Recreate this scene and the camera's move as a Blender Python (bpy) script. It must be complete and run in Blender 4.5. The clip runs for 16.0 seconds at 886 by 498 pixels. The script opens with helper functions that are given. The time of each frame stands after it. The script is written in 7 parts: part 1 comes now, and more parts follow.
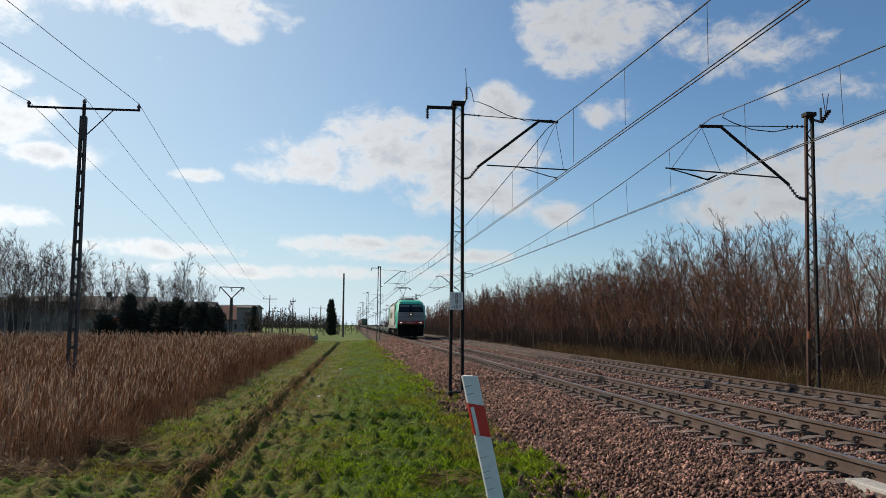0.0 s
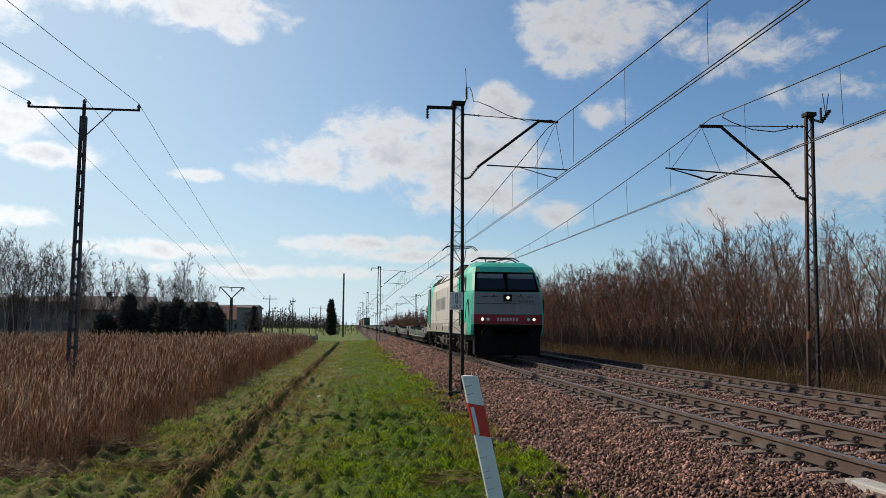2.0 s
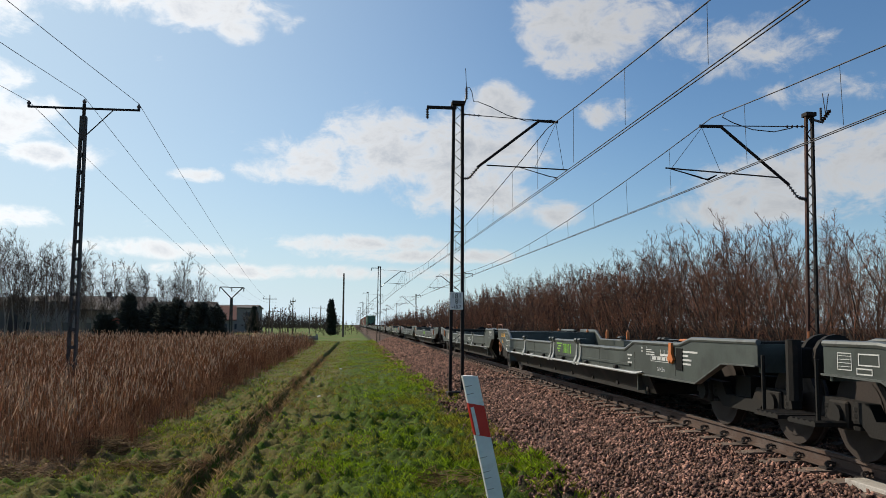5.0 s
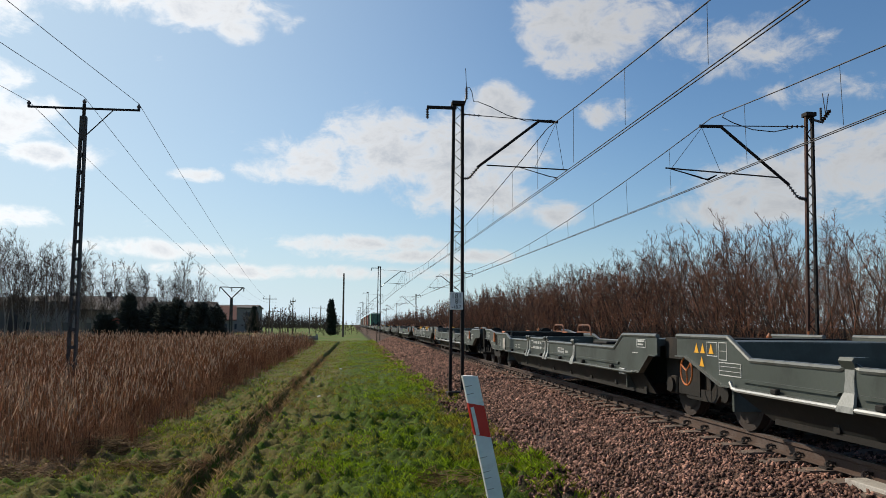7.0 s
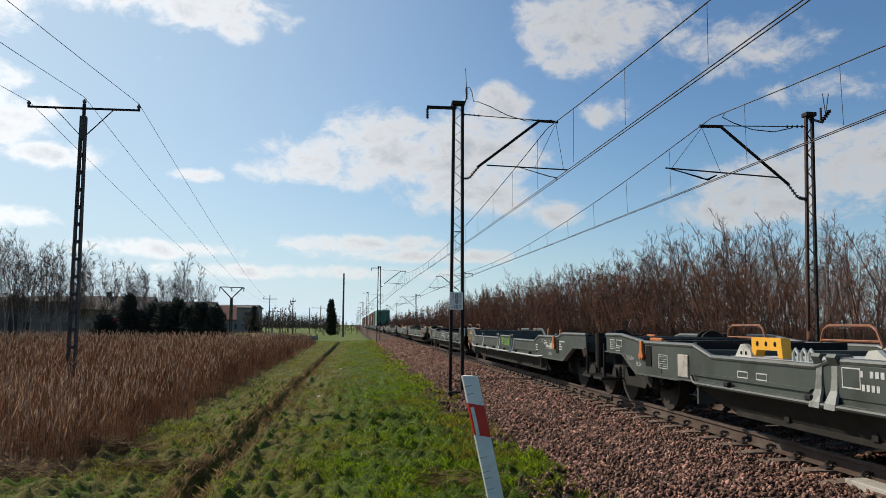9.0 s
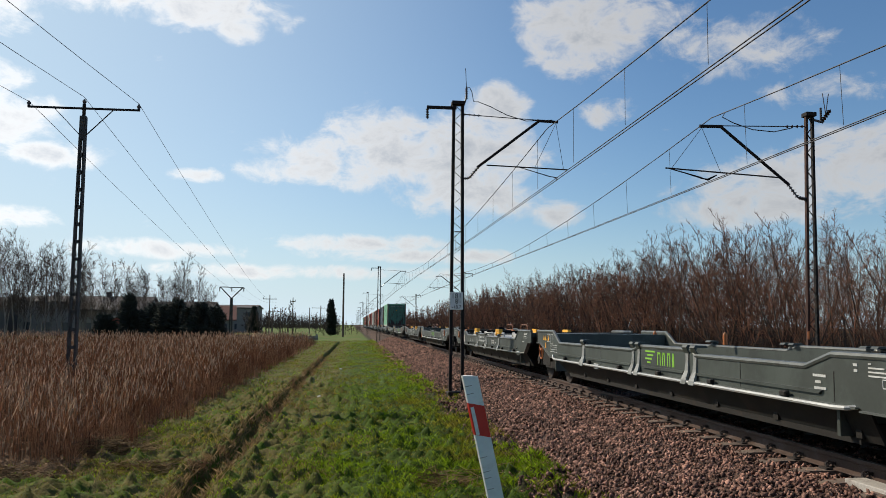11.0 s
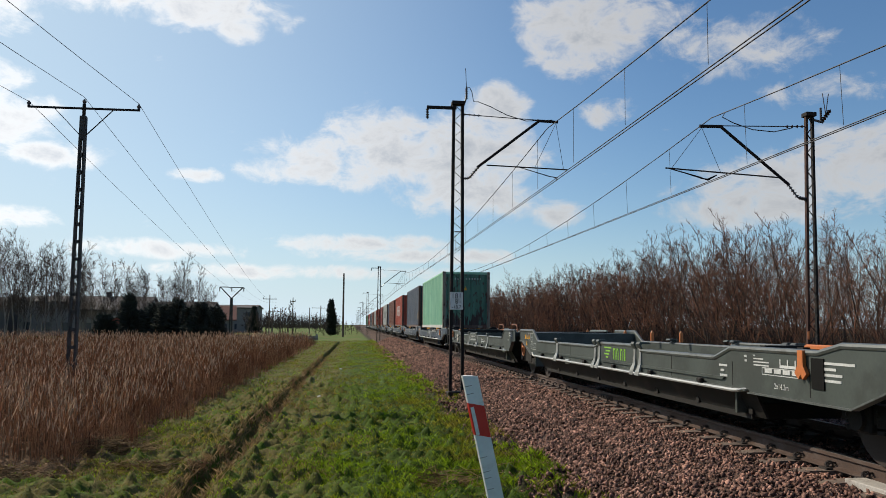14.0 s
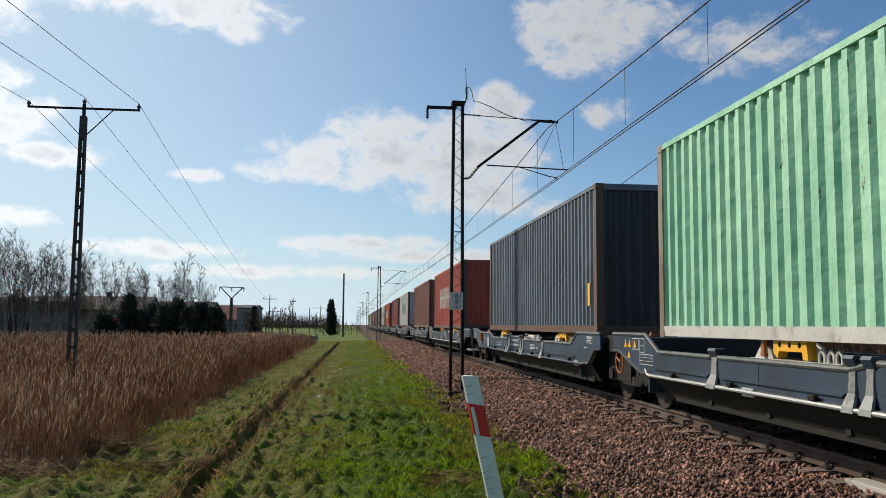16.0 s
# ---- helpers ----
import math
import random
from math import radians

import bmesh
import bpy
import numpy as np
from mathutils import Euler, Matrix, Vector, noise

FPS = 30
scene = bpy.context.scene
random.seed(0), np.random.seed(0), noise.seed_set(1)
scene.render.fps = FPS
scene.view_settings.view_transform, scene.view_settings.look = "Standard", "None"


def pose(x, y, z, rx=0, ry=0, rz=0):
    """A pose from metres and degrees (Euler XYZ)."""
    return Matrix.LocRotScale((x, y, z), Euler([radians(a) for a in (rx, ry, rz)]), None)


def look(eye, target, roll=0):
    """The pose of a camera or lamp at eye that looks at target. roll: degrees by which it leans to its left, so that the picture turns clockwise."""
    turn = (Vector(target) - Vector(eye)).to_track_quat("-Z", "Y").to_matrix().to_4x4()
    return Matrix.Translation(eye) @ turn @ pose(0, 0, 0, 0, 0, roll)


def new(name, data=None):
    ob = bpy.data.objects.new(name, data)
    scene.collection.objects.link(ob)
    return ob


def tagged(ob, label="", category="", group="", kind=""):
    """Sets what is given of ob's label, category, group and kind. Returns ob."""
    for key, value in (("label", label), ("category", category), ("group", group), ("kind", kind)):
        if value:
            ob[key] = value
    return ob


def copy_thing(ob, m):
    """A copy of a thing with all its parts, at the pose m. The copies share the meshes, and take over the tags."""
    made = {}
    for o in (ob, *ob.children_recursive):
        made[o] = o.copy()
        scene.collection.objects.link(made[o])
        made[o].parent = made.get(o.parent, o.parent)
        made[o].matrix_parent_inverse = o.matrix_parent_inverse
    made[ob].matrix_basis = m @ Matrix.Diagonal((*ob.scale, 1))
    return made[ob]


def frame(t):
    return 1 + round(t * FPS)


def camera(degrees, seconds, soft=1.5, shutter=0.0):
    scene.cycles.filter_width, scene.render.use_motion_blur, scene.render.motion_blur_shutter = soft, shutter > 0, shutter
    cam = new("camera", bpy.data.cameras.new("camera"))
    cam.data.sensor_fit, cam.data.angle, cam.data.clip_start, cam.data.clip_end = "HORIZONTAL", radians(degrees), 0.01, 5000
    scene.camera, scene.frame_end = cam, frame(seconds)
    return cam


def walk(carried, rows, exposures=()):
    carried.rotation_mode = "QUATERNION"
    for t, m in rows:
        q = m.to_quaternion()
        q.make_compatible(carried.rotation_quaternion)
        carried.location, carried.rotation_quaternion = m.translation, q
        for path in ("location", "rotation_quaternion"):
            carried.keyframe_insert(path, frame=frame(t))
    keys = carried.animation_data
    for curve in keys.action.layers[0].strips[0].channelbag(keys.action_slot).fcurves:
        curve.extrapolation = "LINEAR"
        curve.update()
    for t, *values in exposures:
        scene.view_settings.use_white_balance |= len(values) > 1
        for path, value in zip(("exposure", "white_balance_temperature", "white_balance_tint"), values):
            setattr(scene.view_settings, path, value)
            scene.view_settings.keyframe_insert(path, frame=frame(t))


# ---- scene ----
cam = camera(56.6, 16.0, 0.6)
EYE = (-5.821, 0.0, 1.299)
AHEAD = (0.10849, 0.98981, 0.09225)
view = look(EYE, [e + 10 * a for e, a in zip(EYE, AHEAD)], 0.5)
walk(cam, [(0.0, view), (16.0, view)], [(0.0, 0.0), (16.0, 0.0)])

# ---- sky and sun ----
SUN_AZ, SUN_EL = radians(-50), radians(36)      # azimuth from +y towards +x
CLOUDS = [  # azimuth, elevation, half width, half height, weight
    (0.00, 0.196, 0.10, 0.030, 1.1), (0.07, 0.212, 0.11, 0.045, 1.3), (0.13, 0.20, 0.085, 0.055, 1.3), (0.145, 0.155, 0.075, 0.026, 1.1),
    (0.175, 0.262, 0.035, 0.028, 1.0), (-0.08, 0.182, 0.055, 0.015, 0.9), (0.19, 0.215, 0.04, 0.03, 0.9),
    (0.29, 0.345, 0.06, 0.045, 1.2), (0.26, 0.318, 0.040, 0.020, 1.0), (0.25, 0.355, 0.05, 0.03, 1.0), (0.35, 0.365, 0.05, 0.025, 1.0), (0.455, 0.318, 0.06, 0.02, 0.35),
    (0.50, 0.155, 0.10, 0.034, 1.1), (0.58, 0.190, 0.065, 0.032, 1.1), (0.43, 0.135, 0.05, 0.018, 0.8),
    (0.244, 0.134, 0.04, 0.014, 0.7), (0.309, 0.253, 0.026, 0.012, 0.5),
    (-0.19, 0.362, 0.09, 0.026, 1.1), (-0.33, 0.375, 0.13, 0.026, 1.1), (-0.145, 0.342, 0.03, 0.016, 0.9),
    (-0.43, 0.335, 0.07, 0.03, 1.2), (-0.42, 0.255, 0.05, 0.02, 1.0), (-0.41, 0.215, 0.07, 0.036, 1.2), (-0.34, 0.185, 0.055, 0.014, 1.0), (-0.185, 0.172, 0.026, 0.008, 0.8),
    (-0.39, 0.113, 0.055, 0.012, 1.0), (-0.24, 0.085, 0.09, 0.010, 0.9), (0.01, 0.097, 0.09, 0.010, 0.9),
    (0.09, 0.084, 0.12, 0.008, 0.8), (-0.05, 0.062, 0.15, 0.007, 0.6), (0.557, 0.263, 0.035, 0.010, 0.25),
    (0.9, 0.3, 0.16, 0.05, 1.0), (-0.8, 0.28, 0.2, 0.06, 1.0), (1.6, 0.4, 0.25, 0.07, 1.0), (2.5, 0.35, 0.25, 0.08, 1.0),
    (-1.7, 0.3, 0.25, 0.08, 1.0), (-2.6, 0.4, 0.3, 0.08, 1.0),
]


def make_world():
    w = bpy.data.worlds.new("sky")
    scene.world = w
    w.use_nodes = True
    nt = w.node_tree
    nt.nodes.clear()
    N, L = nt.nodes.new, nt.links.new

    def m(op, a, b=None, c=None, clamp=False):
        n = N("ShaderNodeMath")
        n.operation, n.use_clamp = op, clamp
        for i, v in enumerate((a, b, c)):
            if v is None:
                continue
            if isinstance(v, (int, float)):
                n.inputs[i].default_value = v
            else:
                L(v, n.inputs[i])
        return n.outputs[0]

    sky = N("ShaderNodeTexSky")
    sky.sky_type, sky.sun_disc = "NISHITA", False
    sky.sun_elevation, sky.sun_rotation = SUN_EL, SUN_AZ
    sky.air_density, sky.dust_density, sky.ozone_density = 1.0, 0.5, 3.0
    tc = N("ShaderNodeTexCoord")
    sep = N("ShaderNodeSeparateXYZ")
    L(tc.outputs["Generated"], sep.inputs[0])
    az = m("ARCTAN2", sep.outputs[0], sep.outputs[1])
    el = m("ARCSINE", sep.outputs[2])
    comb = N("ShaderNodeCombineXYZ")
    L(az, comb.inputs[0])
    L(m("MULTIPLY", el, 1.5), comb.inputs[1])
    fine = N("ShaderNodeTexNoise")
    fine.inputs["Scale"].default_value, fine.inputs["Detail"].default_value, fine.inputs["Roughness"].default_value = 19, 10, 0.64
    fine.inputs["Distortion"].default_value = 0.35
    L(comb.outputs[0], fine.inputs["Vector"])
    big = N("ShaderNodeTexNoise")
    big.inputs["Scale"].default_value, big.inputs["Detail"].default_value = 7, 4
    L(comb.outputs[0], big.inputs["Vector"])
    dens = None
    for a0, e0, ra, re, wt in CLOUDS:
        dx = m("MULTIPLY", m("SUBTRACT", az, a0), 1 / ra)
        dy = m("MULTIPLY", m("SUBTRACT", el, e0), 1 / re)
        r2 = m("ADD", m("MULTIPLY", dx, dx), m("MULTIPLY", dy, dy))
        v = m("MULTIPLY", m("SUBTRACT", 1.0, r2), wt)
        dens = v if dens is None else m("SMOOTH_MAX", dens, v, 0.25)
    dens = m("MAXIMUM", dens, -1.6)
    rough = m("ADD", m("MULTIPLY", m("SUBTRACT", fine.outputs["Fac"], 0.5), 5.6), m("MULTIPLY", m("SUBTRACT", big.outputs["Fac"], 0.5), 1.2))
    body = m("ADD", dens, rough)
    cover = N("ShaderNodeMapRange")
    cover.interpolation_type = "SMOOTHSTEP"
    cover.inputs["From Min"].default_value, cover.inputs["From Max"].default_value = -0.75, 1.15
    L(body, cover.inputs["Value"])
    # thick middles and undersides are greyer than the rims
    thick = N("ShaderNodeMapRange")
    thick.inputs["From Min"].default_value, thick.inputs["From Max"].default_value = 0.5, 2.0
    L(body, thick.inputs["Value"])
    tone = N("ShaderNodeMix")
    tone.data_type = "RGBA"
    tone.inputs["A"].default_value = (8.0, 7.95, 7.9, 1)
    tone.inputs["B"].default_value = (5.0, 5.3, 5.75, 1)
    L(thick.outputs[0], tone.inputs["Factor"])
    # clouds nearer the sun are brighter
    glare = N("ShaderNodeMapRange")
    glare.interpolation_type = "SMOOTHSTEP"
    glare.inputs["From Min"].default_value, glare.inputs["From Max"].default_value = 1.32, 0.37
    glare.inputs["To Min"].default_value, glare.inputs["To Max"].default_value = 0.80, 1.40
    L(m("ABSOLUTE", m("SUBTRACT", az, SUN_AZ)), glare.inputs["Value"])
    lit = N("ShaderNodeVectorMath")
    lit.operation = "SCALE"
    L(tone.outputs["Result"], lit.inputs[0])
    L(glare.outputs[0], lit.inputs["Scale"])
    mixed = N("ShaderNodeMix")
    mixed.data_type = "RGBA"
    L(m("MULTIPLY", cover.outputs[0], 0.92), mixed.inputs["Factor"])
    # haze: pale near the horizon, milky towards the sun
    low = m("POWER", 2.718, m("MULTIPLY", m("MAXIMUM", el, 0.0), -14.0))
    sunward = N("ShaderNodeMapRange")
    sunward.interpolation_type = "SMOOTHSTEP"
    sunward.inputs["From Min"].default_value, sunward.inputs["From Max"].default_value = 1.32, 0.25
    L(m("ABSOLUTE", m("SUBTRACT", az, SUN_AZ)), sunward.inputs["Value"])
    overhead_ = N("ShaderNodeMapRange")
    overhead_.interpolation_type = "SMOOTHSTEP"
    overhead_.inputs["From Min"].default_value, overhead_.inputs["From Max"].default_value = 1.0, 0.40
    L(el, overhead_.inputs["Value"])
    veil = m("ADD", m("MULTIPLY", low, 0.8), m("MULTIPLY", m("MULTIPLY", sunward.outputs[0], overhead_.outputs[0]), 0.75), None, True)
    hazy = N("ShaderNodeMix")
    hazy.data_type = "RGBA"
    L(veil, hazy.inputs["Factor"])
    clear = N("ShaderNodeVectorMath")
    clear.operation = "MULTIPLY"
    L(sky.outputs[0], clear.inputs[0])
    clear.inputs[1].default_value = (0.74, 0.94, 1.06)
    L(clear.outputs[0], hazy.inputs["A"])
    hazy.inputs["B"].default_value = (6.6, 8.0, 8.8, 1)
    L(hazy.outputs["Result"], mixed.inputs["A"])
    L(lit.outputs[0], mixed.inputs["B"])
    bg = N("ShaderNodeBackground")
    bg.inputs["Strength"].default_value = 0.100
    L(mixed.outputs["Result"], bg.inputs["Color"])
    L(bg.outputs[0], N("ShaderNodeOutputWorld").inputs[0])


make_world()
sun = new("sun", bpy.data.lights.new("sun", "SUN"))
sun.data.energy, sun.data.angle, sun.data.color = 5.0, radians(0.5), (1.0, 0.88, 0.71)
_sd = Vector((math.sin(SUN_AZ) * math.cos(SUN_EL), math.cos(SUN_AZ) * math.cos(SUN_EL), math.sin(SUN_EL)))
sun.matrix_world = look(_sd * 60, (0, 0, 0))


# ---- materials ----
def material(name, base, rough=0.7, metal=0.0, var=0.25, scale=8.0, fine=60.0, bump=0.2, tint=None, tint_amount=0.0, tint_scale=1.5, island=0.0, obj_random=0.0, spec=0.5, translucent=0.0):
    """Colour with variation at two scales, a second tint in patches, and fine relief."""
    mt = bpy.data.materials.new(name)
    mt.use_nodes = True
    nt = mt.node_tree
    N, L = nt.nodes.new, nt.links.new
    b = nt.nodes["Principled BSDF"]
    tc = N("ShaderNodeTexCoord")
    n1, n2 = N("ShaderNodeTexNoise"), N("ShaderNodeTexNoise")
    n1.inputs["Scale"].default_value, n1.inputs["Detail"].default_value = scale, 5
    n2.inputs["Scale"].default_value, n2.inputs["Detail"].default_value = fine, 3
    for n in (n1, n2):
        L(tc.outputs["Object"], n.inputs["Vector"])
    add = N("ShaderNodeMath")
    add.operation = "ADD"
    L(n1.outputs["Fac"], add.inputs[0])
    L(n2.outputs["Fac"], add.inputs[1])
    val = N("ShaderNodeMapRange")
    val.inputs["From Min"].default_value, val.inputs["From Max"].default_value = 0.65, 1.35
    val.inputs["To Min"].default_value, val.inputs["To Max"].default_value = 1 - var, 1 + var
    L(add.outputs[0], val.inputs["Value"])
    v = val.outputs[0]
    for on, sock in ((island, ("ShaderNodeNewGeometry", "Random Per Island")), (obj_random, ("ShaderNodeObjectInfo", "Random"))):
        if on:
            g = N(sock[0])
            r = N("ShaderNodeMapRange")
            r.inputs["To Min"].default_value, r.inputs["To Max"].default_value = 1 - on, 1 + on
            L(g.outputs[sock[1]], r.inputs["Value"])
            mu = N("ShaderNodeMath")
            mu.operation = "MULTIPLY"
            L(v, mu.inputs[0])
            L(r.outputs[0], mu.inputs[1])
            v = mu.outputs[0]
    col = N("ShaderNodeMix")
    col.data_type = "RGBA"
    col.inputs["A"].default_value = (*base, 1)
    col.inputs["B"].default_value = (*(tint or base), 1)
    if tint:
        n3 = N("ShaderNodeTexNoise")
        n3.inputs["Scale"].default_value, n3.inputs["Detail"].default_value, n3.inputs["Roughness"].default_value = tint_scale, 6, 0.65
        L(tc.outputs["Object"], n3.inputs["Vector"])
        tr = N("ShaderNodeMapRange")
        tr.interpolation_type = "SMOOTHSTEP"
        tr.inputs["From Min"].default_value, tr.inputs["From Max"].default_value = 0.62 - 0.35 * tint_amount, 0.75 - 0.3 * tint_amount
        L(n3.outputs["Fac"], tr.inputs["Value"])
        L(tr.outputs[0], col.inputs["Factor"])
    else:
        col.inputs["Factor"].default_value = 0.0
    mul = N("ShaderNodeVectorMath")
    mul.operation = "SCALE"
    L(col.outputs["Result"], mul.inputs[0])
    L(v, mul.inputs["Scale"])
    L(mul.outputs[0], b.inputs["Base Color"])
    b.inputs["Metallic"].default_value = metal
    if translucent:
        tl, ms = N("ShaderNodeBsdfTranslucent"), N("ShaderNodeMixShader")
        L(mul.outputs[0], tl.inputs["Color"])
        ms.inputs[0].default_value = translucent
        L(b.outputs[0], ms.inputs[1])
        L(tl.outputs[0], ms.inputs[2])
        L(ms.outputs[0], nt.nodes["Material Output"].inputs["Surface"])
    b.inputs["Specular IOR Level"].default_value = spec
    rr = N("ShaderNodeMapRange")
    rr.inputs["To Min"].default_value, rr.inputs["To Max"].default_value = max(0.03, rough - 0.12), min(1.0, rough + 0.12)
    L(n1.outputs["Fac"], rr.inputs["Value"])
    L(rr.outputs[0], b.inputs["Roughness"])
    if bump:
        bp = N("ShaderNodeBump")
        bp.inputs["Strength"].default_value, bp.inputs["Distance"].default_value = bump, 0.01
        L(n2.outputs["Fac"], bp.inputs["Height"])
        L(bp.outputs[0], b.inputs["Normal"])
    return mt


def plain_glow(name, color, strength):
    mt = bpy.data.materials.new(name)
    mt.use_nodes = True
    b = mt.node_tree.nodes["Principled BSDF"]
    b.inputs["Base Color"].default_value = (*color, 1)
    b.inputs["Emission Color"].default_value = (*color, 1)
    b.inputs["Emission Strength"].default_value = strength
    return mt


def container_paint(name, base_, tint, rust=0.5, streak=1.0, dents=0.35, foot=0.0):
    """Faded paint with vertical weather streaks, scrapes and rust spots that run downwards."""
    mt = bpy.data.materials.new(name)
    mt.use_nodes = True
    nt = mt.node_tree
    N, L = nt.nodes.new, nt.links.new
    b = nt.nodes["Principled BSDF"]
    tc = N("ShaderNodeTexCoord")

    def layer(sx, sz, scale, lo, hi, detail=5):
        mp, n, r = N("ShaderNodeMapping"), N("ShaderNodeTexNoise"), N("ShaderNodeMapRange")
        mp.inputs["Scale"].default_value = (sx, sx, sz)
        n.inputs["Scale"].default_value, n.inputs["Detail"].default_value, n.inputs["Roughness"].default_value = scale, detail, 0.65
        r.interpolation_type = "SMOOTHSTEP"
        r.inputs["From Min"].default_value, r.inputs["From Max"].default_value = lo, hi
        L(tc.outputs["Object"], mp.inputs["Vector"])
        L(mp.outputs[0], n.inputs["Vector"])
        L(n.outputs["Fac"], r.inputs["Value"])
        return r.outputs[0]

    def mix(f, a, c):
        n = N("ShaderNodeMix")
        n.data_type = "RGBA"
        L(f, n.inputs["Factor"])
        for k, v in (("A", a), ("B", c)):
            if isinstance(v, tuple):
                n.inputs[k].default_value = (*v, 1)
            else:
                L(v, n.inputs[k])
        return n.outputs["Result"]

    def times(a, k):
        n = N("ShaderNodeMath")
        n.operation = "MULTIPLY"
        L(a, n.inputs[0])
        n.inputs[1].default_value = k
        return n.outputs[0]

    c = mix(times(layer(1.0, 0.25, 1.6, 0.35, 0.7), streak), base_, tint)
    c = mix(times(layer(3.0, 0.2, 2.0, 0.50, 0.75), 0.35), c, tuple(min(0.8, v * 1.35 + 0.03) for v in base_))
    spots = layer(1.5, 0.5, 4.2, 0.70 - 0.10 * rust, 0.73 - 0.09 * rust, 8)
    c = mix(spots, c, (0.075, 0.032, 0.02))
    if foot:
        # rust that has eaten its way up from the bottom edge in uneven tongues
        sp, up = N("ShaderNodeSeparateXYZ"), N("ShaderNodeMapRange")
        L(tc.outputs["Object"], sp.inputs[0])
        up.inputs["From Min"].default_value, up.inputs["From Max"].default_value = 1.1, 0.1
        up.inputs["To Max"].default_value = foot
        L(sp.outputs[2], up.inputs["Value"])
        n0, ad, r0 = N("ShaderNodeTexNoise"), N("ShaderNodeMath"), N("ShaderNodeMapRange")
        n0.inputs["Scale"].default_value, n0.inputs["Detail"].default_value = 2.6, 7
        tongue = N("ShaderNodeMapping")
        tongue.inputs["Scale"].default_value = (2.2, 2.2, 0.6)
        L(tc.outputs["Object"], tongue.inputs["Vector"])
        L(tongue.outputs[0], n0.inputs["Vector"])
        L(n0.outputs["Fac"], ad.inputs[0])
        L(up.outputs[0], ad.inputs[1])
        r0.inputs["From Min"].default_value, r0.inputs["From Max"].default_value = 0.66, 0.70
        L(ad.outputs[0], r0.inputs["Value"])
        c = mix(r0.outputs[0], c, (0.045, 0.022, 0.016))
    L(c, b.inputs["Base Color"])
    b.inputs["Roughness"].default_value = 0.55
    bp, n = N("ShaderNodeBump"), N("ShaderNodeTexNoise")
    n.inputs["Scale"].default_value, n.inputs["Detail"].default_value = 2.5, 4
    L(tc.outputs["Object"], n.inputs["Vector"])
    bp.inputs["Strength"].default_value, bp.inputs["Distance"].default_value = dents, 0.05
    L(n.outputs["Fac"], bp.inputs["Height"])
    L(bp.outputs[0], b.inputs["Normal"])
    return mt


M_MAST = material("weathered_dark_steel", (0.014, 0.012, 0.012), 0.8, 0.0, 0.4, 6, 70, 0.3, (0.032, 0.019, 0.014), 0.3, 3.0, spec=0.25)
M_MAST_RUST = material("rusty_primer_steel", (0.060, 0.029, 0.022), 0.8, 0.0, 0.35, 6, 70, 0.3, (0.035, 0.024, 0.02), 0.3, 3.0, spec=0.25)
M_WIRE = material("dark_copper_wire", (0.018, 0.015, 0.017), 0.7, 0.0, 0.2, 3, 40, 0.0)
M_INSUL = material("brown_porcelain", (0.045, 0.025, 0.02), 0.3, 0.0, 0.2, 20, 80, 0.0)
M_RAIL = material("rusty_rail_steel", (0.075, 0.047, 0.036), 0.75, 0.3, 0.25, 5, 60, 0.25, (0.10, 0.075, 0.065), 0.4, 2.0)
M_RAILTOP = material("worn_rail_top", (0.22, 0.20, 0.19), 0.45, 0.8, 0.15, 3, 60, 0.05)
M_SLEEPER = material("weathered_concrete_sleeper", (0.155, 0.115, 0.09), 0.9, 0.0, 0.25, 5, 60, 0.4, (0.11, 0.08, 0.066), 0.5, 4.0, obj_random=0.12)
M_CLIP = material("dark_rail_clip", (0.035, 0.028, 0.026), 0.75, 0.4, 0.3, 12, 80, 0.2)
M_STONE = material("crushed_granite", (0.235, 0.130, 0.098), 0.9, 0.0, 0.3, 15, 120, 0.4, (0.085, 0.045, 0.034), 0.5, 6.0, island=0.85, spec=0.3)
M_BALLAST = material("ballast_bed", (0.10, 0.057, 0.040), 0.95, 0.0, 0.6, 9, 26, 1.0, (0.032, 0.022, 0.019), 0.6, 14.0, spec=0.2)
M_CONC = material("old_concrete", (0.36, 0.34, 0.31), 0.9, 0.0, 0.25, 5, 60, 0.3, (0.22, 0.19, 0.17), 0.4, 2.0)
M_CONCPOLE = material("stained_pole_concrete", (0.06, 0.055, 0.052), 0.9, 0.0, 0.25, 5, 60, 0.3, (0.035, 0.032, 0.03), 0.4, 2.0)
M_WOOD = material("grey_pole_timber", (0.12, 0.09, 0.07), 0.9, 0.0, 0.3, 4, 50, 0.3)
M_GRASS = material("spring_grass_blades", (0.175, 0.265, 0.008), 0.6, 0.0, 0.35, 1.2, 30, 0.0, (0.20, 0.18, 0.022), 0.5, 0.5, island=0.75, spec=0.3, translucent=0.45)
M_DRYGRASS = material("dry_straw_grass", (0.30, 0.21, 0.10), 0.8, 0.0, 0.3, 1.5, 30, 0.0, (0.19, 0.11, 0.055), 0.5, 0.8, island=0.5, spec=0.2, translucent=0.3)
M_REED = material("dry_reed_stalks", (0.39, 0.22, 0.12), 0.75, 0.0, 0.25, 0.6, 20, 0.0, (0.235, 0.105, 0.053), 0.6, 0.35, island=0.75, spec=0.25, translucent=0.3)
M_PLUME = material("reed_plumes", (0.50, 0.37, 0.26), 0.9, 0.0, 0.25, 3, 40, 0.0, island=0.5, spec=0.1, translucent=0.4)
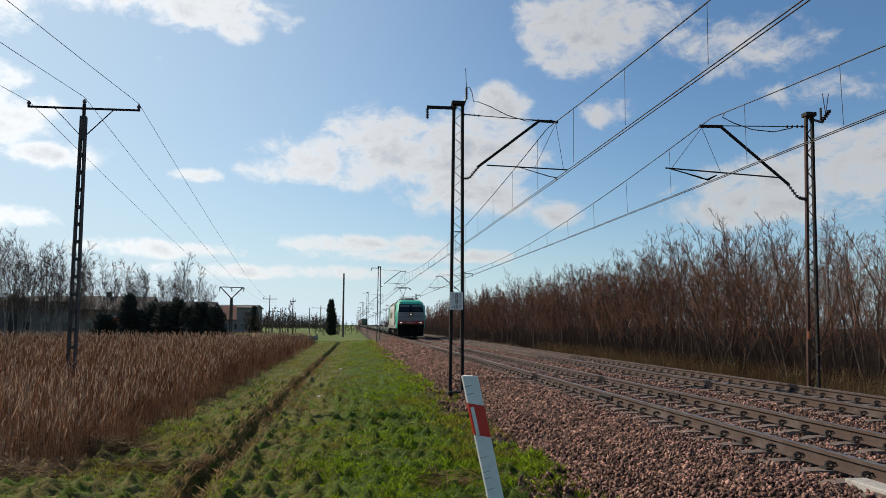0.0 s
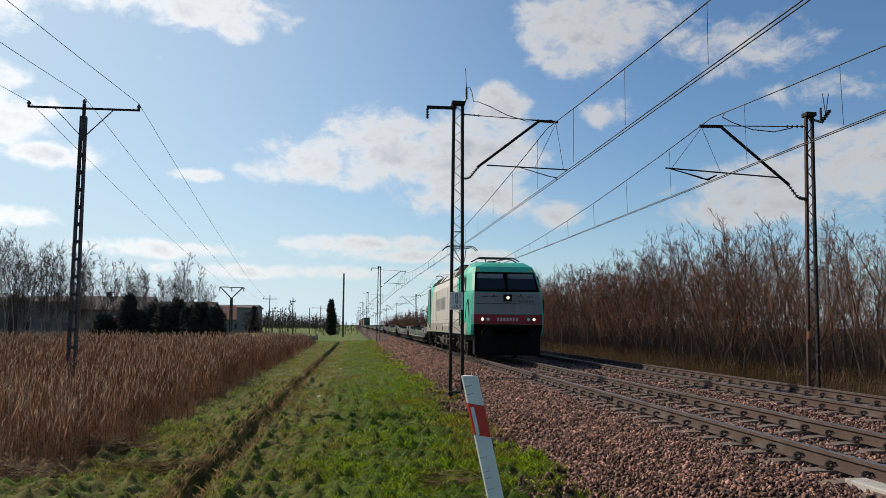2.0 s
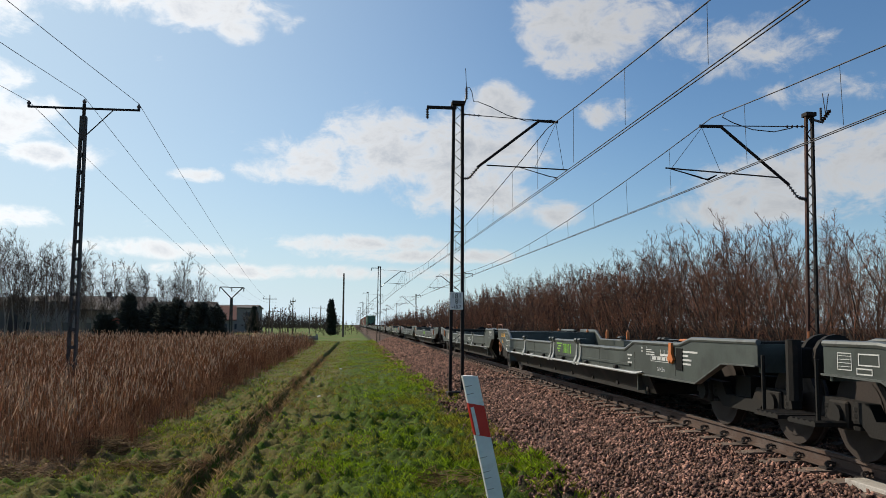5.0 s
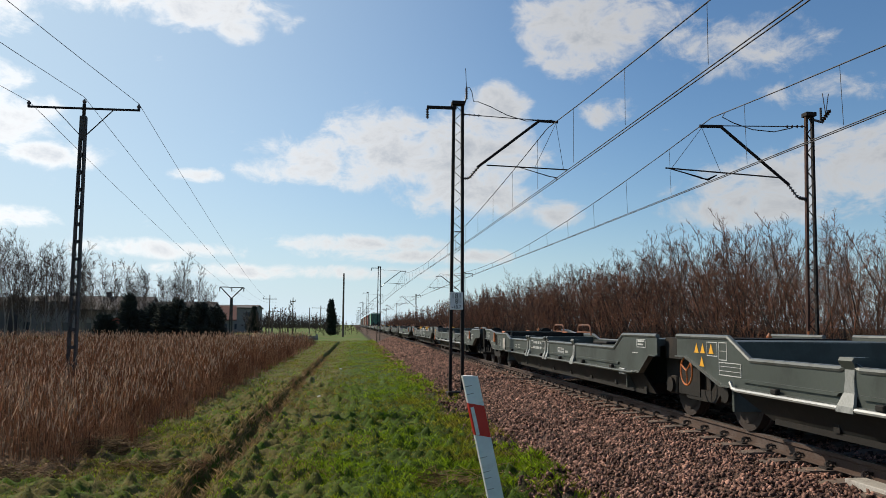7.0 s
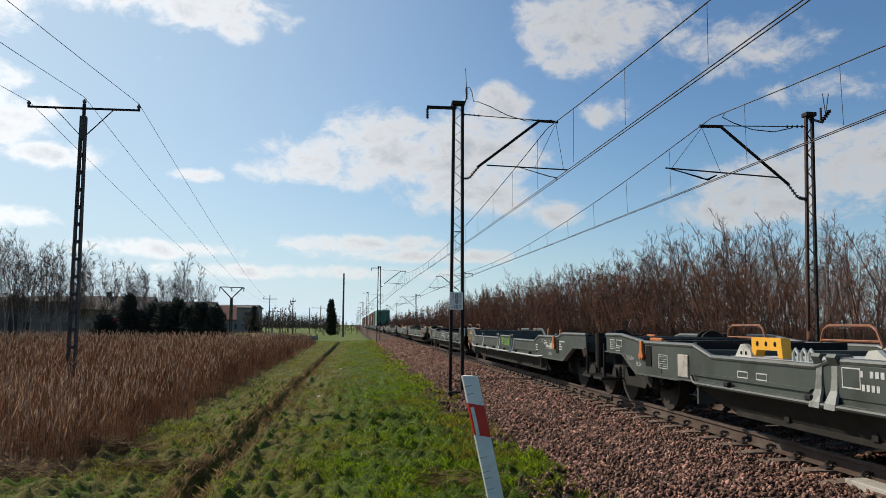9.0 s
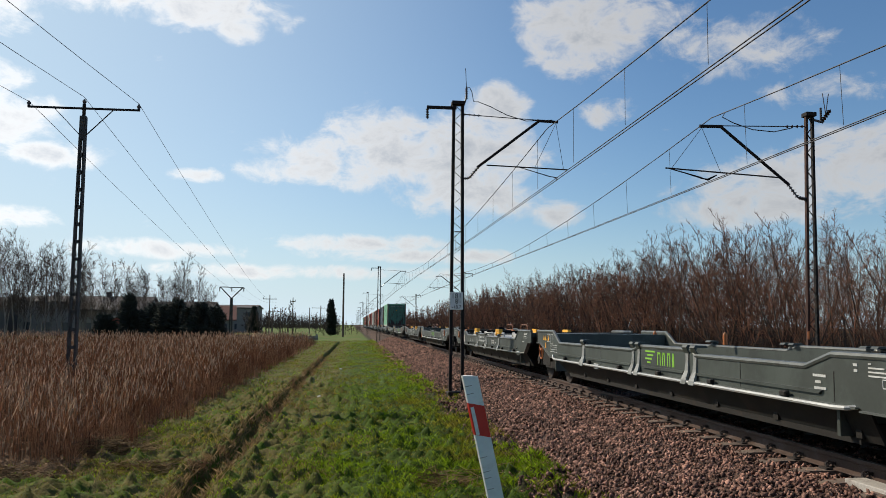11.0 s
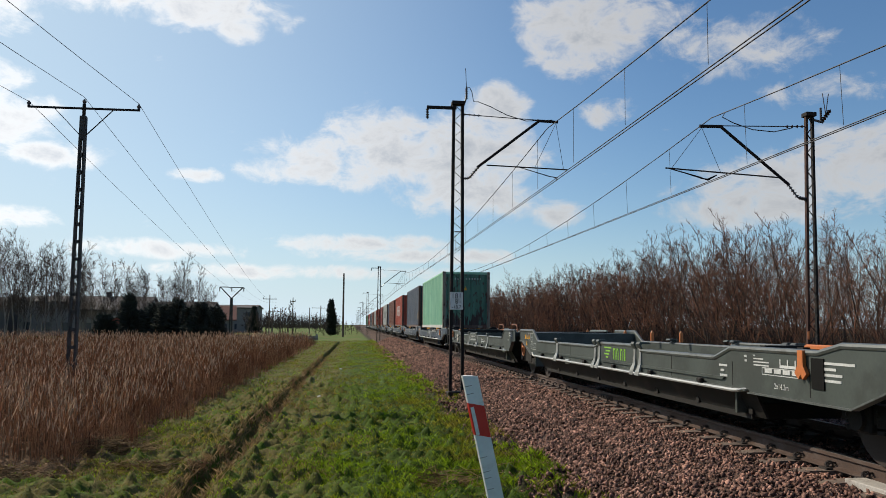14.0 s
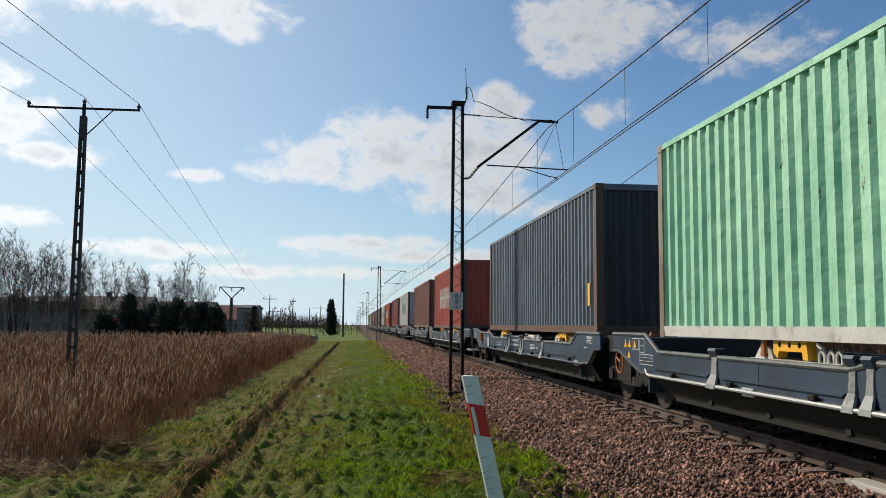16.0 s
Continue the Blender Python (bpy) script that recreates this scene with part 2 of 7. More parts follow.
M_BARK = material("grey_brown_bark", (0.060, 0.043, 0.032), 0.9, 0.0, 0.3, 3, 40, 0.2, (0.05, 0.038, 0.03), 0.5, 1.0, obj_random=0.2)
M_TWIG = material("thin_brown_twigs", (0.19, 0.083, 0.046), 0.9, 0.0, 0.3, 1.5, 30, 0.0, (0.066, 0.032, 0.020), 0.5, 0.9, island=0.5, obj_random=0.3)
M_BRUSH = material("dark_brown_undergrowth", (0.075, 0.043, 0.028), 0.9, 0.0, 0.3, 1.5, 30, 0.0, (0.032, 0.020, 0.014), 0.5, 0.6, island=0.5)
M_BIRCHTWIG = material("dark_far_twigs", (0.048, 0.033, 0.027), 0.85, 0.0, 0.25, 1.0, 20, 0.0, obj_random=0.2)
M_BIRCH = material("pale_birch_bark", (0.17, 0.15, 0.135), 0.85, 0.0, 0.4, 4, 20, 0.1, (0.12, 0.10, 0.09), 0.4, 2.0)
M_CONIFER = material("dark_conifer_needles", (0.016, 0.022, 0.013), 0.85, 0.0, 0.3, 2, 20, 0.0, island=0.4)
M_TEAL = container_paint("teal_loco_paint", (0.018, 0.39, 0.275), (0.035, 0.31, 0.225), -2.0, 0.7, 0.05)
M_LWHITE = container_paint("dusty_white_loco_paint", (0.44, 0.425, 0.40), (0.36, 0.335, 0.305), -2.0, 0.8, 0.05)
M_LGREY = container_paint("warm_grey_loco_sill", (0.27, 0.245, 0.22), (0.19, 0.165, 0.14), -2.0, 0.9, 0.05)
M_LROOF = material("grey_loco_roof", (0.33, 0.335, 0.335), 0.55, 0.1, 0.12, 1.5, 25, 0.05, (0.2, 0.19, 0.18), 0.4, 1.5)
M_LDARK = material("dark_undercarriage", (0.010, 0.009, 0.008), 0.8, 0.0, 0.35, 4, 50, 0.2, (0.022, 0.016, 0.012), 0.3, 2.5, spec=0.3)
M_LBOGIE = material("dusty_loco_running_gear", (0.050, 0.043, 0.037), 0.8, 0.0, 0.4, 4, 50, 0.2, (0.018, 0.015, 0.013), 0.45, 3.0, spec=0.3)
M_CHROME = material("bright_door_hardware", (0.55, 0.56, 0.56), 0.3, 0.8, 0.1, 5, 40, 0.0)
M_LRED = material("red_front_band", (0.50, 0.025, 0.03), 0.4, 0.0, 0.08, 2, 25, 0.02)
M_BLACK = material("black_rubber", (0.005, 0.005, 0.005), 0.8, 0.0, 0.2, 5, 60, 0.05, spec=0.12)
M_GLASS = material("dark_cab_glass", (0.03, 0.04, 0.045), 0.08, 0.0, 0.1, 1, 10, 0.0, spec=0.8)
M_BLIND = material("pale_sun_blind", (0.30, 0.32, 0.33), 0.6, 0.0, 0.1, 3, 30, 0.0)
M_LAMP = plain_glow("lit_headlight", (1.0, 0.84, 0.6), 1.1)
M_LAMPOFF = material("headlight_glass", (0.45, 0.47, 0.5), 0.1, 0.2, 0.1, 5, 30, 0.0)
M_GREYLOGO = material("dark_grey_lettering", (0.16, 0.165, 0.16), 0.5, 0.0, 0.08, 3, 30, 0.0)
M_LIME = material("lime_logo_green", (0.20, 0.46, 0.04), 0.5, 0.0, 0.08, 3, 30, 0.0)
M_WAGON = material("grey_green_wagon_paint", (0.052, 0.063, 0.056), 0.48, 0.1, 0.12, 1.2, 30, 0.05, (0.036, 0.042, 0.037), 0.4, 1.3, obj_random=0.1)
M_WBLUE = material("blue_grey_wagon_paint", (0.028, 0.046, 0.076), 0.48, 0.1, 0.15, 1.2, 30, 0.05, (0.024, 0.034, 0.046), 0.4, 1.6, obj_random=0.1)
# Lighter than the wagon paint: the sun's glint on plate edges, as colour.
M_EDGEGLINT = material("plate_edge_glint", (0.10, 0.11, 0.105), 0.42, 0.2, 0.2, 3, 40, 0.05, (0.06, 0.065, 0.06), 0.4, 3.0)
# Wagon paint taken down to near-black for the shade on in-leaning walls.
M_POCKETSHADE = material("shade_black_wagon_paint", (0.011, 0.012, 0.012), 0.6, 0.0, 0.35, 2.0, 30, 0.1, (0.026, 0.023, 0.02), 0.35, 1.5, spec=0.3)
M_WPIPE = material("light_handrail_pipe", (0.38, 0.39, 0.38), 0.4, 0.3, 0.1, 2, 30, 0.0)
M_STRAP = material("worn_strap_paint", (0.24, 0.25, 0.24), 0.5, 0.2, 0.2, 4, 40, 0.05, (0.12, 0.125, 0.12), 0.4, 4.0)
M_WMARK = material("white_stencil_paint", (0.46, 0.47, 0.46), 0.6, 0.0, 0.25, 5, 40, 0.0)
M_ORANGE = material("orange_safety_paint", (0.46, 0.135, 0.03), 0.5, 0.0, 0.12, 3, 30, 0.0, (0.28, 0.08, 0.025), 0.3, 3.0)
M_RUSTRAIL = material("rusty_handrail_paint", (0.24, 0.085, 0.035), 0.6, 0.0, 0.2, 4, 40, 0.05, (0.12, 0.05, 0.03), 0.4, 5.0)
M_YELLOW = material("yellow_support_paint", (0.72, 0.36, 0.02), 0.5, 0.0, 0.1, 3, 30, 0.0)
M_SADDLE = material("white_saddle_paint", (0.48, 0.48, 0.45), 0.5, 0.0, 0.15, 3, 30, 0.0, (0.3, 0.28, 0.25), 0.3, 2.0)
M_WHEEL = material("brown_wheel_steel", (0.026, 0.018, 0.015), 0.7, 0.2, 0.25, 4, 40, 0.1)
M_POSTW = material("white_plastic_post", (0.72, 0.72, 0.69), 0.5, 0.0, 0.06, 4, 40, 0.03, (0.55, 0.52, 0.46), 0.25, 5.0)
M_POSTR = material("red_reflective_band", (0.58, 0.03, 0.02), 0.35, 0.0, 0.08, 5, 60, 0.03)
M_SIGN = material("white_sign_plate", (0.66, 0.66, 0.63), 0.5, 0.0, 0.1, 5, 40, 0.0, (0.45, 0.42, 0.38), 0.3, 6.0)
M_INK = material("black_sign_ink", (0.02, 0.02, 0.02), 0.6, 0.0, 0.1, 5, 40, 0.0)
M_EARTH = material("dark_damp_earth", (0.06, 0.042, 0.03), 0.95, 0.0, 0.4, 6, 40, 0.6)
M_PLASTER = material("grey_house_plaster", (0.20, 0.18, 0.17), 0.9, 0.0, 0.15, 1, 10, 0.05)
M_ROOF_RED = material("red_clay_roof", (0.16, 0.065, 0.048), 0.85, 0.0, 0.2, 1, 12, 0.1)
M_ROOF_DARK = material("dark_tile_roof", (0.085, 0.075, 0.075), 0.85, 0.0, 0.2, 1, 12, 0.1)
M_WINDOW = material("dark_house_window", (0.04, 0.045, 0.055), 0.15, 0.0, 0.1, 1, 10, 0.0)
M_SHED = material("rust_red_shed", (0.20, 0.055, 0.04), 0.8, 0.0, 0.2, 1, 12, 0.1)


def ground_material():
    """Verge grass, reed bed floor, dry strip and fields, by the place on the plan."""
    mt = bpy.data.materials.new("verge_and_fields")
    mt.use_nodes = True
    nt = mt.node_tree
    N, L = nt.nodes.new, nt.links.new
    b = nt.nodes["Principled BSDF"]
    geo = N("ShaderNodeNewGeometry")
    sep = N("ShaderNodeSeparateXYZ")
    L(geo.outputs["Position"], sep.inputs[0])

    def noise_(scale, detail=5):
        n = N("ShaderNodeTexNoise")
        n.inputs["Scale"].default_value, n.inputs["Detail"].default_value, n.inputs["Roughness"].default_value = scale, detail, 0.6
        L(geo.outputs["Position"], n.inputs["Vector"])
        return n.outputs["Fac"]

    def ramp(v, lo, hi):
        r = N("ShaderNodeMapRange")
        r.interpolation_type = "SMOOTHSTEP"
        r.inputs["From Min"].default_value, r.inputs["From Max"].default_value = lo, hi
        L(v, r.inputs["Value"])
        return r.outputs[0]

    def mix(f, a, bb):
        n = N("ShaderNodeMix")
        n.data_type = "RGBA"
        L(f, n.inputs["Factor"])
        for k, v in (("A", a), ("B", bb)):
            if isinstance(v, tuple):
                n.inputs[k].default_value = (*v, 1)
            else:
                L(v, n.inputs[k])
        return n.outputs["Result"]

    def ma(op, a, bb):
        n = N("ShaderNodeMath")
        n.operation = op
        for i, v in enumerate((a, bb)):
            if isinstance(v, (int, float)):
                n.inputs[i].default_value = v
            else:
                L(v, n.inputs[i])
        return n.outputs[0]

    n_big, n_mid, n_fine = noise_(0.35), noise_(2.2), noise_(30, 6)
    green = mix(ramp(n_mid, 0.35, 0.65), (0.060, 0.105, 0.007), (0.026, 0.045, 0.004))
    straw = mix(ramp(n_fine, 0.35, 0.65), (0.17, 0.135, 0.045), (0.085, 0.08, 0.02))
    wob = ma("ADD", sep.outputs[0], ma("MULTIPLY", ma("SUBTRACT", n_mid, 0.5), 1.6))
    # straw-coloured turf left of the bright band
    side = ma("MULTIPLY", ramp(wob, -5.6, -6.8), ramp(n_mid, 0.36, 0.6))
    turf = mix(side, green, straw)
    turf = mix(ma("MULTIPLY", ramp(noise_(1.1), 0.56, 0.68), 0.7), turf, straw)
    reedfloor = mix(ramp(n_fine, 0.3, 0.7), (0.075, 0.042, 0.022), (0.16, 0.095, 0.05))
    near = ramp(ma("ADD", sep.outputs[1], ma("MULTIPLY", ma("SUBTRACT", n_mid, 0.5), 3.0)), 11.5, 13.5)
    c = mix(ma("MULTIPLY", ramp(wob, -9.5, -10.1), near), turf, reedfloor)
    field = mix(ramp(n_big, 0.4, 0.6), (0.075, 0.14, 0.022), (0.13, 0.14, 0.04))
    c = mix(ramp(sep.outputs[1], 92, 100), c, field)
    dry = mix(ramp(n_fine, 0.35, 0.65), (0.13, 0.085, 0.045), (0.06, 0.04, 0.022))
    c = mix(ramp(wob, -3.7, -3.1), c, (0.045, 0.036, 0.026))
    c = mix(ramp(sep.outputs[0], 4.5, 5.5), c, dry)
    earth = ramp(noise_(3.5), 0.66, 0.74)
    c = mix(ma("MULTIPLY", earth, 0.6), c, (0.07, 0.05, 0.035))
    val = N("ShaderNodeMapRange")
    val.inputs["To Min"].default_value, val.inputs["To Max"].default_value = 0.55, 1.45
    L(n_fine, val.inputs["Value"])
    sc = N("ShaderNodeVectorMath")
    sc.operation = "SCALE"
    L(c, sc.inputs[0])
    L(val.outputs[0], sc.inputs["Scale"])
    L(sc.outputs[0], b.inputs["Base Color"])
    b.inputs["Roughness"].default_value = 0.95
    b.inputs["Specular IOR Level"].default_value = 0.2
    bp = N("ShaderNodeBump")
    bp.inputs["Strength"].default_value, bp.inputs["Distance"].default_value = 0.8, 0.03
    L(n_fine, bp.inputs["Height"])
    L(bp.outputs[0], b.inputs["Normal"])
    return mt


M_GROUND = ground_material()


# ---- building helpers ----
def link_mesh(name, bm, mat, smooth=False):
    me = bpy.data.meshes.new(name)
    bmesh.ops.recalc_face_normals(bm, faces=bm.faces[:])
    bm.to_mesh(me)
    bm.free()
    me.materials.append(mat)
    if smooth:
        me.shade_smooth()
    return me


def part(name, bm, mat, parent, label="", smooth=False):
    ob = new(name, link_mesh(name, bm, mat, smooth))
    ob.parent = parent
    if label:
        tagged(ob, label)
    return ob


def piece(name, mesh, parent, m):
    ob = new(name, mesh)
    ob.parent = parent
    ob.matrix_basis = m
    return ob


def whole(name, bm, mat, label, category, kind="", group="", smooth=False):
    return tagged(new(name, link_mesh(name, bm, mat, smooth)), label, category, group, kind)


def base(name, m, label, category, group="", kind=""):
    ob = new(name)
    ob.empty_display_size = 0.2
    ob.matrix_basis = m
    return tagged(ob, label, category, group, kind)


def np_mesh(name, verts, faces, mat):
    """A mesh from arrays made by a rule; faces all of one size."""
    verts, faces = np.asarray(verts, np.float32), np.asarray(faces, np.int32)
    me = bpy.data.meshes.new(name)
    n, k = faces.shape
    me.vertices.add(len(verts))
    me.vertices.foreach_set("co", verts.ravel())
    me.loops.add(n * k)
    me.loops.foreach_set("vertex_index", faces.ravel())
    me.polygons.add(n)
    me.polygons.foreach_set("loop_start", np.arange(0, n * k, k, dtype=np.int32))
    me.update(calc_edges=True)
    me.validate()
    me.materials.append(mat)
    return me


def box(bm, x0, x1, y0, y1, z0, z1, bevel=0.0):
    r = bmesh.ops.create_cube(bm, size=1.0, matrix=Matrix.Translation(((x0 + x1) / 2, (y0 + y1) / 2, (z0 + z1) / 2)) @ Matrix.Diagonal((abs(x1 - x0), abs(y1 - y0), abs(z1 - z0), 1)))
    if bevel:
        vs = set(r["verts"])
        bmesh.ops.bevel(bm, geom=[e for e in bm.edges if e.verts[0] in vs and e.verts[1] in vs], offset=bevel, segments=1, affect="EDGES")


def rod(bm, a, b, r, n=8, r2=None):
    a, b = Vector(a), Vector(b)
    d = b - a
    if d.length < 1e-6:
        return
    q = d.to_track_quat("Z", "Y").to_matrix().to_4x4()
    bmesh.ops.create_cone(bm, cap_ends=True, segments=n, radius1=r, radius2=r if r2 is None else r2, depth=d.length, matrix=Matrix.Translation((a + b) / 2) @ q)


def bar(bm, a, b, w, h):
    """A flat bar from a to b, w across (towards x or y) and h thick."""
    a, b = Vector(a), Vector(b)
    d = b - a
    q = d.to_track_quat("Z", "Y").to_matrix().to_4x4()
    bmesh.ops.create_cube(bm, size=1.0, matrix=Matrix.Translation((a + b) / 2) @ q @ Matrix.Diagonal((w, h, d.length, 1)))


def prism(bm, outline, x0, x1):
    """An outline in (y, z) drawn out from x0 to x1."""
    lo = [bm.verts.new((x0, y, z)) for y, z in outline]
    hi = [bm.verts.new((x1, y, z)) for y, z in outline]
    n = len(outline)
    bm.faces.new(lo)
    bm.faces.new(hi[::-1])
    for i in range(n):
        j = (i + 1) % n
        bm.faces.new((lo[i], hi[i], hi[j], lo[j]))


def tube(bm, pts, r, n=6):
    """One unbroken round tube along points."""
    P = [Vector(p) for p in pts]
    rings, side = [], None
    R = r if isinstance(r, (list, tuple)) else [r] * len(P)
    for i, p in enumerate(P):
        d = (P[min(i + 1, len(P) - 1)] - P[max(i - 1, 0)]).normalized()
        if side is None:
            side = d.orthogonal().normalized()
        side = (side - d * side.dot(d)).normalized()
        up = d.cross(side)
        rings.append([bm.verts.new(p + (side * math.cos(2 * math.pi * k / n) + up * math.sin(2 * math.pi * k / n)) * R[i]) for k in range(n)])
    for a, b in zip(rings, rings[1:]):
        for k in range(n):
            bm.faces.new((a[k], a[(k + 1) % n], b[(k + 1) % n], b[k]))
    bm.faces.new(rings[0][::-1])
    bm.faces.new(rings[-1])


def writing(name, text, size, m, mat, parent, label=""):
    cu = bpy.data.curves.new(name, "FONT")
    cu.body, cu.size, cu.extrude, cu.align_x, cu.align_y = text, size, 0.001, "CENTER", "CENTER"
    tmp = bpy.data.objects.new(name, cu)
    scene.collection.objects.link(tmp)
    dg = bpy.context.evaluated_depsgraph_get()
    me = bpy.data.meshes.new_from_object(tmp.evaluated_get(dg))
    bpy.data.objects.remove(tmp)
    bpy.data.curves.remove(cu)
    me.materials.clear()
    me.materials.append(mat)
    ob = new(name, me)
    ob.parent = parent
    ob.matrix_basis = m
    if label:
        tagged(ob, label)
    return ob


def smooth01(v, lo, hi):
    t = np.clip((np.asarray(v, float) - lo) / (hi - lo), 0, 1)
    return t * t * (3 - 2 * t)


# ---- the ground ----
TRACK2 = 3.636
RNG = np.random.default_rng(7)


def ditch_x(y):
    return -7.9 + 0.0058 * (np.asarray(y, float) - 10) + 0.05 * np.sin(np.asarray(y) * 0.9) + 0.03 * np.sin(np.asarray(y) * 2.3)


def lump(x, y):
    return (0.030 * np.sin(1.3 * x + 0.7 * y) * np.sin(0.9 * y - 0.4 * x) + 0.02 * np.sin(3.1 * x - 1.7 * y) + 0.015 * np.sin(5.3 * y + 2.9 * x) * np.sin(4.1 * x)
            + 0.01 * np.sin(9.1 * x + 3.0 * y) * np.sin(8.3 * y))


_TW = np.random.default_rng(31)
TUSSOCK = [(2 * math.pi / _TW.uniform(0.22, 0.62), _TW.uniform(0, math.pi), _TW.uniform(0, 6.3)) for _ in range(9)]


def tussocks(x, y):
    """Small hummocks of turf."""
    v = sum(np.sin(k * (np.cos(a) * x + np.sin(a) * y) + p) for k, a, p in TUSSOCK) / 3.0
    return 0.058 * np.maximum(v, -0.5) + 0.045 * np.maximum(v - 0.6, 0)


def ground_z(x, y):
    x, y = np.asarray(x, float), np.asarray(y, float)
    z = -0.86 - 0.10 * smooth01(-x, 4.2, 8.0) + 0.06 * smooth01(-x, 8.0, 12.0)
    z = np.where(x > -1.5, -0.62 + 0.0 * x, z)
    z = z + lump(x, y) * smooth01(np.abs(x - 1.8), 3.8, 5.2) * (1 - 0.9 * smooth01(np.abs(x), 60, 120))
    z = z + tussocks(x, y) * (np.abs(x + 7) < 7) * (1 - smooth01(y, 28, 45)) * smooth01(y, 6, 8)
    d = np.abs(x - ditch_x(y))
    z = z - (0.34 * (1 - smooth01(d, 0.07, 0.22)) - 0.05 * np.exp(-((d - 0.34) / 0.10) ** 2)) * smooth01(y, 6.5, 8.5) * (1 - smooth01(y, 100, 120))
    up = 1 - smooth01(y, 4.6, 9.2)
    z = z * (1 - up) + (-0.12) * up
    return z


def grid_ground():
    xs = np.concatenate([-np.geomspace(3000, 46, 16), np.arange(-42, -12, 2.0), np.arange(-12, -9, 0.12), np.arange(-9, -7.0, 0.05), np.arange(-7.0, -2.4, 0.075),
                         np.arange(-2.3, 6.0, 1.2), np.arange(6.2, 12, 0.5), np.arange(12.5, 42, 2.5), np.geomspace(46, 3000, 16)])
    ys = np.concatenate([-np.geomspace(1500, 12, 12), np.arange(-10, 4, 2.0), np.arange(4, 7, 0.2), np.arange(7, 20, 0.075), np.arange(20, 30, 0.15), np.arange(30, 60, 0.5), np.arange(60, 130, 2.0), np.geomspace(135, 4500, 24)])
    X, Y = np.meshgrid(xs, ys)
    Z = ground_z(X, Y)
    V = np.stack([X, Y, Z], -1).reshape(-1, 3)
    nx, ny = len(xs), len(ys)
    i = np.arange(nx * ny).reshape(ny, nx)
    F = np.stack([i[:-1, :-1], i[:-1, 1:], i[1:, 1:], i[1:, :-1]], -1).reshape(-1, 4)
    me = np_mesh("ground", V, F, M_GROUND)
    me.shade_smooth()
    tagged(new("ground", me), "uneven spring grass verge, reed bed floor and flat fields", "ground", kind="structure")


grid_ground()


# ---- track bed ----
def ballast_profile():
    return [(-3.05, -0.92), (-2.75, -0.74), (-2.2, -0.42), (-1.72, -0.225), (-1.4, -0.2), (-0.75, -0.215), (0.75, -0.215), (1.4, -0.2), (1.8, -0.24),
            (2.3, -0.21), (2.9, -0.215), (4.4, -0.215), (5.05, -0.2), (5.4, -0.23), (6.0, -0.45), (6.7, -0.8)]


def ballast_z(x):
    px, pz = zip(*ballast_profile())
    return np.interp(x, px, pz)


def build_ballast():
    xs = np.array([p[0] for p in ballast_profile()])
    ys = np.concatenate([np.arange(-40, 5, 3.0), np.arange(5, 40, 0.5), np.geomspace(41, 900, 60)])
    X, Y = np.meshgrid(xs, ys)
    edge = (np.abs(X - 1.8) > 4.0)
    X = X + edge * (0.10 * np.sin(Y * 0.8) + 0.07 * np.sin(Y * 2.1 + 1))
    Z = np.repeat(ballast_z(xs)[None], len(ys), 0) + 0.012 * np.sin(Y * 3.3 + X * 5)
    Z = Z - 0.10 * edge
    V = np.stack([X, Y, Z], -1).reshape(-1, 3)
    i = np.arange(V.shape[0]).reshape(len(ys), len(xs))
    F = np.stack([i[:-1, :-1], i[:-1, 1:], i[1:, 1:], i[1:, :-1]], -1).reshape(-1, 4)
    tagged(new("track_bed", np_mesh("track_bed", V, F, M_BALLAST)), "brownish crushed-stone ballast bed of a double track", "ballast", kind="structure")


build_ballast()


def scatter_solids(name, pos, size, mat, label, category, flat=0.7, seed=3):
    """Angular stones: a squashed, jittered octahedron at each place."""
    rng = np.random.default_rng(seed)
    n = len(pos)
    dirs = np.array([(1, 0, 0), (-1, 0, 0), (0, 1, 0), (0, -1, 0), (0, 0, 1), (0, 0, -1)], float)
    v = dirs[None] * (0.65 + 0.6 * rng.random((n, 6, 1))) + 0.28 * rng.standard_normal((n, 6, 3))
    v = v * size[:, None, None] * np.array([1, 1, flat])
    q = rng.standard_normal((n, 4))
    q /= np.linalg.norm(q, axis=1, keepdims=True)
    w, x, y, z = q.T
    R = np.stack([1 - 2 * (y * y + z * z), 2 * (x * y - z * w), 2 * (x * z + y * w), 2 * (x * y + z * w), 1 - 2 * (x * x + z * z), 2 * (y * z - x * w), 2 * (x * z - y * w), 2 * (y * z + x * w), 1 - 2 * (x * x + y * y)], -1).reshape(n, 3, 3)
    v = np.einsum("nij,nkj->nki", R, v) + pos[:, None]
    f = np.array([(0, 2, 4), (2, 1, 4), (1, 3, 4), (3, 0, 4), (2, 0, 5), (1, 2, 5), (3, 1, 5), (0, 3, 5)])
    F = (np.arange(n)[:, None, None] * 6 + f[None]).reshape(-1, 3)
    return tagged(new(name, np_mesh(name, v.reshape(-1, 3), F, mat)), label, category, kind="stuff")


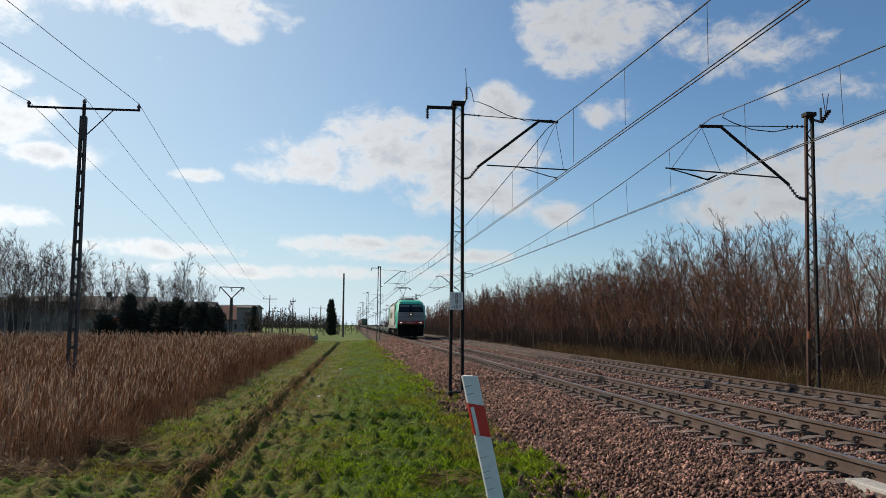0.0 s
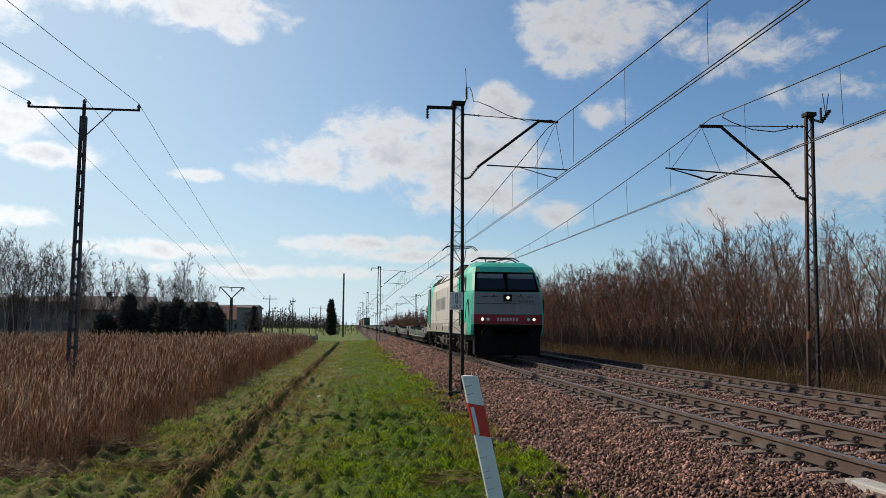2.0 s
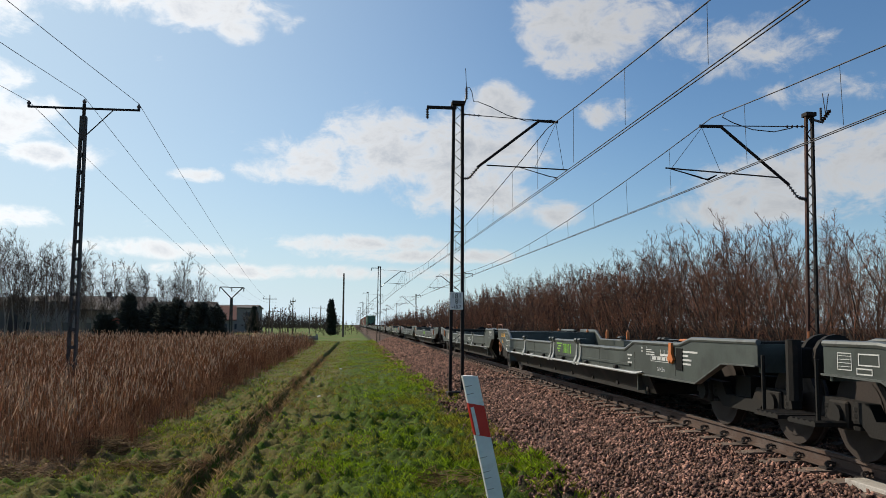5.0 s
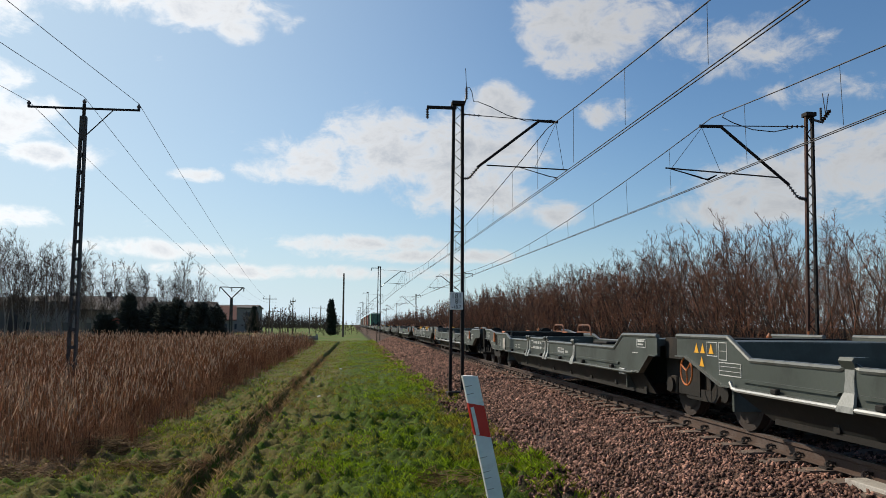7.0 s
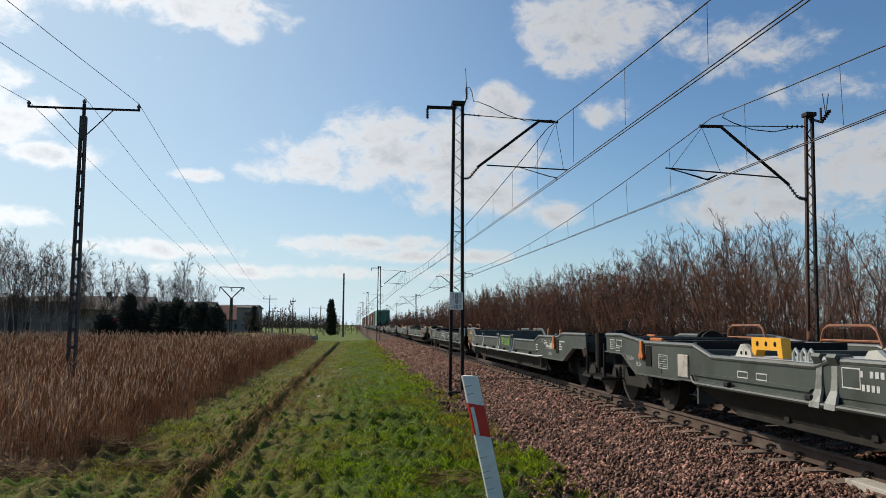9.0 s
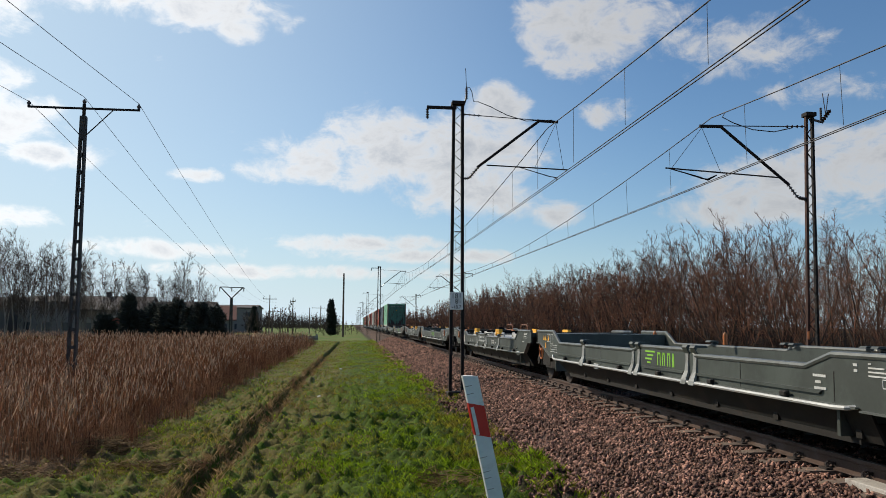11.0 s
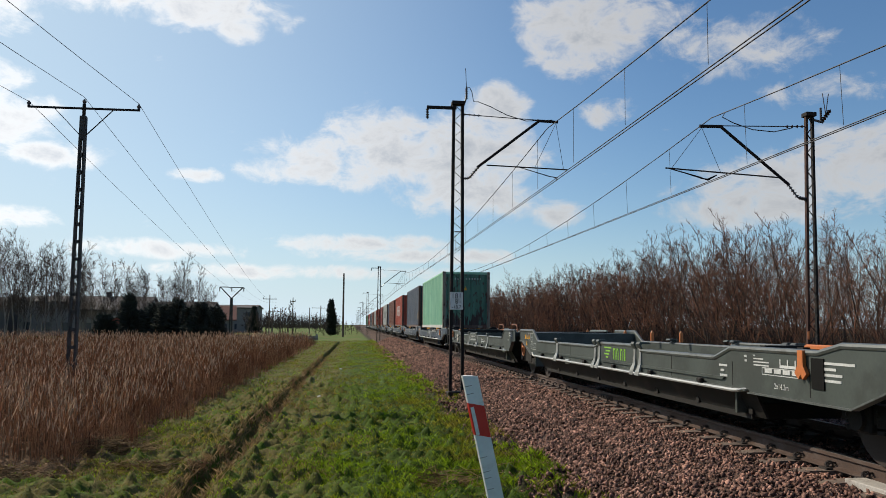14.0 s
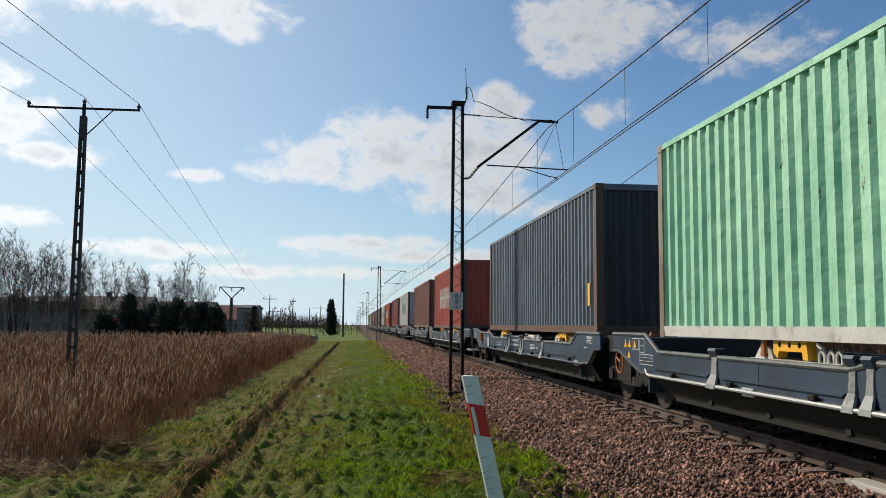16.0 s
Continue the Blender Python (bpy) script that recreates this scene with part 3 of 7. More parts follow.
def ballast_stones():
    rng = np.random.default_rng(11)
    out, sz = [], []
    for y0, y1, dens, s in ((6.5, 14, 620, 0.029), (14, 24, 380, 0.033), (24, 45, 170, 0.042), (45, 95, 42, 0.08)):
        for x0, x1, k in ((-3.6, -1.5, 1.15), (-1.5, -0.80, 0.8), (-0.7, 0.7, 0.5), (0.8, 2.9, 0.6), (2.9, 5.6, 0.3)):
            n = int((x1 - x0) * (y1 - y0) * dens * k)
            x, y = rng.uniform(x0, x1, n), rng.uniform(y0, y1, n)
            keep = (x > -3.30 + 0.3 * np.sin(y * 1.1) + 0.15 * np.sin(y * 2.7 + 1)) | (rng.random(n) < 0.12)
            x, y = x[keep], y[keep]
            z = np.maximum(ballast_z(x), ground_z(x, y)) + rng.uniform(-0.005, 0.02, len(x))
            out.append(np.stack([x, y, z], -1))
            sz.append(s * rng.uniform(0.6, 1.35, len(x)))
    scatter_solids("ballast_stones", np.concatenate(out), np.concatenate(sz), M_STONE, "loose angular reddish-grey ballast stones", "ballast stones", 0.75)


ballast_stones()

SLEEPER_STEP, SLEEPER_0 = 0.6226, 8.305


def rail_profile():
    return [(-0.036, 0.0), (0.036, 0.0), (0.036, -0.035), (0.010, -0.05), (0.009, -0.13), (0.07, -0.148), (0.07, -0.16), (-0.07, -0.16), (-0.07, -0.148), (-0.009, -0.13), (-0.010, -0.05), (-0.036, -0.035)]


def rail_mesh(x, y0, y1):
    bm = bmesh.new()
    rings = []
    for y in (y0, y1):
        rings.append([bm.verts.new((x + a, y, b)) for a, b in rail_profile()])
    n = len(rings[0])
    for i in range(n):
        bm.faces.new((rings[0][i], rings[0][(i + 1) % n], rings[1][(i + 1) % n], rings[1][i]))
    bm.faces.new(rings[0])
    bm.faces.new(rings[1][::-1])
    return bm


def sleeper_mesh():
    bm = bmesh.new()
    # concrete sleeper: wide seats at the rails, waisted in the middle
    sec = [(-1.25, 0.14, -0.185), (-1.05, 0.14, -0.165), (-0.45, 0.14, -0.165), (-0.25, 0.11, -0.20), (0.25, 0.11, -0.20), (0.45, 0.14, -0.165), (1.05, 0.14, -0.165), (1.25, 0.14, -0.185)]
    rings = [[bm.verts.new(c) for c in ((x, -w, -0.36), (x, -w * 0.75, z), (x, w * 0.75, z), (x, w, -0.36))] for x, w, z in sec]
    for a, b in zip(rings, rings[1:]):
        for i in range(4):
            bm.faces.new((a[i], b[i], b[(i + 1) % 4], a[(i + 1) % 4]))
    bm.faces.new(rings[0])
    bm.faces.new(rings[-1][::-1])
    return link_mesh("sleeper", bm, M_SLEEPER)


def clip_mesh():
    """A sprung rail clip on its bolted base, on one side of a rail."""
    bm = bmesh.new()
    box(bm, -0.085, 0.03, -0.075, 0.075, -0.165, -0.145)
    for s in (-1, 1):
        pts = [(0.015 - 0.075 * math.sin(a) * 0.7, s * 0.026 + 0.010 * s * math.cos(a), -0.125 + 0.032 * math.cos(a)) for a in np.linspace(-1.9, 1.9, 6)]
        tube(bm, pts, 0.011, 5)
    rod(bm, (-0.03, 0, -0.15), (-0.03, 0, -0.09), 0.016, 6)
    rod(bm, (-0.03, 0, -0.115), (-0.03, 0, -0.10), 0.026, 6)
    return link_mesh("rail_clip", bm, M_CLIP)


def build_track(xc, label):
    tr = base("railway_track", pose(xc, 0, 0), label, "railway track", kind="structure")
    for s in (-1, 1):
        part("rail", rail_mesh(0.7525 * s, -60, 900), M_RAIL, tr, "brown rusty steel rail with worn bright top")
        bm = bmesh.new()
        box(bm, 0.7525 * s - 0.03, 0.7525 * s + 0.03, -60, 900, 0.0005, 0.004)
        part("running_surface", bm, M_RAILTOP, tr, "grey worn running surface")
        if xc == 0:
            for yj in (16.05 if s < 0 else 16.4, 46.0):
                bm = bmesh.new()
                box(bm, 0.7525 * s - 0.045, 0.7525 * s + 0.045, yj - 0.35, yj + 0.35, -0.13, -0.05, 0.01)
                for k in (-0.25, -0.09, 0.09, 0.25):
                    rod(bm, (0.7525 * s - 0.075, yj + k, -0.09), (0.7525 * s + 0.075, yj + k, -0.09), 0.022, 6)
                part("fish_plate", bm, M_CLIP, tr, "bolted joint plate on the rail")
    sl, cl = sleeper_mesh(), clip_mesh()
    for i in range(-4, 140):
        piece("sleeper", sl, tr, pose(0, SLEEPER_0 + i * SLEEPER_STEP, 0))
    for i in range(-2, 70 if xc == 0 else 48):
        y = SLEEPER_0 + i * SLEEPER_STEP
        for x, turn in ((-0.7525 - 0.055, 0), (-0.7525 + 0.055, 180), (0.7525 - 0.055, 0), (0.7525 + 0.055, 180)):
            piece("rail_clip", cl, tr, pose(x, y, 0, 0, 0, turn))
    V, F = [], []
    for i in range(140, 700):
        y, k = SLEEPER_0 + i * SLEEPER_STEP, len(V)
        V += [(a * 1.25, y + b * 0.12, -0.17) for a, b in ((-1, -1), (1, -1), (1, 1), (-1, 1))]
        F.append((k, k + 1, k + 2, k + 3))
    ob = new("far_sleepers", np_mesh("far_sleepers", V, F, M_SLEEPER))
    ob.parent = tr
    tagged(ob, kind="stuff")


build_track(0.0, "straight railway track on concrete sleepers and brown ballast")
build_track(TRACK2, "second parallel railway track on concrete sleepers")

# level crossing panel beside the rail
bm = bmesh.new()
box(bm, -1.08, -0.86, 4.2, 7.62, -0.3, -0.13, 0.01)
whole("crossing_panel", bm, M_CONC, "pale worn concrete level crossing panel by the rail", "concrete slab", "structure")


# ---- overhead line ----
def lattice(parent, x0, x1, w_bot, w_top, z0, z1, y, steps, name="lattice_brace", depth=0.14, leg_mat=M_MAST, leg=0.043):
    """Two channel legs with zigzag bracing between; x0, x1: middle of foot and head."""
    for s in (-1, 1):
        bm = bmesh.new()
        va = [bm.verts.new((xm + dx * leg, y + dy * depth / 2, zm)) for xm, zm in ((x0 + s * w_bot / 2, z0), (x1 + s * w_top / 2, z1)) for dx, dy in ((-1, -1), (1, -1), (1, 1), (-1, 1))]
        for i in range(4):
            j = (i + 1) % 4
            bm.faces.new((va[i], va[j], va[4 + j], va[4 + i]))
        bm.faces.new(va[:4][::-1])
        bm.faces.new(va[4:])
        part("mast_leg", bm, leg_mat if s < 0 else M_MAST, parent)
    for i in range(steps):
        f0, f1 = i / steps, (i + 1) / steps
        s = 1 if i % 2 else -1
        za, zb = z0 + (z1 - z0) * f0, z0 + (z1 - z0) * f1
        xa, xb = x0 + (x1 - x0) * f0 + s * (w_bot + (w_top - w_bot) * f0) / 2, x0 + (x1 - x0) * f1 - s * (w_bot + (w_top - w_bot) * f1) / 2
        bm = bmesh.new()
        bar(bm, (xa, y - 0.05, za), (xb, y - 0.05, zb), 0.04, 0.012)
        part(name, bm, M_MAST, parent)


def insulator(bm, a, b, r=0.055, n=4):
    a, b = Vector(a), Vector(b)
    rod(bm, a, b, r * 0.35, 6)
    for i in range(n):
        c = a.lerp(b, (i + 0.6) / (n + 0.2))
        d = (b - a).normalized() * 0.018
        rod(bm, c - d, c + d, r, 8, r * 0.55)


def catenary_mast(m, side, detail=True, sign=False, crossarm=True, zoff=0.0, label=""):
    """side: +1 reaches towards +x. Local x is measured from the mast, z from the rail top."""
    ob = base("catenary_mast", m, label or "dark lattice steel catenary mast with sloping bracket arm", "catenary mast", "masts along the line")
    if side < 0:
        lattice(ob, 0, 0, 0.30, 0.17, -0.72, 7.95, 0, 34 if detail else 14, depth=0.09, leg_mat=M_MAST_RUST, leg=0.032)
    else:
        lattice(ob, 0, 0, 0.36, 0.26, -0.72, 7.95, 0, 34 if detail else 14)
    s = side
    bm = bmesh.new()
    cw = 0.2 if s > 0 else 0.145
    box(bm, -cw, cw, -0.14, 0.14, 7.93, 8.04, 0.01)
    part("cap", bm, M_MAST, ob)
    bm = bmesh.new()
    box(bm, -0.27, 0.27, -0.25, 0.25, -1.3, -0.62, 0.03)
    part("foundation", bm, M_CONCPOLE if not sign else M_MAST, ob, "dark concrete footing block")
    if crossarm:
        bm = bmesh.new()
        box(bm, -0.95 * s, -0.05 * s, -0.05, 0.05, 7.80, 7.88)
        part("crossarm", bm, M_MAST, ob)
        bm = bmesh.new()
        insulator(bm, (-0.93 * s, 0, 7.80), (-0.93 * s, 0, 7.48), 0.055, 4)
        part("insulator", bm, M_INSUL, ob)
    foot, knee, tip = (0.13 * s, 0, 5.68), (2.50 * s, 0, 7.54), (3.08 * s, 0, 7.52)
    fv, kv = Vector(foot), Vector(knee)
    bm = bmesh.new()
    insulator(bm, foot, fv + Vector((0.22 * s, 0, 0.03)), 0.06, 3)
    insulator(bm, fv + Vector((0.22 * s, 0, 0.03)), fv.lerp(kv, 0.22), 0.06, 5)
    part("insulator", bm, M_INSUL, ob)
    bm = bmesh.new()
    rod(bm, fv.lerp(kv, 0.2), kv, 0.042, 8)
    rod(bm, kv - Vector((0.06 * s, 0, 0)), tip, 0.045, 8)
    part("bracket_tube", bm, M_MAST, ob)
    bm = bmesh.new()
    insulator(bm, (0.13 * s, 0, 7.66), (0.72 * s, 0, 7.63), 0.045, 4)
    part("insulator", bm, M_INSUL, ob)
    bm = bmesh.new()
    rod(bm, (0.7 * s, 0, 7.63), (2.45 * s, 0, 7.56), 0.014, 5)
    part("tie_rod", bm, M_WIRE, ob)
    reg = ((0.88, 6.12), (3.38, 6.05)) if s > 0 else ((0.83, 6.23), (4.02, 6.35))
    bm = bmesh.new()
    rod(bm, (reg[0][0] * s, 0, reg[0][1]), (reg[1][0] * s, 0, reg[1][1]), 0.02, 6)
    part("registration_tube", bm, M_MAST, ob)
    for k in (0.0, 0.22):
        bm = bmesh.new()
        if s > 0:
            tube(bm, [(1.9, 0, 6.08), (2.75 + k * 0.3, 0, 5.85 - k * 0.1), (2.98 + k * 0.3, 0, 5.80), (3.05, 0, 5.72)], 0.013, 5)
        else:
            tube(bm, [(-3.88 + k, 0, 6.33 - k * 0.2), (-3.05 + k * 0.2, 0, 6.14 - k * 0.15), (-2.86, 0, 6.07 + k * 0.15), (-2.62, 0, 6.22)], 0.016, 5)
        part("steady_arm", bm, M_MAST, ob)
    for e, z in ((2.35, 6.07), (3.25, 6.07)) if s > 0 else ((2.5, 6.29), (3.86, 6.34)):
        bm = bmesh.new()
        rod(bm, (3.02 * s, 0, 7.48), (e * s, 0, z), 0.007, 4)
        part("hanger", bm, M_WIRE, ob)
    if detail and s > 0:
        bm = bmesh.new()
        rod(bm, (0.2, 0, 8.02), (0.25, 0, 8.2), 0.03, 6)
        insulator(bm, (0.25, 0, 8.12), (0.25, 0, 8.5), 0.05, 5)
        rod(bm, (0.25, 0, 8.5), (0.22, 0, 9.08), 0.01, 5)
        part("arrester", bm, M_INSUL, ob, "lightning arrester with a spike")
        bm = bmesh.new()
        tube(bm, [(0.25, 0, 8.5), (0.34, 0, 8.5), (0.42, 0, 8.36), (0.47, 0, 8.06), (0.62, 0, 8.06), (1.0, 0, 7.92), (1.5, 0, 7.68), (2.1, 0, 7.52), (2.9, 0, 7.58)], 0.012, 5)
        part("jumper_cable", bm, M_WIRE, ob)
    if detail and s < 0:
        bm = bmesh.new()
        rod(bm, (0.1, 0, 7.86), (0.40, 0, 7.80), 0.035, 6)
        insulator(bm, (0.36, 0, 7.82), (0.62, 0, 8.16), 0.065, 5)
        rod(bm, (0.34, 0, 7.82), (0.34, 0, 8.2), 0.03, 6)
        for e in (0.40, 0.57):
            rod(bm, (0.48, 0, 8.02), (e, 0, 8.60), 0.012, 5)
        part("arrester", bm, M_INSUL, ob, "slanting lightning arrester with two horns")
        bm = bmesh.new()
        tube(bm, [(-0.5, 0, 7.60), (-1.0, 0, 7.47), (-1.6, 0, 7.50), (-2.15, 0, 7.66), (-2.45, 0, 7.80), (-2.38, 0, 7.90)], 0.014, 5)
        part("jumper_cable", bm, M_WIRE, ob)
    if sign:
        bm = bmesh.new()
        box(bm, -0.22, 0.17, -0.135, -0.115, 1.76, 2.27, 0.004)
        plate = part("kilometre_plate", bm, M_SIGN, ob, "white plate with black kilometre figures")
        for txt, z, h in (("181", 2.155, 0.21), ("8", 1.99, 0.19), ("-18,7", 1.835, 0.135)):
            writing("figures", txt, h, pose(-0.025, -0.138, z, 90, 0, 0), M_INK, plate)
        bm = bmesh.new()
        box(bm, -0.1, 0.1, -0.13, -0.11, 4.05, 4.08)
        part("band", bm, M_MAST, ob)
    return ob


MASTS_Y = [24.2 + 71.5 * k for k in range(-1, 8)]
for k, y in enumerate(MASTS_Y):
    catenary_mast(pose(-2.745, y, 0 if k < 3 else -0.2), 1, k == 1, k == 1, True,
                  label="dark lattice catenary mast with a white kilometre plate" if k == 1 else "")
MASTS2_Y = [20.6 + 68.0 * k for k in range(-1, 8)]
for k, y in enumerate(MASTS2_Y):
    far = catenary_mast(pose(6.23, y, -0.94, 0, 0.9 if k == 1 else 0, 0), -1, k == 1, False, k != 1,
                        label="rust-brown lattice catenary mast with an orange mark" if k == 1 else "")
    if k == 1:
        bm = bmesh.new()
        box(bm, -0.185, -0.135, -0.1, -0.07, 1.95, 2.16)
        part("orange_mark", bm, M_ORANGE, far, "faded orange reflector strip")


def wire_thing(name, paths, r, mat, label, category="overhead wire", n=4):
    bm = bmesh.new()
    for pts in paths:
        tube(bm, pts, r, n)
    return whole(name, bm, mat, label, category)


def overhead(xc, masts, z_con, z_mes, sag, xm, first, dist, label):
    line = base("overhead_line", pose(0, 0, 0), label, "overhead wire")
    mes, con, drop = [], [[], []], []
    for i, (a, b) in enumerate(zip(masts, masts[1:])):
        L = b - a
        n = 18
        mes += [(xm, a + L * k / n, z_mes - sag * 4 * (k / n) * (1 - k / n)) for k in range(n)]
        for side in (0, 1):
            con[side] += [(xc + (-0.045, 0.045)[side] + 0.16 * math.cos(math.pi * f) * (1 if i % 2 else -1), a + L * f, z_con) for f in (0, 0.25, 0.5, 0.75)]
        for k in range(17):
            f = (first + k * dist) / L
            drop.append([(xm, a + f * L, z_mes - sag * 4 * f * (1 - f)), (xc, a + f * L, z_con)])
    for name, pts, r in [("messenger_wire", mes, 0.014)] + [("contact_wire", c, 0.012) for c in con] + [("dropper", d, 0.006) for d in drop]:
        bm = bmesh.new()
        tube(bm, pts, r, 5)
        part(name, bm, M_WIRE, line)


overhead(0.0, MASTS_Y, 5.66, 7.31, 1.09, 0.0, 1.3, 4.2, "dark overhead contact line with droppers above the track")
overhead(TRACK2, MASTS2_Y, 5.25, 6.86, 1.32, 3.60, 2.95, 3.95, "dark overhead contact line above the second track")


# ---- power line on concrete ladder poles ----
def ladder_pole(m, arm=3.45):
    ob = base("power_pole", m, "dark concrete ladder-type power pole with a steel crossarm", "utility pole", "poles of the power line")
    bm = bmesh.new()
    H = 8.75
    for s in (-1, 1):
        a, b = (s * 0.115, 0, 0), (s * 0.062, 0, H)
        va = [bm.verts.new((c[0] + dx * 0.034, dy * 0.09, c[2])) for c in (a, b) for dx, dy in ((-1, -1), (1, -1), (1, 1), (-1, 1))]
        for i in range(4):
            j = (i + 1) % 4
            bm.faces.new((va[i], va[j], va[4 + j], va[4 + i]))
        bm.faces.new(va[:4][::-1])
        bm.faces.new(va[4:])
    n = 15
    for i in range(n):
        z = 0.3 + (H - 1.0) * i / (n - 1)
        w = 0.115 - 0.053 * z / H
        box(bm, -w, w, -0.09, 0.09, z - 0.05, z + 0.05)
    box(bm, -0.085, 0.085, -0.095, 0.095, H - 0.75, H + 0.02)
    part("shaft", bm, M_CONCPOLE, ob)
    bm = bmesh.new()
    box(bm, -arm / 2, arm / 2, -0.04, 0.04, H + 0.25, H + 0.305)
    box(bm, -0.04, 0.04, -0.05, 0.05, H, H + 0.42)
    part("crossarm", bm, M_MAST, ob)
    for s in (-1, 1):
        bm = bmesh.new()
        bar(bm, (s * 0.9, 0, H + 0.25), (s * 0.07, 0, H - 0.62), 0.05, 0.02)
        part("arm_brace", bm, M_MAST, ob)
    for x in (-arm / 2 + 0.03, 0, arm / 2 - 0.03):
        bm = bmesh.new()
        z = H + 0.31 + (0.11 if x == 0 else 0)
        rod(bm, (x, 0, z), (x, 0, z + 0.16), 0.05, 8, 0.03)
        rod(bm, (x, 0, z + 0.06), (x, 0, z + 0.11), 0.065, 8)
        part("insulator", bm, M_INSUL, ob)
    return ob


ladder_pole(pose(-14.49, 27.0, -0.9, 0, 0, 0))


def vee_pole(m):
    ob = base("power_pole", m, "far dark power pole with a V-shaped crossarm", "utility pole", "poles of the power line")
    bm = bmesh.new()
    for s in (-1, 1):
        bar(bm, (s * 0.2, 0, 0), (s * 0.1, 0, 6.6), 0.12, 0.25)
    for i in range(9):
        box(bm, -0.16, 0.16, -0.1, 0.1, 0.6 + i * 0.7, 0.7 + i * 0.7)
    part("shaft", bm, M_CONCPOLE, ob)
    bm = bmesh.new()
    for s in (-1, 1):
        bar(bm, (0, 0, 6.5), (s * 1.9, 0, 8.45), 0.16, 0.16)
    bar(bm, (-2.0, 0, 8.45), (2.0, 0, 8.35), 0.12, 0.12)
    part("crossarm", bm, M_MAST, ob)
    for x in (-2.0, 0, 2.0):
        bm = bmesh.new()
        rod(bm, (x, 0, 8.4), (x, 0, 7.7), 0.09, 6)
        part("insulator", bm, M_INSUL, ob)
    return ob


vee_pole(pose(-26.2, 143, -1.0))
vee_pole(pose(-37.0, 262, -1.4))
P1 = [(-16.2, 27, 8.3), (-14.5, 27, 8.5), (-12.8, 27, 8.35)]
P2 = [(-25.9, 190, 6.1), (-24.4, 190, 6.1), (-22.9, 190, 6.1)]
P0 = [(-20.4, -50, 9.8), (-18.7, -50, 9.6), (-17.0, -50, 9.8)]
P4 = [(-66.0, 40, 12.0), (-63.0, 42, 11.0)]
P5 = [(-28.2, 143, 7.6), (-24.2, 143, 7.4)]
for a_, b_, sg in ((P0, P1, 0.9), (P1, P2, 1.7), (P4, P5, 1.5)):
    for p, q in zip(a_, b_):
        pts = [tuple(Vector(p).lerp(Vector(q), i / 16) - Vector((0, 0, sg * 4 * (i / 16) * (1 - i / 16)))) for i in range(17)]
        wire_thing("power_wire", [pts], 0.008 if p[1] < 100 else 0.02, M_WIRE, "thin dark power line wire", "power line")


# ---- road marker post ----
def marker_post():
    lean = Matrix.Translation((-4.855, 5.2, -0.03)) @ Euler((0, radians(-12.8), radians(6))).to_matrix().to_4x4()
    ob = base("marker_post", lean, "leaning white plastic roadside marker post with a red band", "marker post")

    def slab(name, z0, z1, mat, cut0=0.0, cut1=0.0, grow=0.0, label=""):
        # rounded triangular section with a flat front
        sec = [(-0.047, -0.035), (0.047, -0.035), (0.053, -0.02), (0.02, 0.05), (-0.02, 0.05), (-0.053, -0.02)]
        bm = bmesh.new()
        rings = []
        for z, cut in ((z0, cut0), (z1, cut1)):
            rings.append([bm.verts.new((x * (1 + grow), y * (1 + grow), z + cut * x / 0.06 * -0.5)) for x, y in sec])
        n = len(sec)
        for i in range(n):
            bm.faces.new((rings[0][i], rings[0][(i + 1) % n], rings[1][(i + 1) % n], rings[1][i]))
        bm.faces.new(rings[0])
        bm.faces.new(rings[1][::-1])
        return part(name, bm, mat, ob, label)

    slab("shaft", -0.2, 0.66, M_POSTW, 0, 0.05)
    slab("red_band", 0.66, 0.86, M_POSTR, 0.05, 0.05, 0.02, "slanted red reflective band")
    slab("head", 0.86, 1.04, M_POSTW, 0.05, 0.03, 0.0, "white post head")
    bm = bmesh.new()
    box(bm, -0.040, -0.018, -0.040, -0.036, 0.675, 0.85)
    part("reflector", bm, M_POSTW, ob, "narrow white reflector strip")
    for z in (0.33, 0.40, 0.44, 0.53, 0.93, 0.98):
        bm = bmesh.new()
        box(bm, -0.046, 0.0, -0.0375, -0.0345, z, z + 0.004)
        part("rib", bm, M_CONC, ob)


marker_post()


# ---- plants ----
def tubes_np(segs, sides=3):
    """Tapered prisms round segments: rows of x0 y0 z0 x1 y1 z1 r0 r1."""
    segs = np.asarray(segs, float)
    a, b, r0, r1 = segs[:, :3], segs[:, 3:6], segs[:, 6], segs[:, 7]
    d = b - a
    d /= np.maximum(np.linalg.norm(d, axis=1, keepdims=True), 1e-9)
    ref = np.where(np.abs(d[:, 2:3]) > 0.9, np.array([[1.0, 0, 0]]), np.array([[0, 0, 1.0]]))
    u = np.cross(d, ref)
    u /= np.linalg.norm(u, axis=1, keepdims=True)
    v = np.cross(d, u)
    V = []
    for base_, r in ((a, r0), (b, r1)):
        for k in range(sides):
            t = 2 * math.pi * k / sides
            V.append(base_ + (u * math.cos(t) + v * math.sin(t)) * r[:, None])
    V = np.stack(V, 1)
    f = np.array([(k, (k + 1) % sides, sides + (k + 1) % sides, sides + k) for k in range(sides)])
    F = np.arange(len(segs))[:, None, None] * 2 * sides + f[None]
    return V.reshape(-1, 3), F.reshape(-1, 4)


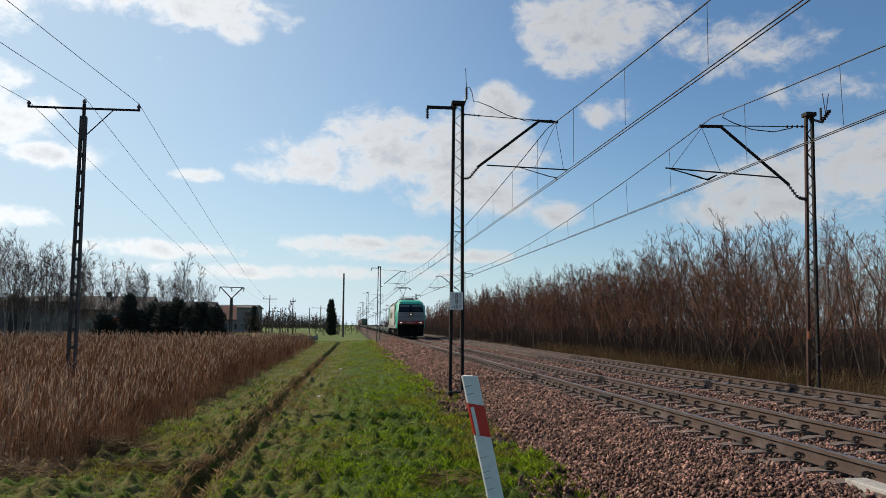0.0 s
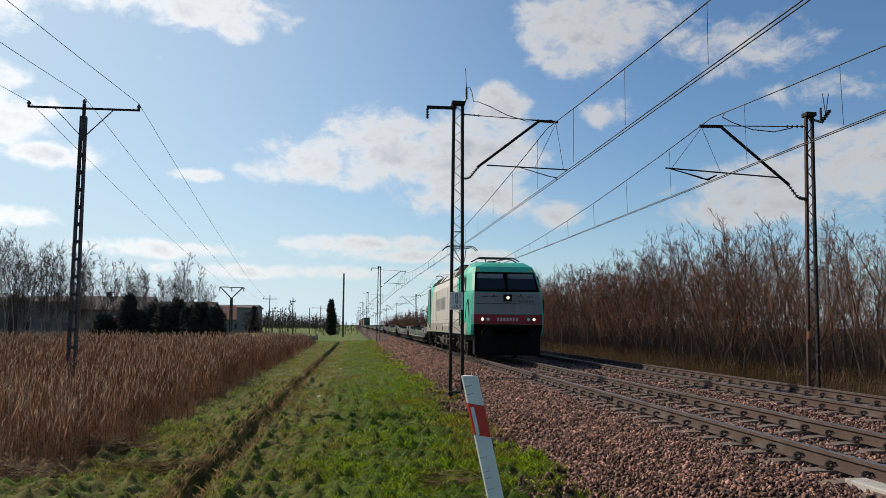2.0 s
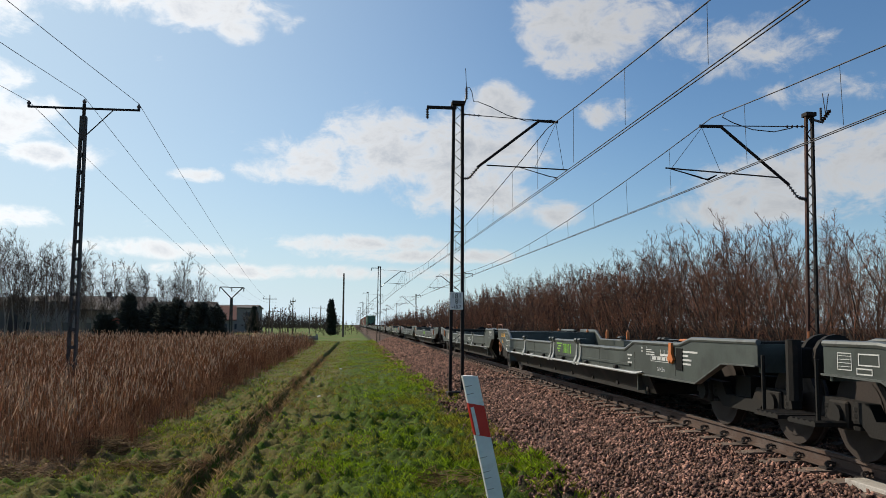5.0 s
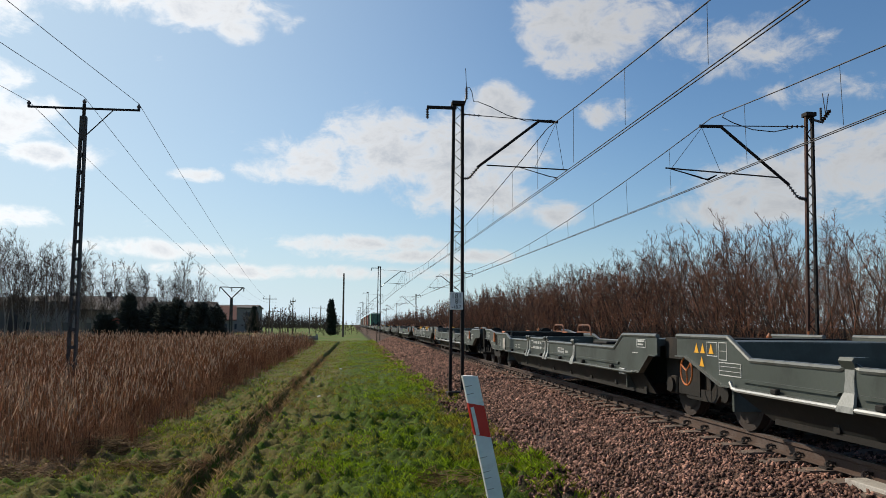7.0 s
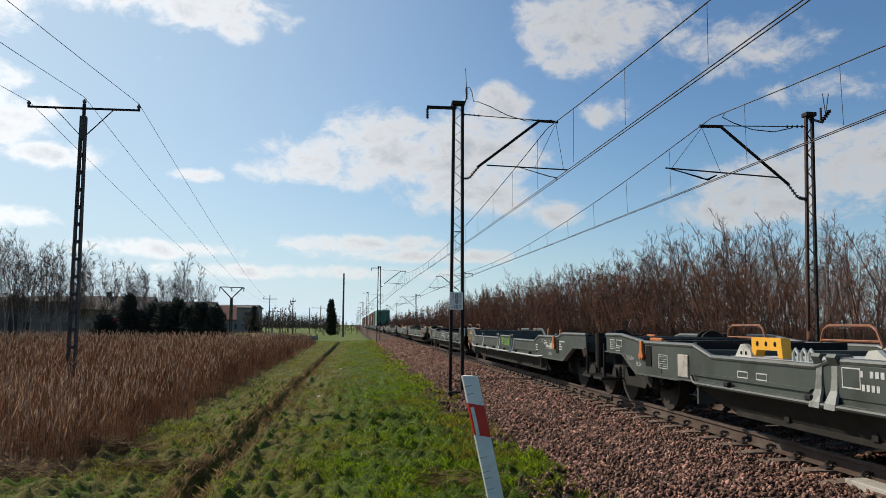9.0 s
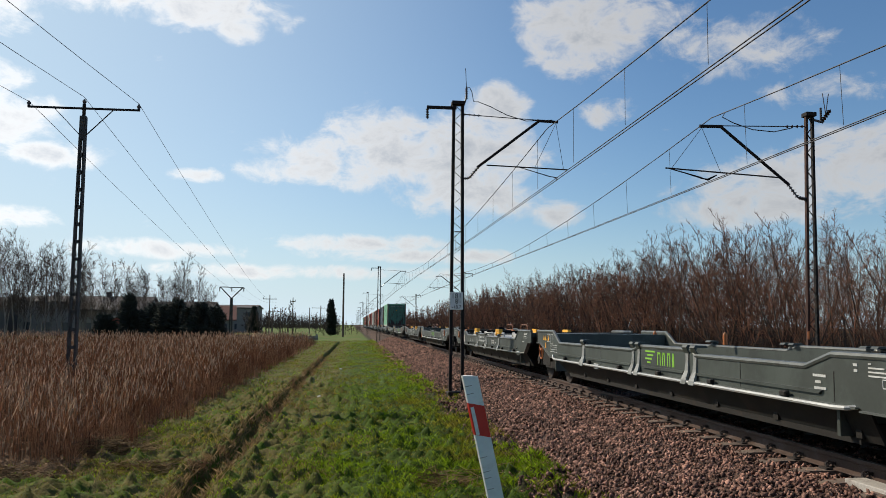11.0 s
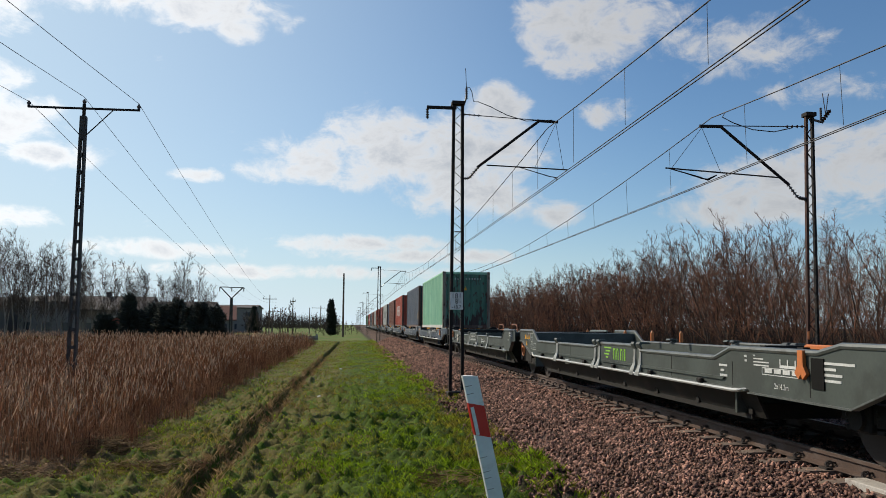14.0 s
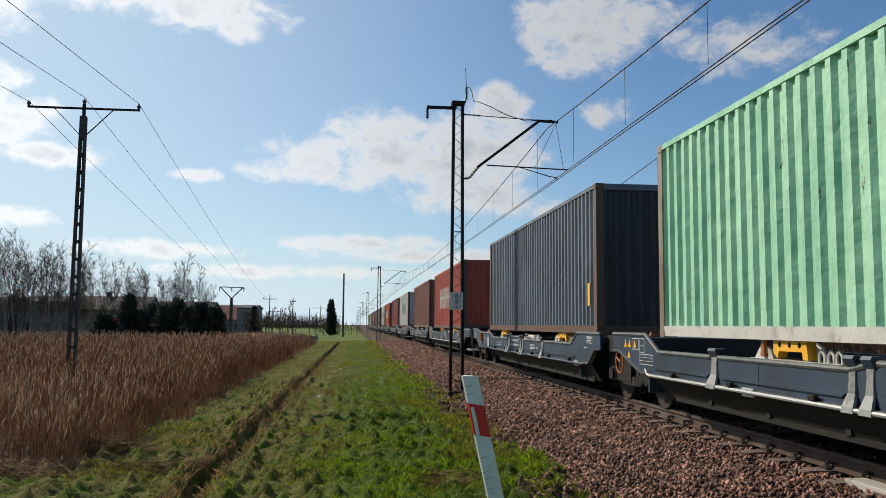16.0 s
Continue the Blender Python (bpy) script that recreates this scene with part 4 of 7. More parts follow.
def bare_tree(name, seed, height, stems, mats, label, category, lean=0.3, r0=0.05, counts=(14, 5, 3), fork=0.7, reach=0.30, low=0.28, thin=0.0045, group=""):
    """A leafless tree: curved stems, limbs that rise from them, branches and fine twigs. counts: limbs to a stem, branches to a limb, twigs to a branch."""
    rng = np.random.default_rng(seed)
    ob = base(name, pose(0, 0, 0), label, category, group)
    S = []

    def side_of(d):
        v = rng.normal(0, 1, 3)
        v -= d * v.dot(d)
        return v / (np.linalg.norm(v) + 1e-9)

    def sprout(p, d, length, r_a, r_b, n, rise):
        """A limb in n pieces that bends upwards; its points."""
        pts = [p]
        for i in range(n):
            d = d + rng.normal(0, 0.09, 3) + np.array([0, 0, rise])
            d = d / np.linalg.norm(d)
            pts.append(pts[-1] + d * length / n)
            f0, f1 = i / n, (i + 1) / n
            S.append((*pts[-2], *pts[-1], r_a + (r_b - r_a) * f0, r_a + (r_b - r_a) * f1))
        return pts, d

    for k in range(stems):
        a = 2 * math.pi * (k + rng.uniform(-0.3, 0.3)) / stems
        ln = rng.uniform(0.25, 1) * lean
        h = height * rng.uniform(0.74, 1.0)
        q, n = 0.30 * (stems > 1), 10
        P, d = [np.array([q * math.cos(a), q * math.sin(a), -0.15])], np.array([math.cos(a) * ln, math.sin(a) * ln, 1.0])
        d /= np.linalg.norm(d)
        r_s = r0 * rng.uniform(0.65, 1.15)
        for i in range(n):
            d = d + rng.normal(0, 0.05, 3) + np.array([0, 0, 0.025])
            d /= np.linalg.norm(d)
            P.append(P[-1] + d * h / n)
        R = [max(thin, r_s * (1 - 0.93 * i / n)) for i in range(n + 1)]
        bm = bmesh.new()
        tube(bm, [tuple(p) for p in P], R, 6)
        part("trunk" if stems == 1 else "stem", bm, mats[0], ob)
        for f in np.linspace(low, 0.98, counts[0]) + rng.uniform(-0.03, 0.02, counts[0]):
            i = min(n - 1, int(f * n))
            p = P[i] + (P[i + 1] - P[i]) * (f * n - i)
            sd = (P[i + 1] - P[i]) / np.linalg.norm(P[i + 1] - P[i])
            l1 = h * (reach * (1 - f) + 0.085) * rng.uniform(0.6, 1.25)
            w = fork * rng.uniform(0.6, 1.2)
            r1 = max(thin * 1.2, R[i] * 0.42)
            B, e1 = sprout(p, sd * math.cos(w) + side_of(sd) * math.sin(w), l1, r1, thin, 3, 0.10)
            for g in rng.uniform(0.2, 1.0, counts[1]):
                j = min(2, int(g * 3))
                b0 = B[j] + (B[j + 1] - B[j]) * (g * 3 - j)
                w = 0.75 * rng.uniform(0.5, 1.2)
                l2 = l1 * rng.uniform(0.25, 0.5)
                C, e2 = sprout(b0, e1 * math.cos(w) + side_of(e1) * math.sin(w), l2, thin * 1.15, thin * 0.8, 1, 0.15)
                for c in rng.uniform(0.15, 0.95, counts[2]):
                    w = 0.7 * rng.uniform(0.5, 1.2)
                    sprout(C[0] + (C[1] - C[0]) * c, e2 * math.cos(w) + side_of(e2) * math.sin(w), l2 * rng.uniform(0.35, 0.75), thin * 0.8, thin * 0.45, 1, 0.15)
    V, F = tubes_np(S, 3)
    c = new("crown", np_mesh("crown", V, F, mats[1]))
    c.parent = ob
    return ob


def plant(protos, spots, rng, group_first=True):
    """Set copies of the prototypes on spots (x, y, z, scale); the prototypes take the first spots."""
    for i, (x, y, z, s) in enumerate(spots):
        m = pose(x, y, z, 0, 0, rng.uniform(0, 360))
        if i < len(protos):
            ob = protos[i]
            ob.matrix_basis = m
        else:
            ob = copy_thing(protos[int(rng.integers(len(protos)))], m)
        ob.scale = (s, s, s)


rng_t = np.random.default_rng(21)
shrubs = [bare_tree("bare_shrub_tree", 40 + i, 6.7, 4 + i % 2, (M_BARK, M_TWIG), "leafless multi-stemmed brown shrub tree", "tree", 0.42, 0.060, (18, 6, 3), 0.62, 0.28, 0.28, 0.0052, "thicket beside the line") for i in range(6)]


def wood_height(y):
    """How tall the thicket stands along the line, against its usual height."""
    return float(np.interp(y, [17, 24, 27, 30, 36, 45, 70, 95, 120, 160, 260], [0.74, 0.84, 0.93, 0.90, 1.03, 1.05, 1.09, 1.07, 1.02, 1.05, 1.1]))


spots = []
for row, (x0, x1, step, sc) in enumerate(((9.0, 10.2, 3.6, 0.80), (10.4, 12.0, 2.3, 0.98), (12.6, 15.0, 2.6, 1.08), (15.6, 20.0, 4.6, 1.06))):
    y = 16.5 + row * 0.7
    while y < 135:
        hgt = sc * rng_t.uniform(0.88, 1.06) * wood_height(y)
        spots.append((rng_t.uniform(x0, x1), y + rng_t.uniform(-0.8, 0.8), -0.68, float(hgt)))
        y += step * rng_t.uniform(0.8, 1.2) * (1.0 if y < 60 else 1.3)
plant(shrubs, sorted(spots, key=lambda s: s[1]), rng_t)
far_shrubs = [bare_tree("bare_shrub_tree", 60 + i, 6.7, 3, (M_BARK, M_TWIG), "far leafless brown shrub tree", "tree", 0.42, 0.06, (12, 3, 2), 0.62, 0.30, 0.25, 0.016, "thicket beside the line") for i in range(3)]
spots = [(rng_t.uniform(10, 17), 135 + 300 * (i / 60) ** 1.3 + rng_t.uniform(-1, 1), -0.68, float(rng_t.uniform(0.95, 1.12))) for i in range(60)]
plant(far_shrubs, spots, rng_t)


def twig_thicket(name, n, xr, yr, h0, h1, r, mat, label, category, seed, lean=0.3, z0=None, plume=False):
    """Thin upright stalks as one mass."""
    rng = np.random.default_rng(seed)
    x, y = rng.uniform(*xr, n), rng.uniform(*yr, n)
    z = ground_z(x, y) - 0.05 if z0 is None else np.full(n, z0)
    h = rng.uniform(h0, h1, n)
    dx, dy = rng.normal(0, lean, n) * h, rng.normal(0, lean, n) * h
    m1 = np.stack([x + dx * 0.35, y + dy * 0.35, z + h * 0.55], -1)
    top = np.stack([x + dx, y + dy, z + h], -1)
    base_ = np.stack([x, y, z], -1)
    rr = np.full((n, 1), r) * rng.uniform(0.6, 1.3, (n, 1))
    S = np.concatenate([np.concatenate([base_, m1, rr, rr * 0.8], 1), np.concatenate([m1, top, rr * 0.8, rr * 0.3], 1)])
    V, F = tubes_np(S, 3)
    return tagged(new(name, np_mesh(name, V, F, mat)), label, category, kind="stuff")


twig_thicket("undergrowth", 12000, (9.0, 15), (15, 75), 0.5, 2.3, 0.0075, M_BRUSH, "dense brown leafless undergrowth", "undergrowth", 5, 0.28)
twig_thicket("deep_undergrowth", 9000, (16, 42), (22, 150), 1.2, 4.2, 0.011, M_BRUSH, "brown leafless brush deep in the thicket", "undergrowth", 12, 0.25)
twig_thicket("far_undergrowth", 6000, (9.5, 20), (70, 190), 0.6, 2.6, 0.014, M_BRUSH, "far brown leafless undergrowth", "undergrowth", 6, 0.35)
twig_thicket("dry_grass_strip", 6500, (7.2, 9.8), (14, 60), 0.2, 0.95, 0.0055, M_DRYGRASS, "pale dry grass along the thicket", "dry grass", 8, 0.25)
twig_thicket("distant_wood", 5000, (-150, -14), (380, 620), 4.0, 8.0, 0.06, M_BIRCHTWIG, "distant grey leafless wood across the fields", "wood", 19, 0.12)
twig_thicket("far_wood", 6000, (14, 45), (150, 620), 3.0, 6.6, 0.03, M_TWIG, "far leafless wood along the line", "wood", 9, 0.16)


def reed_bed():
    rng = np.random.default_rng(77)
    X, Y, K = [], [], []
    for y0, y1, n, k in ((11.5, 20, 8500, 1.0), (20, 34, 9500, 1.25), (34, 60, 8000, 1.9), (60, 98, 5000, 3.0)):
        far = 12 + 0.42 * y1
        w = rng.random(n) ** 1.6
        X.append(-9.95 - w * far)
        Y.append(rng.uniform(y0, y1, n))
        K.append(np.full(n, k))
    X, Y, K = map(np.concatenate, (X, Y, K))
    X = X + 0.28 * np.sin(Y * 1.3) + 0.18 * np.sin(Y * 3.7 + 2)
    # the near end of the bed runs out in an oblique edge
    keep = Y > 13.4 - 0.10 * (X + 10)
    X, Y, K = X[keep], Y[keep], K[keep]
    n = len(X)
    z = ground_z(X, Y) - 0.02
    edge = smooth01(-X, 9.7, 11.0) * smooth01(Y, 12.5, 15)
    h = (0.55 + 1.05 * rng.random(n) ** 0.6) * (0.45 + 0.55 * edge) * (0.62 + 0.38 * smooth01(Y, 19, 33)) * (1 - 0.14 * smooth01(Y, 40, 70))
    dx, dy = rng.normal(0.01, 0.05, n) * h, rng.normal(0, 0.05, n) * h
    low = rng.random(n) < 0.06
    dx = np.where(low, dx + rng.choice([-1, 1], n) * 0.5, dx)
    p0 = np.stack([X, Y, z], -1)
    p1 = p0 + np.stack([dx * 0.4, dy * 0.4, h * 0.6], -1)
    p2 = p0 + np.stack([dx, dy, h], -1)
    r = (0.0045 * K * rng.uniform(0.7, 1.3, n))[:, None]
    S = [np.concatenate([p0, p1, r, r * 0.85], 1), np.concatenate([p1, p2, r * 0.85, r * 0.4], 1)]
    for k in range(1):
        f = rng.uniform(0.25, 0.85, n)[:, None]
        b = p0 + (p2 - p0) * f
        a = rng.uniform(0, 2 * math.pi, n)
        l = rng.uniform(0.10, 0.30, n)
        tip = b + np.stack([np.cos(a) * l, np.sin(a) * l, rng.uniform(-0.05, 0.36, n)], -1)
        S.append(np.concatenate([b, tip, r * 1.0, r * 0.2], 1))
    V, F = tubes_np(np.concatenate(S), 3)
    tagged(new("reed_bed", np_mesh("reed_bed", V, F, M_REED)), "tall dry brown reed bed", "reeds", kind="stuff")
    sel = (rng.random(n) < 0.42) & (edge > 0.4)
    t = p2[sel]
    m = len(t)
    dr = np.stack([rng.normal(0.01, 0.035, m), rng.normal(0, 0.03, m), rng.uniform(0.10, 0.2, m)], -1)
    rk = (0.0115 * K[sel] ** 0.7 * rng.uniform(0.6, 1.3, m))[:, None]
    V, F = tubes_np(np.concatenate([np.concatenate([t - dr * 0.3, t + dr * 0.3, rk * 0.4, rk], 1), np.concatenate([t + dr * 0.3, t + dr, rk, rk * 0.15], 1)]), 4)
    tagged(new("reed_plumes", np_mesh("reed_plumes", V, F, M_PLUME)), "pale feathery reed heads", "reeds", kind="stuff")


reed_bed()


def grass_blades(name, x, y, h, w, mat, label, seed):
    rng = np.random.default_rng(seed)
    n = len(x)
    z = ground_z(x, y) - 0.005
    a = rng.uniform(0, 2 * math.pi, n)
    ux, uy = np.cos(a) * w, np.sin(a) * w
    lx, ly = rng.normal(0, 0.5, n) * h, rng.normal(0, 0.5, n) * h
    V = np.stack([np.stack([x - ux, y - uy, z], -1), np.stack([x + ux, y + uy, z], -1), np.stack([x + lx * 0.4 + ux * 0.6, y + ly * 0.4 + uy * 0.6, z + h * 0.6], -1),
                  np.stack([x + lx, y + ly, z + h], -1)], 1).reshape(-1, 3)
    i = np.arange(n)[:, None] * 4
    F = np.concatenate([i + np.array([[0, 1, 2]]), i + np.array([[0, 2, 3]])])
    tagged(new(name, np_mesh(name, V, F, mat)), label, "grass", kind="stuff")


def verge_grass():
    rng = np.random.default_rng(5)
    X, Y, H, W = [], [], [], []
    for y0, y1, dens, k in ((6.0, 12, 2100, 1.0), (12, 18, 1400, 1.3), (18, 30, 520, 1.9), (30, 60, 150, 3.0), (60, 110, 40, 5.0)):
        n = int((y1 - y0) * (7.4 if y0 > 6 else 11.5) * dens)
        x, y = rng.uniform(-10.2 if y0 > 6 else -13.5, -2.8, n), rng.uniform(y0, y1 + (1.5 if y0 == 6 else 0), n)
        keep = np.abs(x - ditch_x(y)) > 0.17
        patch = np.sin(x * 2.1 + 1.3 * np.sin(y * 0.9)) * np.sin(y * 1.3 + 0.8 * np.sin(x * 1.7))
        toe = -2.9 + 0.3 * np.sin(y * 1.1) + 0.2 * np.sin(y * 2.7 + 1)
        keep &= (x < toe) & (rng.random(n) < 0.58 + 0.42 * patch + 0.25 * np.sin(x * 9 + 2 * np.sin(y * 7)) * np.sin(y * 8.3 + x * 3))
        x, y, pt = x[keep], y[keep], patch[keep]
        hh = rng.uniform(0.016, 0.050, len(x)) * (1.0 + 0.9 * np.maximum(pt, 0)) * (1 + 0.9 * smooth01(x, -4.6, -3.4)) * (1 + 0.25 * (k - 1))
        X.append(x), Y.append(y), H.append(hh), W.append(np.full(len(x), 0.0045 * k))
    X, Y, H, W = map(np.concatenate, (X, Y, H, W))
    dead = rng.random(len(X)) < np.clip(0.10 + 0.35 * smooth01(-X, 5.8, 7.0) + 0.2 * np.sin(X * 1.9 + Y * 0.6) * np.sin(Y * 1.1), 0.02, 0.6)
    grass_blades("verge_grass", X[~dead], Y[~dead], H[~dead], W[~dead], M_GRASS, "short bright spring grass on the verge", 1)
    grass_blades("withered_grass", X[dead], Y[dead], H[dead] * 0.8, W[dead], M_DRYGRASS, "withered straw among the verge grass", 2)
    # taller tufts along the ballast toe
    n = 1500
    cx, cy = -2.7 - 2.6 * rng.random(n) ** 1.5, 7 + 28 * rng.random(n) ** 1.6
    X = np.repeat(cx, 26) + rng.normal(0, 0.06, n * 26)
    Y = np.repeat(cy, 26) + rng.normal(0, 0.06, n * 26)
    keep = rng.random(n * 26) < np.repeat((np.sin(cx * 2.3 + cy * 0.8) + np.sin(cy * 1.7) > -0.1) * 1.0, 26)
    X, Y = X[keep], Y[keep]
    grass_blades("grass_tufts", X, Y, rng.uniform(0.04, 0.12, len(X)), np.full(len(X), 0.0045), M_GRASS, "lush green grass tufts beside the ballast", 3)
    # overhanging straw along the ditch
    n = 9000
    Y = 7.5 + 50 * rng.random(n) ** 1.5
    X = ditch_x(Y) + rng.choice([-1, 1], n) * rng.normal(0.19, 0.05, n)
    grass_blades("ditch_straw", X, Y, rng.uniform(0.05, 0.16, n), np.full(n, 0.006), M_DRYGRASS, "brown straw overhanging the ditch", 4)


verge_grass()

# left background: bare birches, conifers, houses
birches = [bare_tree("bare_birch", 90 + i, 10.5, 1, (M_BIRCH, M_BIRCHTWIG), "tall bare birch with thin dark twigs", "tree", 0.05, 0.085, (28, 6, 3), 0.75, 0.20, 0.22, 0.0105, "birches beyond the reeds") for i in range(4)]
spots = []
for i in range(74):
    f = i / 73
    d = 100 + 24 * rng_t.random()
    u = -0.435 + 0.27 * f + rng_t.uniform(-0.006, 0.006)      # slope of the sight line from the road
    spots.append((-5.8 + u * d, d, -1.0, float(rng_t.uniform(0.85, 1.12) * (1.34 - 0.50 * f))))
plant(birches, spots, rng_t)


def conifer(m, h, r, seed, shape=0.6, label="dark green conifer beyond the field"):
    rng = np.random.default_rng(seed)
    ob = base("conifer", m, label, "tree")
    bm = bmesh.new()
    rod(bm, (0, 0, -0.2), (0, 0, h * 0.95), 0.14, 7, 0.03)
    part("trunk", bm, M_BARK, ob)
    S = []
    n = int(900 * h / 6)
    k1, k2 = rng.uniform(0, 6.28, 2)
    for i in range(n):
        f = rng.random() ** 0.85
        a = rng.uniform(0, 2 * math.pi)
        lump = 1 + 0.22 * math.sin(3 * a + k1 + 5 * f) + 0.16 * math.sin(9 * f + k2 + a)
        rr = r * (1 - f) ** shape * lump * rng.uniform(0.55, 1.1) + 0.06
        z = h * (0.05 + 0.93 * f)
        p = np.array([0.25 * rr * math.cos(a), 0.25 * rr * math.sin(a), z - 0.1])
        q = np.array([rr * math.cos(a), rr * math.sin(a), z + rng.uniform(-0.15, 0.4) * (1 - 0.5 * f)])
        S.append((*p, *q, 0.2, 0.012))
        e = p + (q - p) * 0.65
        b = a + rng.uniform(-1.2, 1.2)
        g = e + np.array([0.35 * math.cos(b), 0.35 * math.sin(b), rng.uniform(0.0, 0.45)])
        S.append((*e, *g, 0.1, 0.01))
    V, F = tubes_np(S, 4)
    c = new("crown", np_mesh("crown", V, F, M_CONIFER))
    c.parent = ob
    return ob


for x, y, h, r, sd in ((-20.2, 89, 3.9, 1.7, 1), (-21.8, 90, 4.4, 1.9, 2), (-24.6, 92, 4.8, 2.0, 3), (-27.4, 94, 4.3, 2.1, 4), (-30.5, 95, 5.4, 1.5, 5), (-23.2, 91, 4.0, 2.0, 6), (-26.0, 92.5, 4.2, 2.1, 7), (-29.0, 95, 3.6, 1.9, 8), (-33.5, 97, 3.2, 2.0, 9)):
    conifer(pose(x, y, -1.0), h, r, sd, 0.42, "dark garden conifer behind the reeds")
conifer(pose(-9.9, 165, -1.0), 7.2, 1.35, 11, 0.5, "tall ragged dark conifer by the line")
conifer(pose(-28.5, 196, -1.2), 6.5, 2.0, 12)


def house(m, w, d, h, roof_h, wall, roof, label):
    ob = base("house", m, label, "house", "houses beyond the field")
    bm = bmesh.new()
    prism(bm, [(-d / 2, 0), (d / 2, 0), (d / 2, h), (0, h + roof_h), (-d / 2, h)], -w / 2, w / 2)
    part("wall", bm, wall, ob)
    bm = bmesh.new()
    o = 0.35
    for s in (-1, 1):
        k = roof_h / (d / 2)
        prism(bm, [(s * (d / 2 + o), h - o * k), (0, h + roof_h), (0, h + roof_h + 0.2), (s * (d / 2 + o), h - o * k + 0.2)], -w / 2 - o, w / 2 + o)
    rf = part("roof", bm, roof, ob)
    bm = bmesh.new()
    box(bm, -w * 0.2 - 0.3, -w * 0.2 + 0.3, -0.3, 0.3, h + roof_h * 0.6, h + roof_h + 0.9)
    part("chimney", bm, M_ROOF_DARK, rf)
    n = max(2, int(w / 3))
    for lvl in range(max(1, int(h / 2.8))):
        for i in range(n):
            x = -w / 2 + w * (i + 0.5) / n
            bm = bmesh.new()
            box(bm, x - 0.55, x + 0.55, -d / 2 - 0.03, -d / 2 + 0.02, 0.9 + lvl * 2.8, 2.2 + lvl * 2.8)
            part("window", bm, M_WINDOW, ob)
    return ob


for x, y, w, d, h, rh, wa, ro, lb in (
        (-66, 140, 16, 10, 5.2, 0.8, M_ROOF_DARK, M_ROOF_DARK, "grey flat-roofed house behind birches"), (-52, 142, 12, 10, 5.4, 1.0, M_PLASTER, M_ROOF_DARK, "grey house behind birches"),
        (-42, 135, 10, 9, 4.2, 2.0, M_PLASTER, M_ROOF_DARK, "grey house with a dark roof"), (-33.5, 160, 11, 9, 3.0, 2.4, M_PLASTER, M_ROOF_RED, "pale house with a red tiled roof"),
        (-40, 210, 22, 11, 6.0, 0.7, M_PLASTER, M_ROOF_DARK, "long pale block beyond the field"), (-29, 120, 8, 7, 3.2, 1.9, M_PLASTER, M_ROOF_DARK, "house with a dark gable behind conifers"),
        (-62, 300, 26, 12, 6.5, 0.8, M_PLASTER, M_ROOF_DARK, "far pale block beyond the field"), (-90, 150, 20, 10, 5.0, 1.0, M_PLASTER, M_ROOF_DARK, "grey house behind birches")):
    house(pose(x, y, -1.0, 0, 0, rng_t.uniform(-12, 12)), w, d, h, rh, wa, ro, lb)

# long rust-red shed behind the reeds
bm = bmesh.new()
prism(bm, [(-2.5, 0), (2.5, 0), (2.5, 2.6), (-2.5, 2.9)], -2.2, 2.2)
shed = base("shed", pose(-33.4, 108, -1.0), "low rust-red shed behind the reeds", "shed")
part("wall", bm, M_SHED, shed)
bm = bmesh.new()
prism(bm, [(-2.8, 2.9), (2.8, 2.58), (2.8, 2.7), (-2.8, 3.04)], -2.4, 2.4)
part("roof", bm, M_CONC, shed, "pale flat shed roof")

# clump of grey far trees and shrubs near the vanishing line
grey = [bare_tree("bare_tree", 140 + i, 7.0, 3, (M_BARK, M_BIRCHTWIG), "far grey leafless tree", "tree", 0.3, 0.10, (12, 4, 3), 0.7, 0.3, 0.25, 0.03, "far trees") for i in range(2)]
spots = [(-17.5 - 1.5 * i, 170 + 3 * (i % 3), -1.0, float(rng_t.uniform(0.8, 1.0))) for i in range(7)]
spots += [(-12.5 + 1.3 * i, 160 + 4 * i, -1.0, float(rng_t.uniform(0.35, 0.55))) for i in range(7)]
spots += [(-120 + 9 * i, 330 + 20 * rng_t.random(), -1.5, float(rng_t.uniform(0.9, 1.3))) for i in range(12)]
plant(grey, spots, rng_t)


def wood_pole(x, y, h, arm, label, r=0.13):
    ob = base("timber_pole", pose(x, y, -1.0), label, "utility pole", "poles beyond the reeds")
    bm = bmesh.new()
    rod(bm, (0, 0, -0.3), (0, 0, h), r, 8, r * 0.7)
    part("shaft", bm, M_WOOD, ob)
    if arm:
        bm = bmesh.new()
        box(bm, -arm, arm, -0.06, 0.06, h - 1.0, h - 0.85)
        for s in (-1, 1):
            rod(bm, (s * arm * 0.9, 0, h - 0.85), (s * arm * 0.9, 0, h - 0.55), 0.06, 6)
        part("crossarm", bm, M_WOOD, ob)
    return ob


wood_pole(-7.4, 150, 11.5, 0, "tall bare timber pole by the line", 0.2)
wood_pole(-24.4, 190, 8.8, 1.55, "dark timber pole carrying the power line")
wood_pole(-19.2, 190, 8.3, 0.6, "dark timber pole with a short crossarm")
wood_pole(-26.0, 215, 6.3, 0.9, "dark timber post with a crossarm")
wood_pole(-24.0, 215, 6.3, 0.9, "dark timber post with a crossarm")
wood_pole(-15.4, 190, 6.0, 0, "short dark timber post by the field")
wood_pole(-17.0, 300, 9.0, 3.2, "far dark pole with a wide crossarm", 0.2)

# low pale wall and fence at the far end of the verge
bm = bmesh.new()
box(bm, -29, -10.5, 118, 118.3, -1.0, -0.35)
for i in range(10):
    box(bm, -28.8 + 2 * i, -28.6 + 2 * i, 117.9, 118.4, -1.0, -0.1)
whole("low_wall", bm, M_CONC, "low pale garden wall at the far field edge", "wall")


